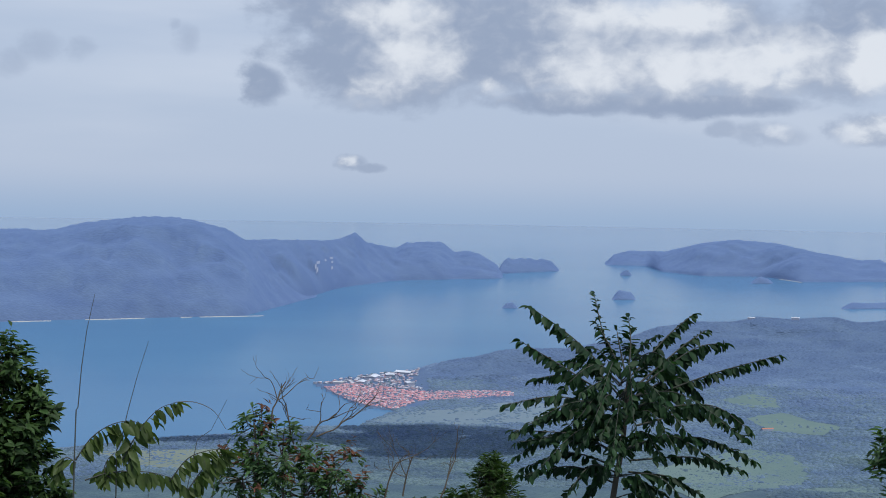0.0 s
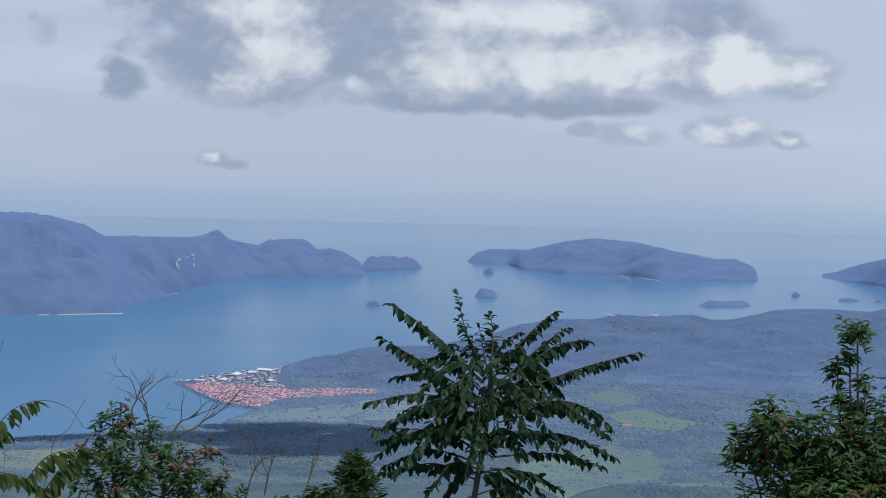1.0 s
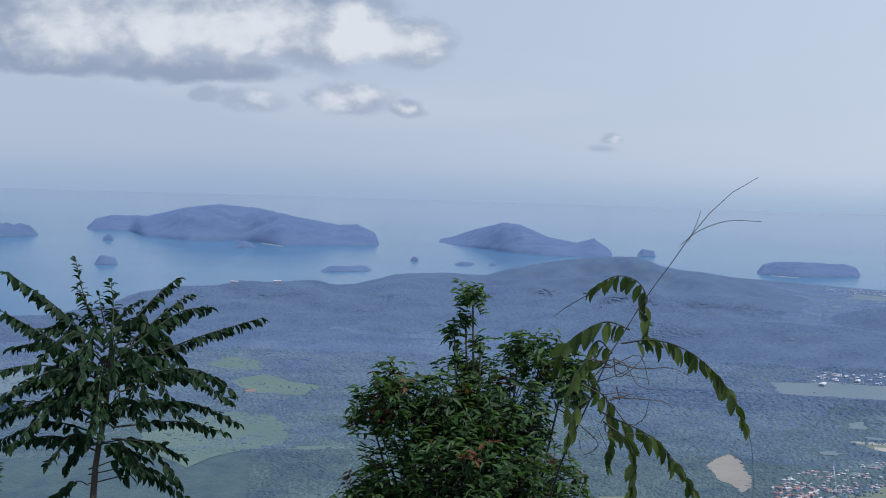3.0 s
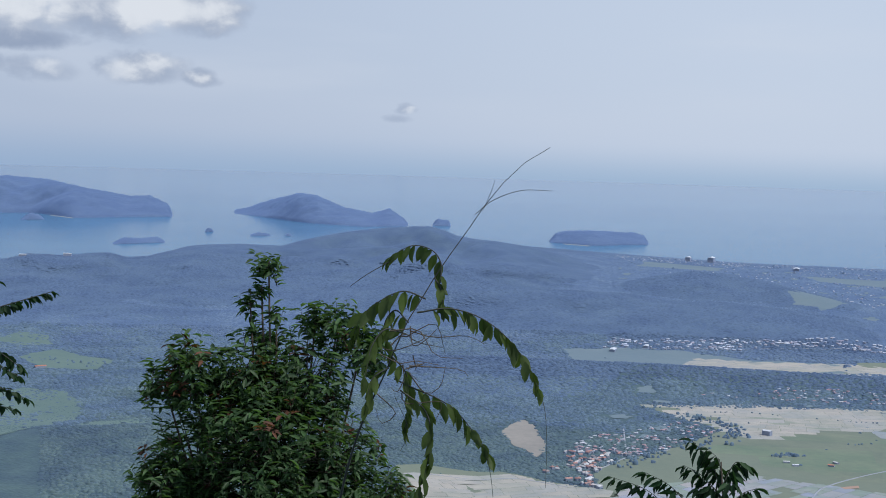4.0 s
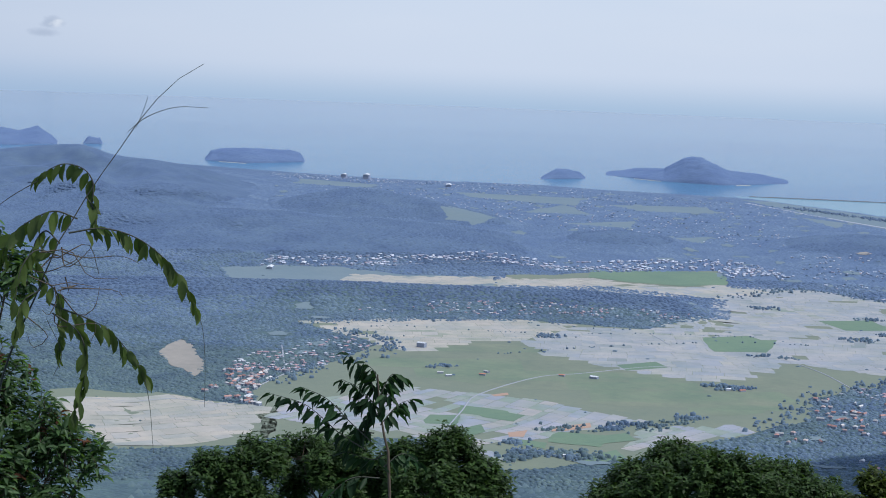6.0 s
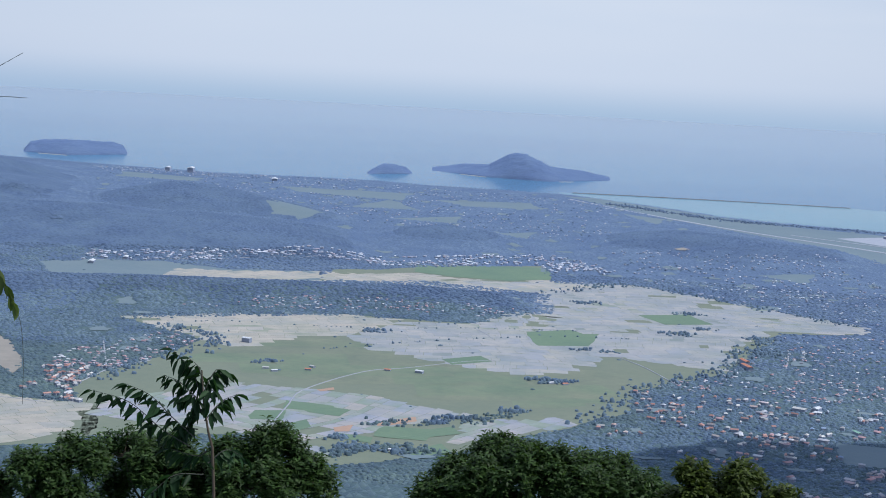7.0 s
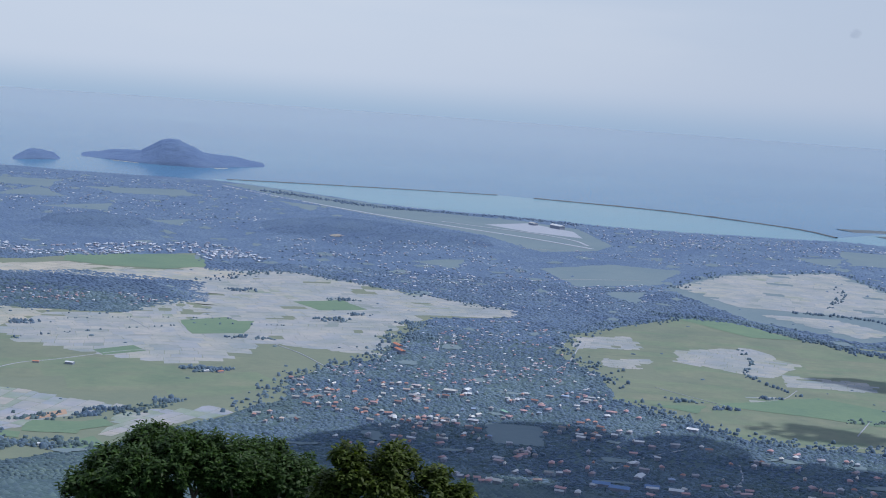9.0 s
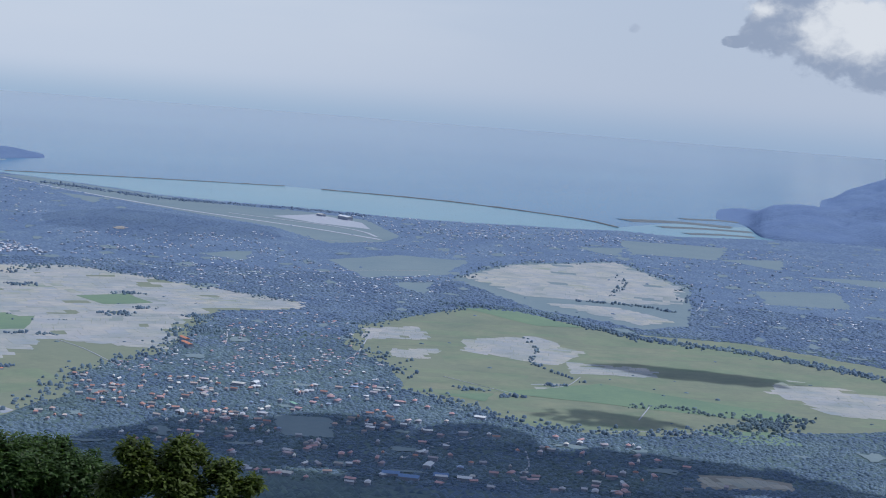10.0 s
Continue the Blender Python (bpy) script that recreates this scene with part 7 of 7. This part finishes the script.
def big_tree(a, d, blobs, seed, leaf, label, leaf_len, density, fork, limb=0.05):
    """A tree seen from above its crown: limbs, then clumps of small leaves."""
    rng = np.random.default_rng(seed)
    pl = Plant("tree", a, d, label, "tree", "trees below the summit", 0.13)
    g = pl.ground(fork[0])
    top = max(b[1] for b in blobs)
    lead(pl, [(fork[0], 0, g), (fork[0] + 0.05, 0, (g + fork[1]) / 2), (fork[0], 0, fork[1])], [limb * 2.2, limb * 1.6, limb * 1.3], BARK, "trunk", 10, 8)
    L = Joined()
    # main limbs first, then the branches that carry the clumps
    xs_ = sorted(b[0] for b in blobs)
    mains = [(xs_[int((k + 0.5) * len(xs_) / 4)] * 0.62 + fork[0] * 0.38, rng.uniform(-0.3, 0.3), fork[1] + 0.5 * (top - fork[1]) + rng.uniform(-0.15, 0.1)) for k in range(4)]
    for mx, my, mz in mains:
        lead(pl, [(fork[0], 0, fork[1]), (fork[0] + (mx - fork[0]) * 0.4, my * 0.5, fork[1] + 0.55 * (mz - fork[1])), (mx, my, mz)], [limb, limb * 0.75, limb * 0.5], BARK, "limb", 9)
    for x, z, r in blobs:
        y0 = rng.uniform(-0.5, 0.5) * r * 2
        mx, my, mz = min(mains, key=lambda q: abs(q[0] - x))
        lead(pl, [(mx, my, mz), (mx + (x - mx) * 0.6, (my + y0) / 2, mz + (z - r * 0.3 - mz) * 0.45 + rng.uniform(-0.06, 0.06)), (x, y0, z - r * 0.3)], [limb * 0.5, limb * 0.3, limb * 0.15], BARK, "branch", 9)
        sub = []
        for _ in range(17):
            d_ = unit(rng.normal(0, 1, 3))
            d_[2] = abs(d_[2]) * 0.9 - 0.12
            q = np.array([x, y0, z - r * 0.35]) + d_ * r * np.array([0.8, 0.9, 1.0])
            sub.append((*q, r * rng.uniform(0.34, 0.55)))
            lead(pl, [(x, y0, z - r * 0.3), tuple((np.array([x, y0, z - r * 0.3]) + q) / 2), tuple(q)], [limb * 0.22, limb * 0.1], BARK, "limb", 5, 4)
        lv, stm = shoots(sub, rng, density, leaf_len, 0.5, 7, 0.75, 0.2, True)
        for v, f in zip(lv.v, lv.f):
            L.add((v, f))
    tagged(L.make("crown", leaf, pl.root), kind="stuff")


big_tree(36.1, 24.0, [(-2.14, -6.35, 0.44), (-1.52, -6.24, 0.48), (-2.67, -6.64, 0.35), (-1.78, -6.7, 0.53)], 41, L_TREE, "dark rounded tree crown of small leaves", 0.11, 9.0, (-1.9, -8.0))
big_tree(36.1, 25.0, [(-0.75, -6.2, 0.50), (0.0, -6.45, 0.68), (-0.46, -6.75, 0.63), (0.57, -6.75, 0.63)], 42, L_TREE, "dark rounded tree crown of small leaves", 0.11, 9.0, (0.0, -8.2))
big_tree(36.1, 24.0, [(1.60, -5.95, 0.48), (2.07, -6.31, 0.44), (1.26, -6.42, 0.66), (2.35, -6.6, 0.35), (0.89, -6.16, 0.44)], 43, L_TREE, "dark rounded tree crown of small leaves", 0.11, 9.0, (1.5, -8.0))
big_tree(50.27, 26.0, [(-1.54, -6.84, 0.47), (-0.88, -6.55, 0.52), (-0.30, -6.46, 0.52), (0.38, -6.52, 0.52), (1.07, -6.67, 0.47), (1.67, -6.84, 0.43), (-1.91, -7.16, 0.43), (2.13, -7.08, 0.28), (-1.13, -7.1, 0.38), (0.81, -7.05, 0.38), (0.04, -6.5, 0.5), (-0.6, -6.52, 0.5), (0.72, -6.6, 0.48), (1.38, -6.78, 0.42), (-1.22, -6.7, 0.48), (-1.5, -7.35, 0.35), (-0.7, -7.2, 0.4), (0.2, -7.25, 0.42), (0.9, -7.35, 0.4), (1.6, -7.4, 0.38), (-0.2, -7.65, 0.33), (1.2, -7.75, 0.3), (-1.9, -7.7, 0.4), (2.0, -7.5, 0.3)],
         44, L_TREE, "broad umbrella-shaped tree with forking pale limbs", 0.11, 9.0, (0.1, -8.4), 0.07)
big_tree(57.15, 16.0, [(-0.40, -4.0, 0.18), (-0.33, -4.2, 0.26), (0.05, -4.02, 0.26), (-0.05, -4.3, 0.32), (0.48, -4.27, 0.25), (0.78, -4.32, 0.15), (-0.58, -4.41, 0.23)], 45, L_YELLOW, "yellow-green tree with drooping leaf tips", 0.085, 16.0, (0.0, -5.2), 0.03)
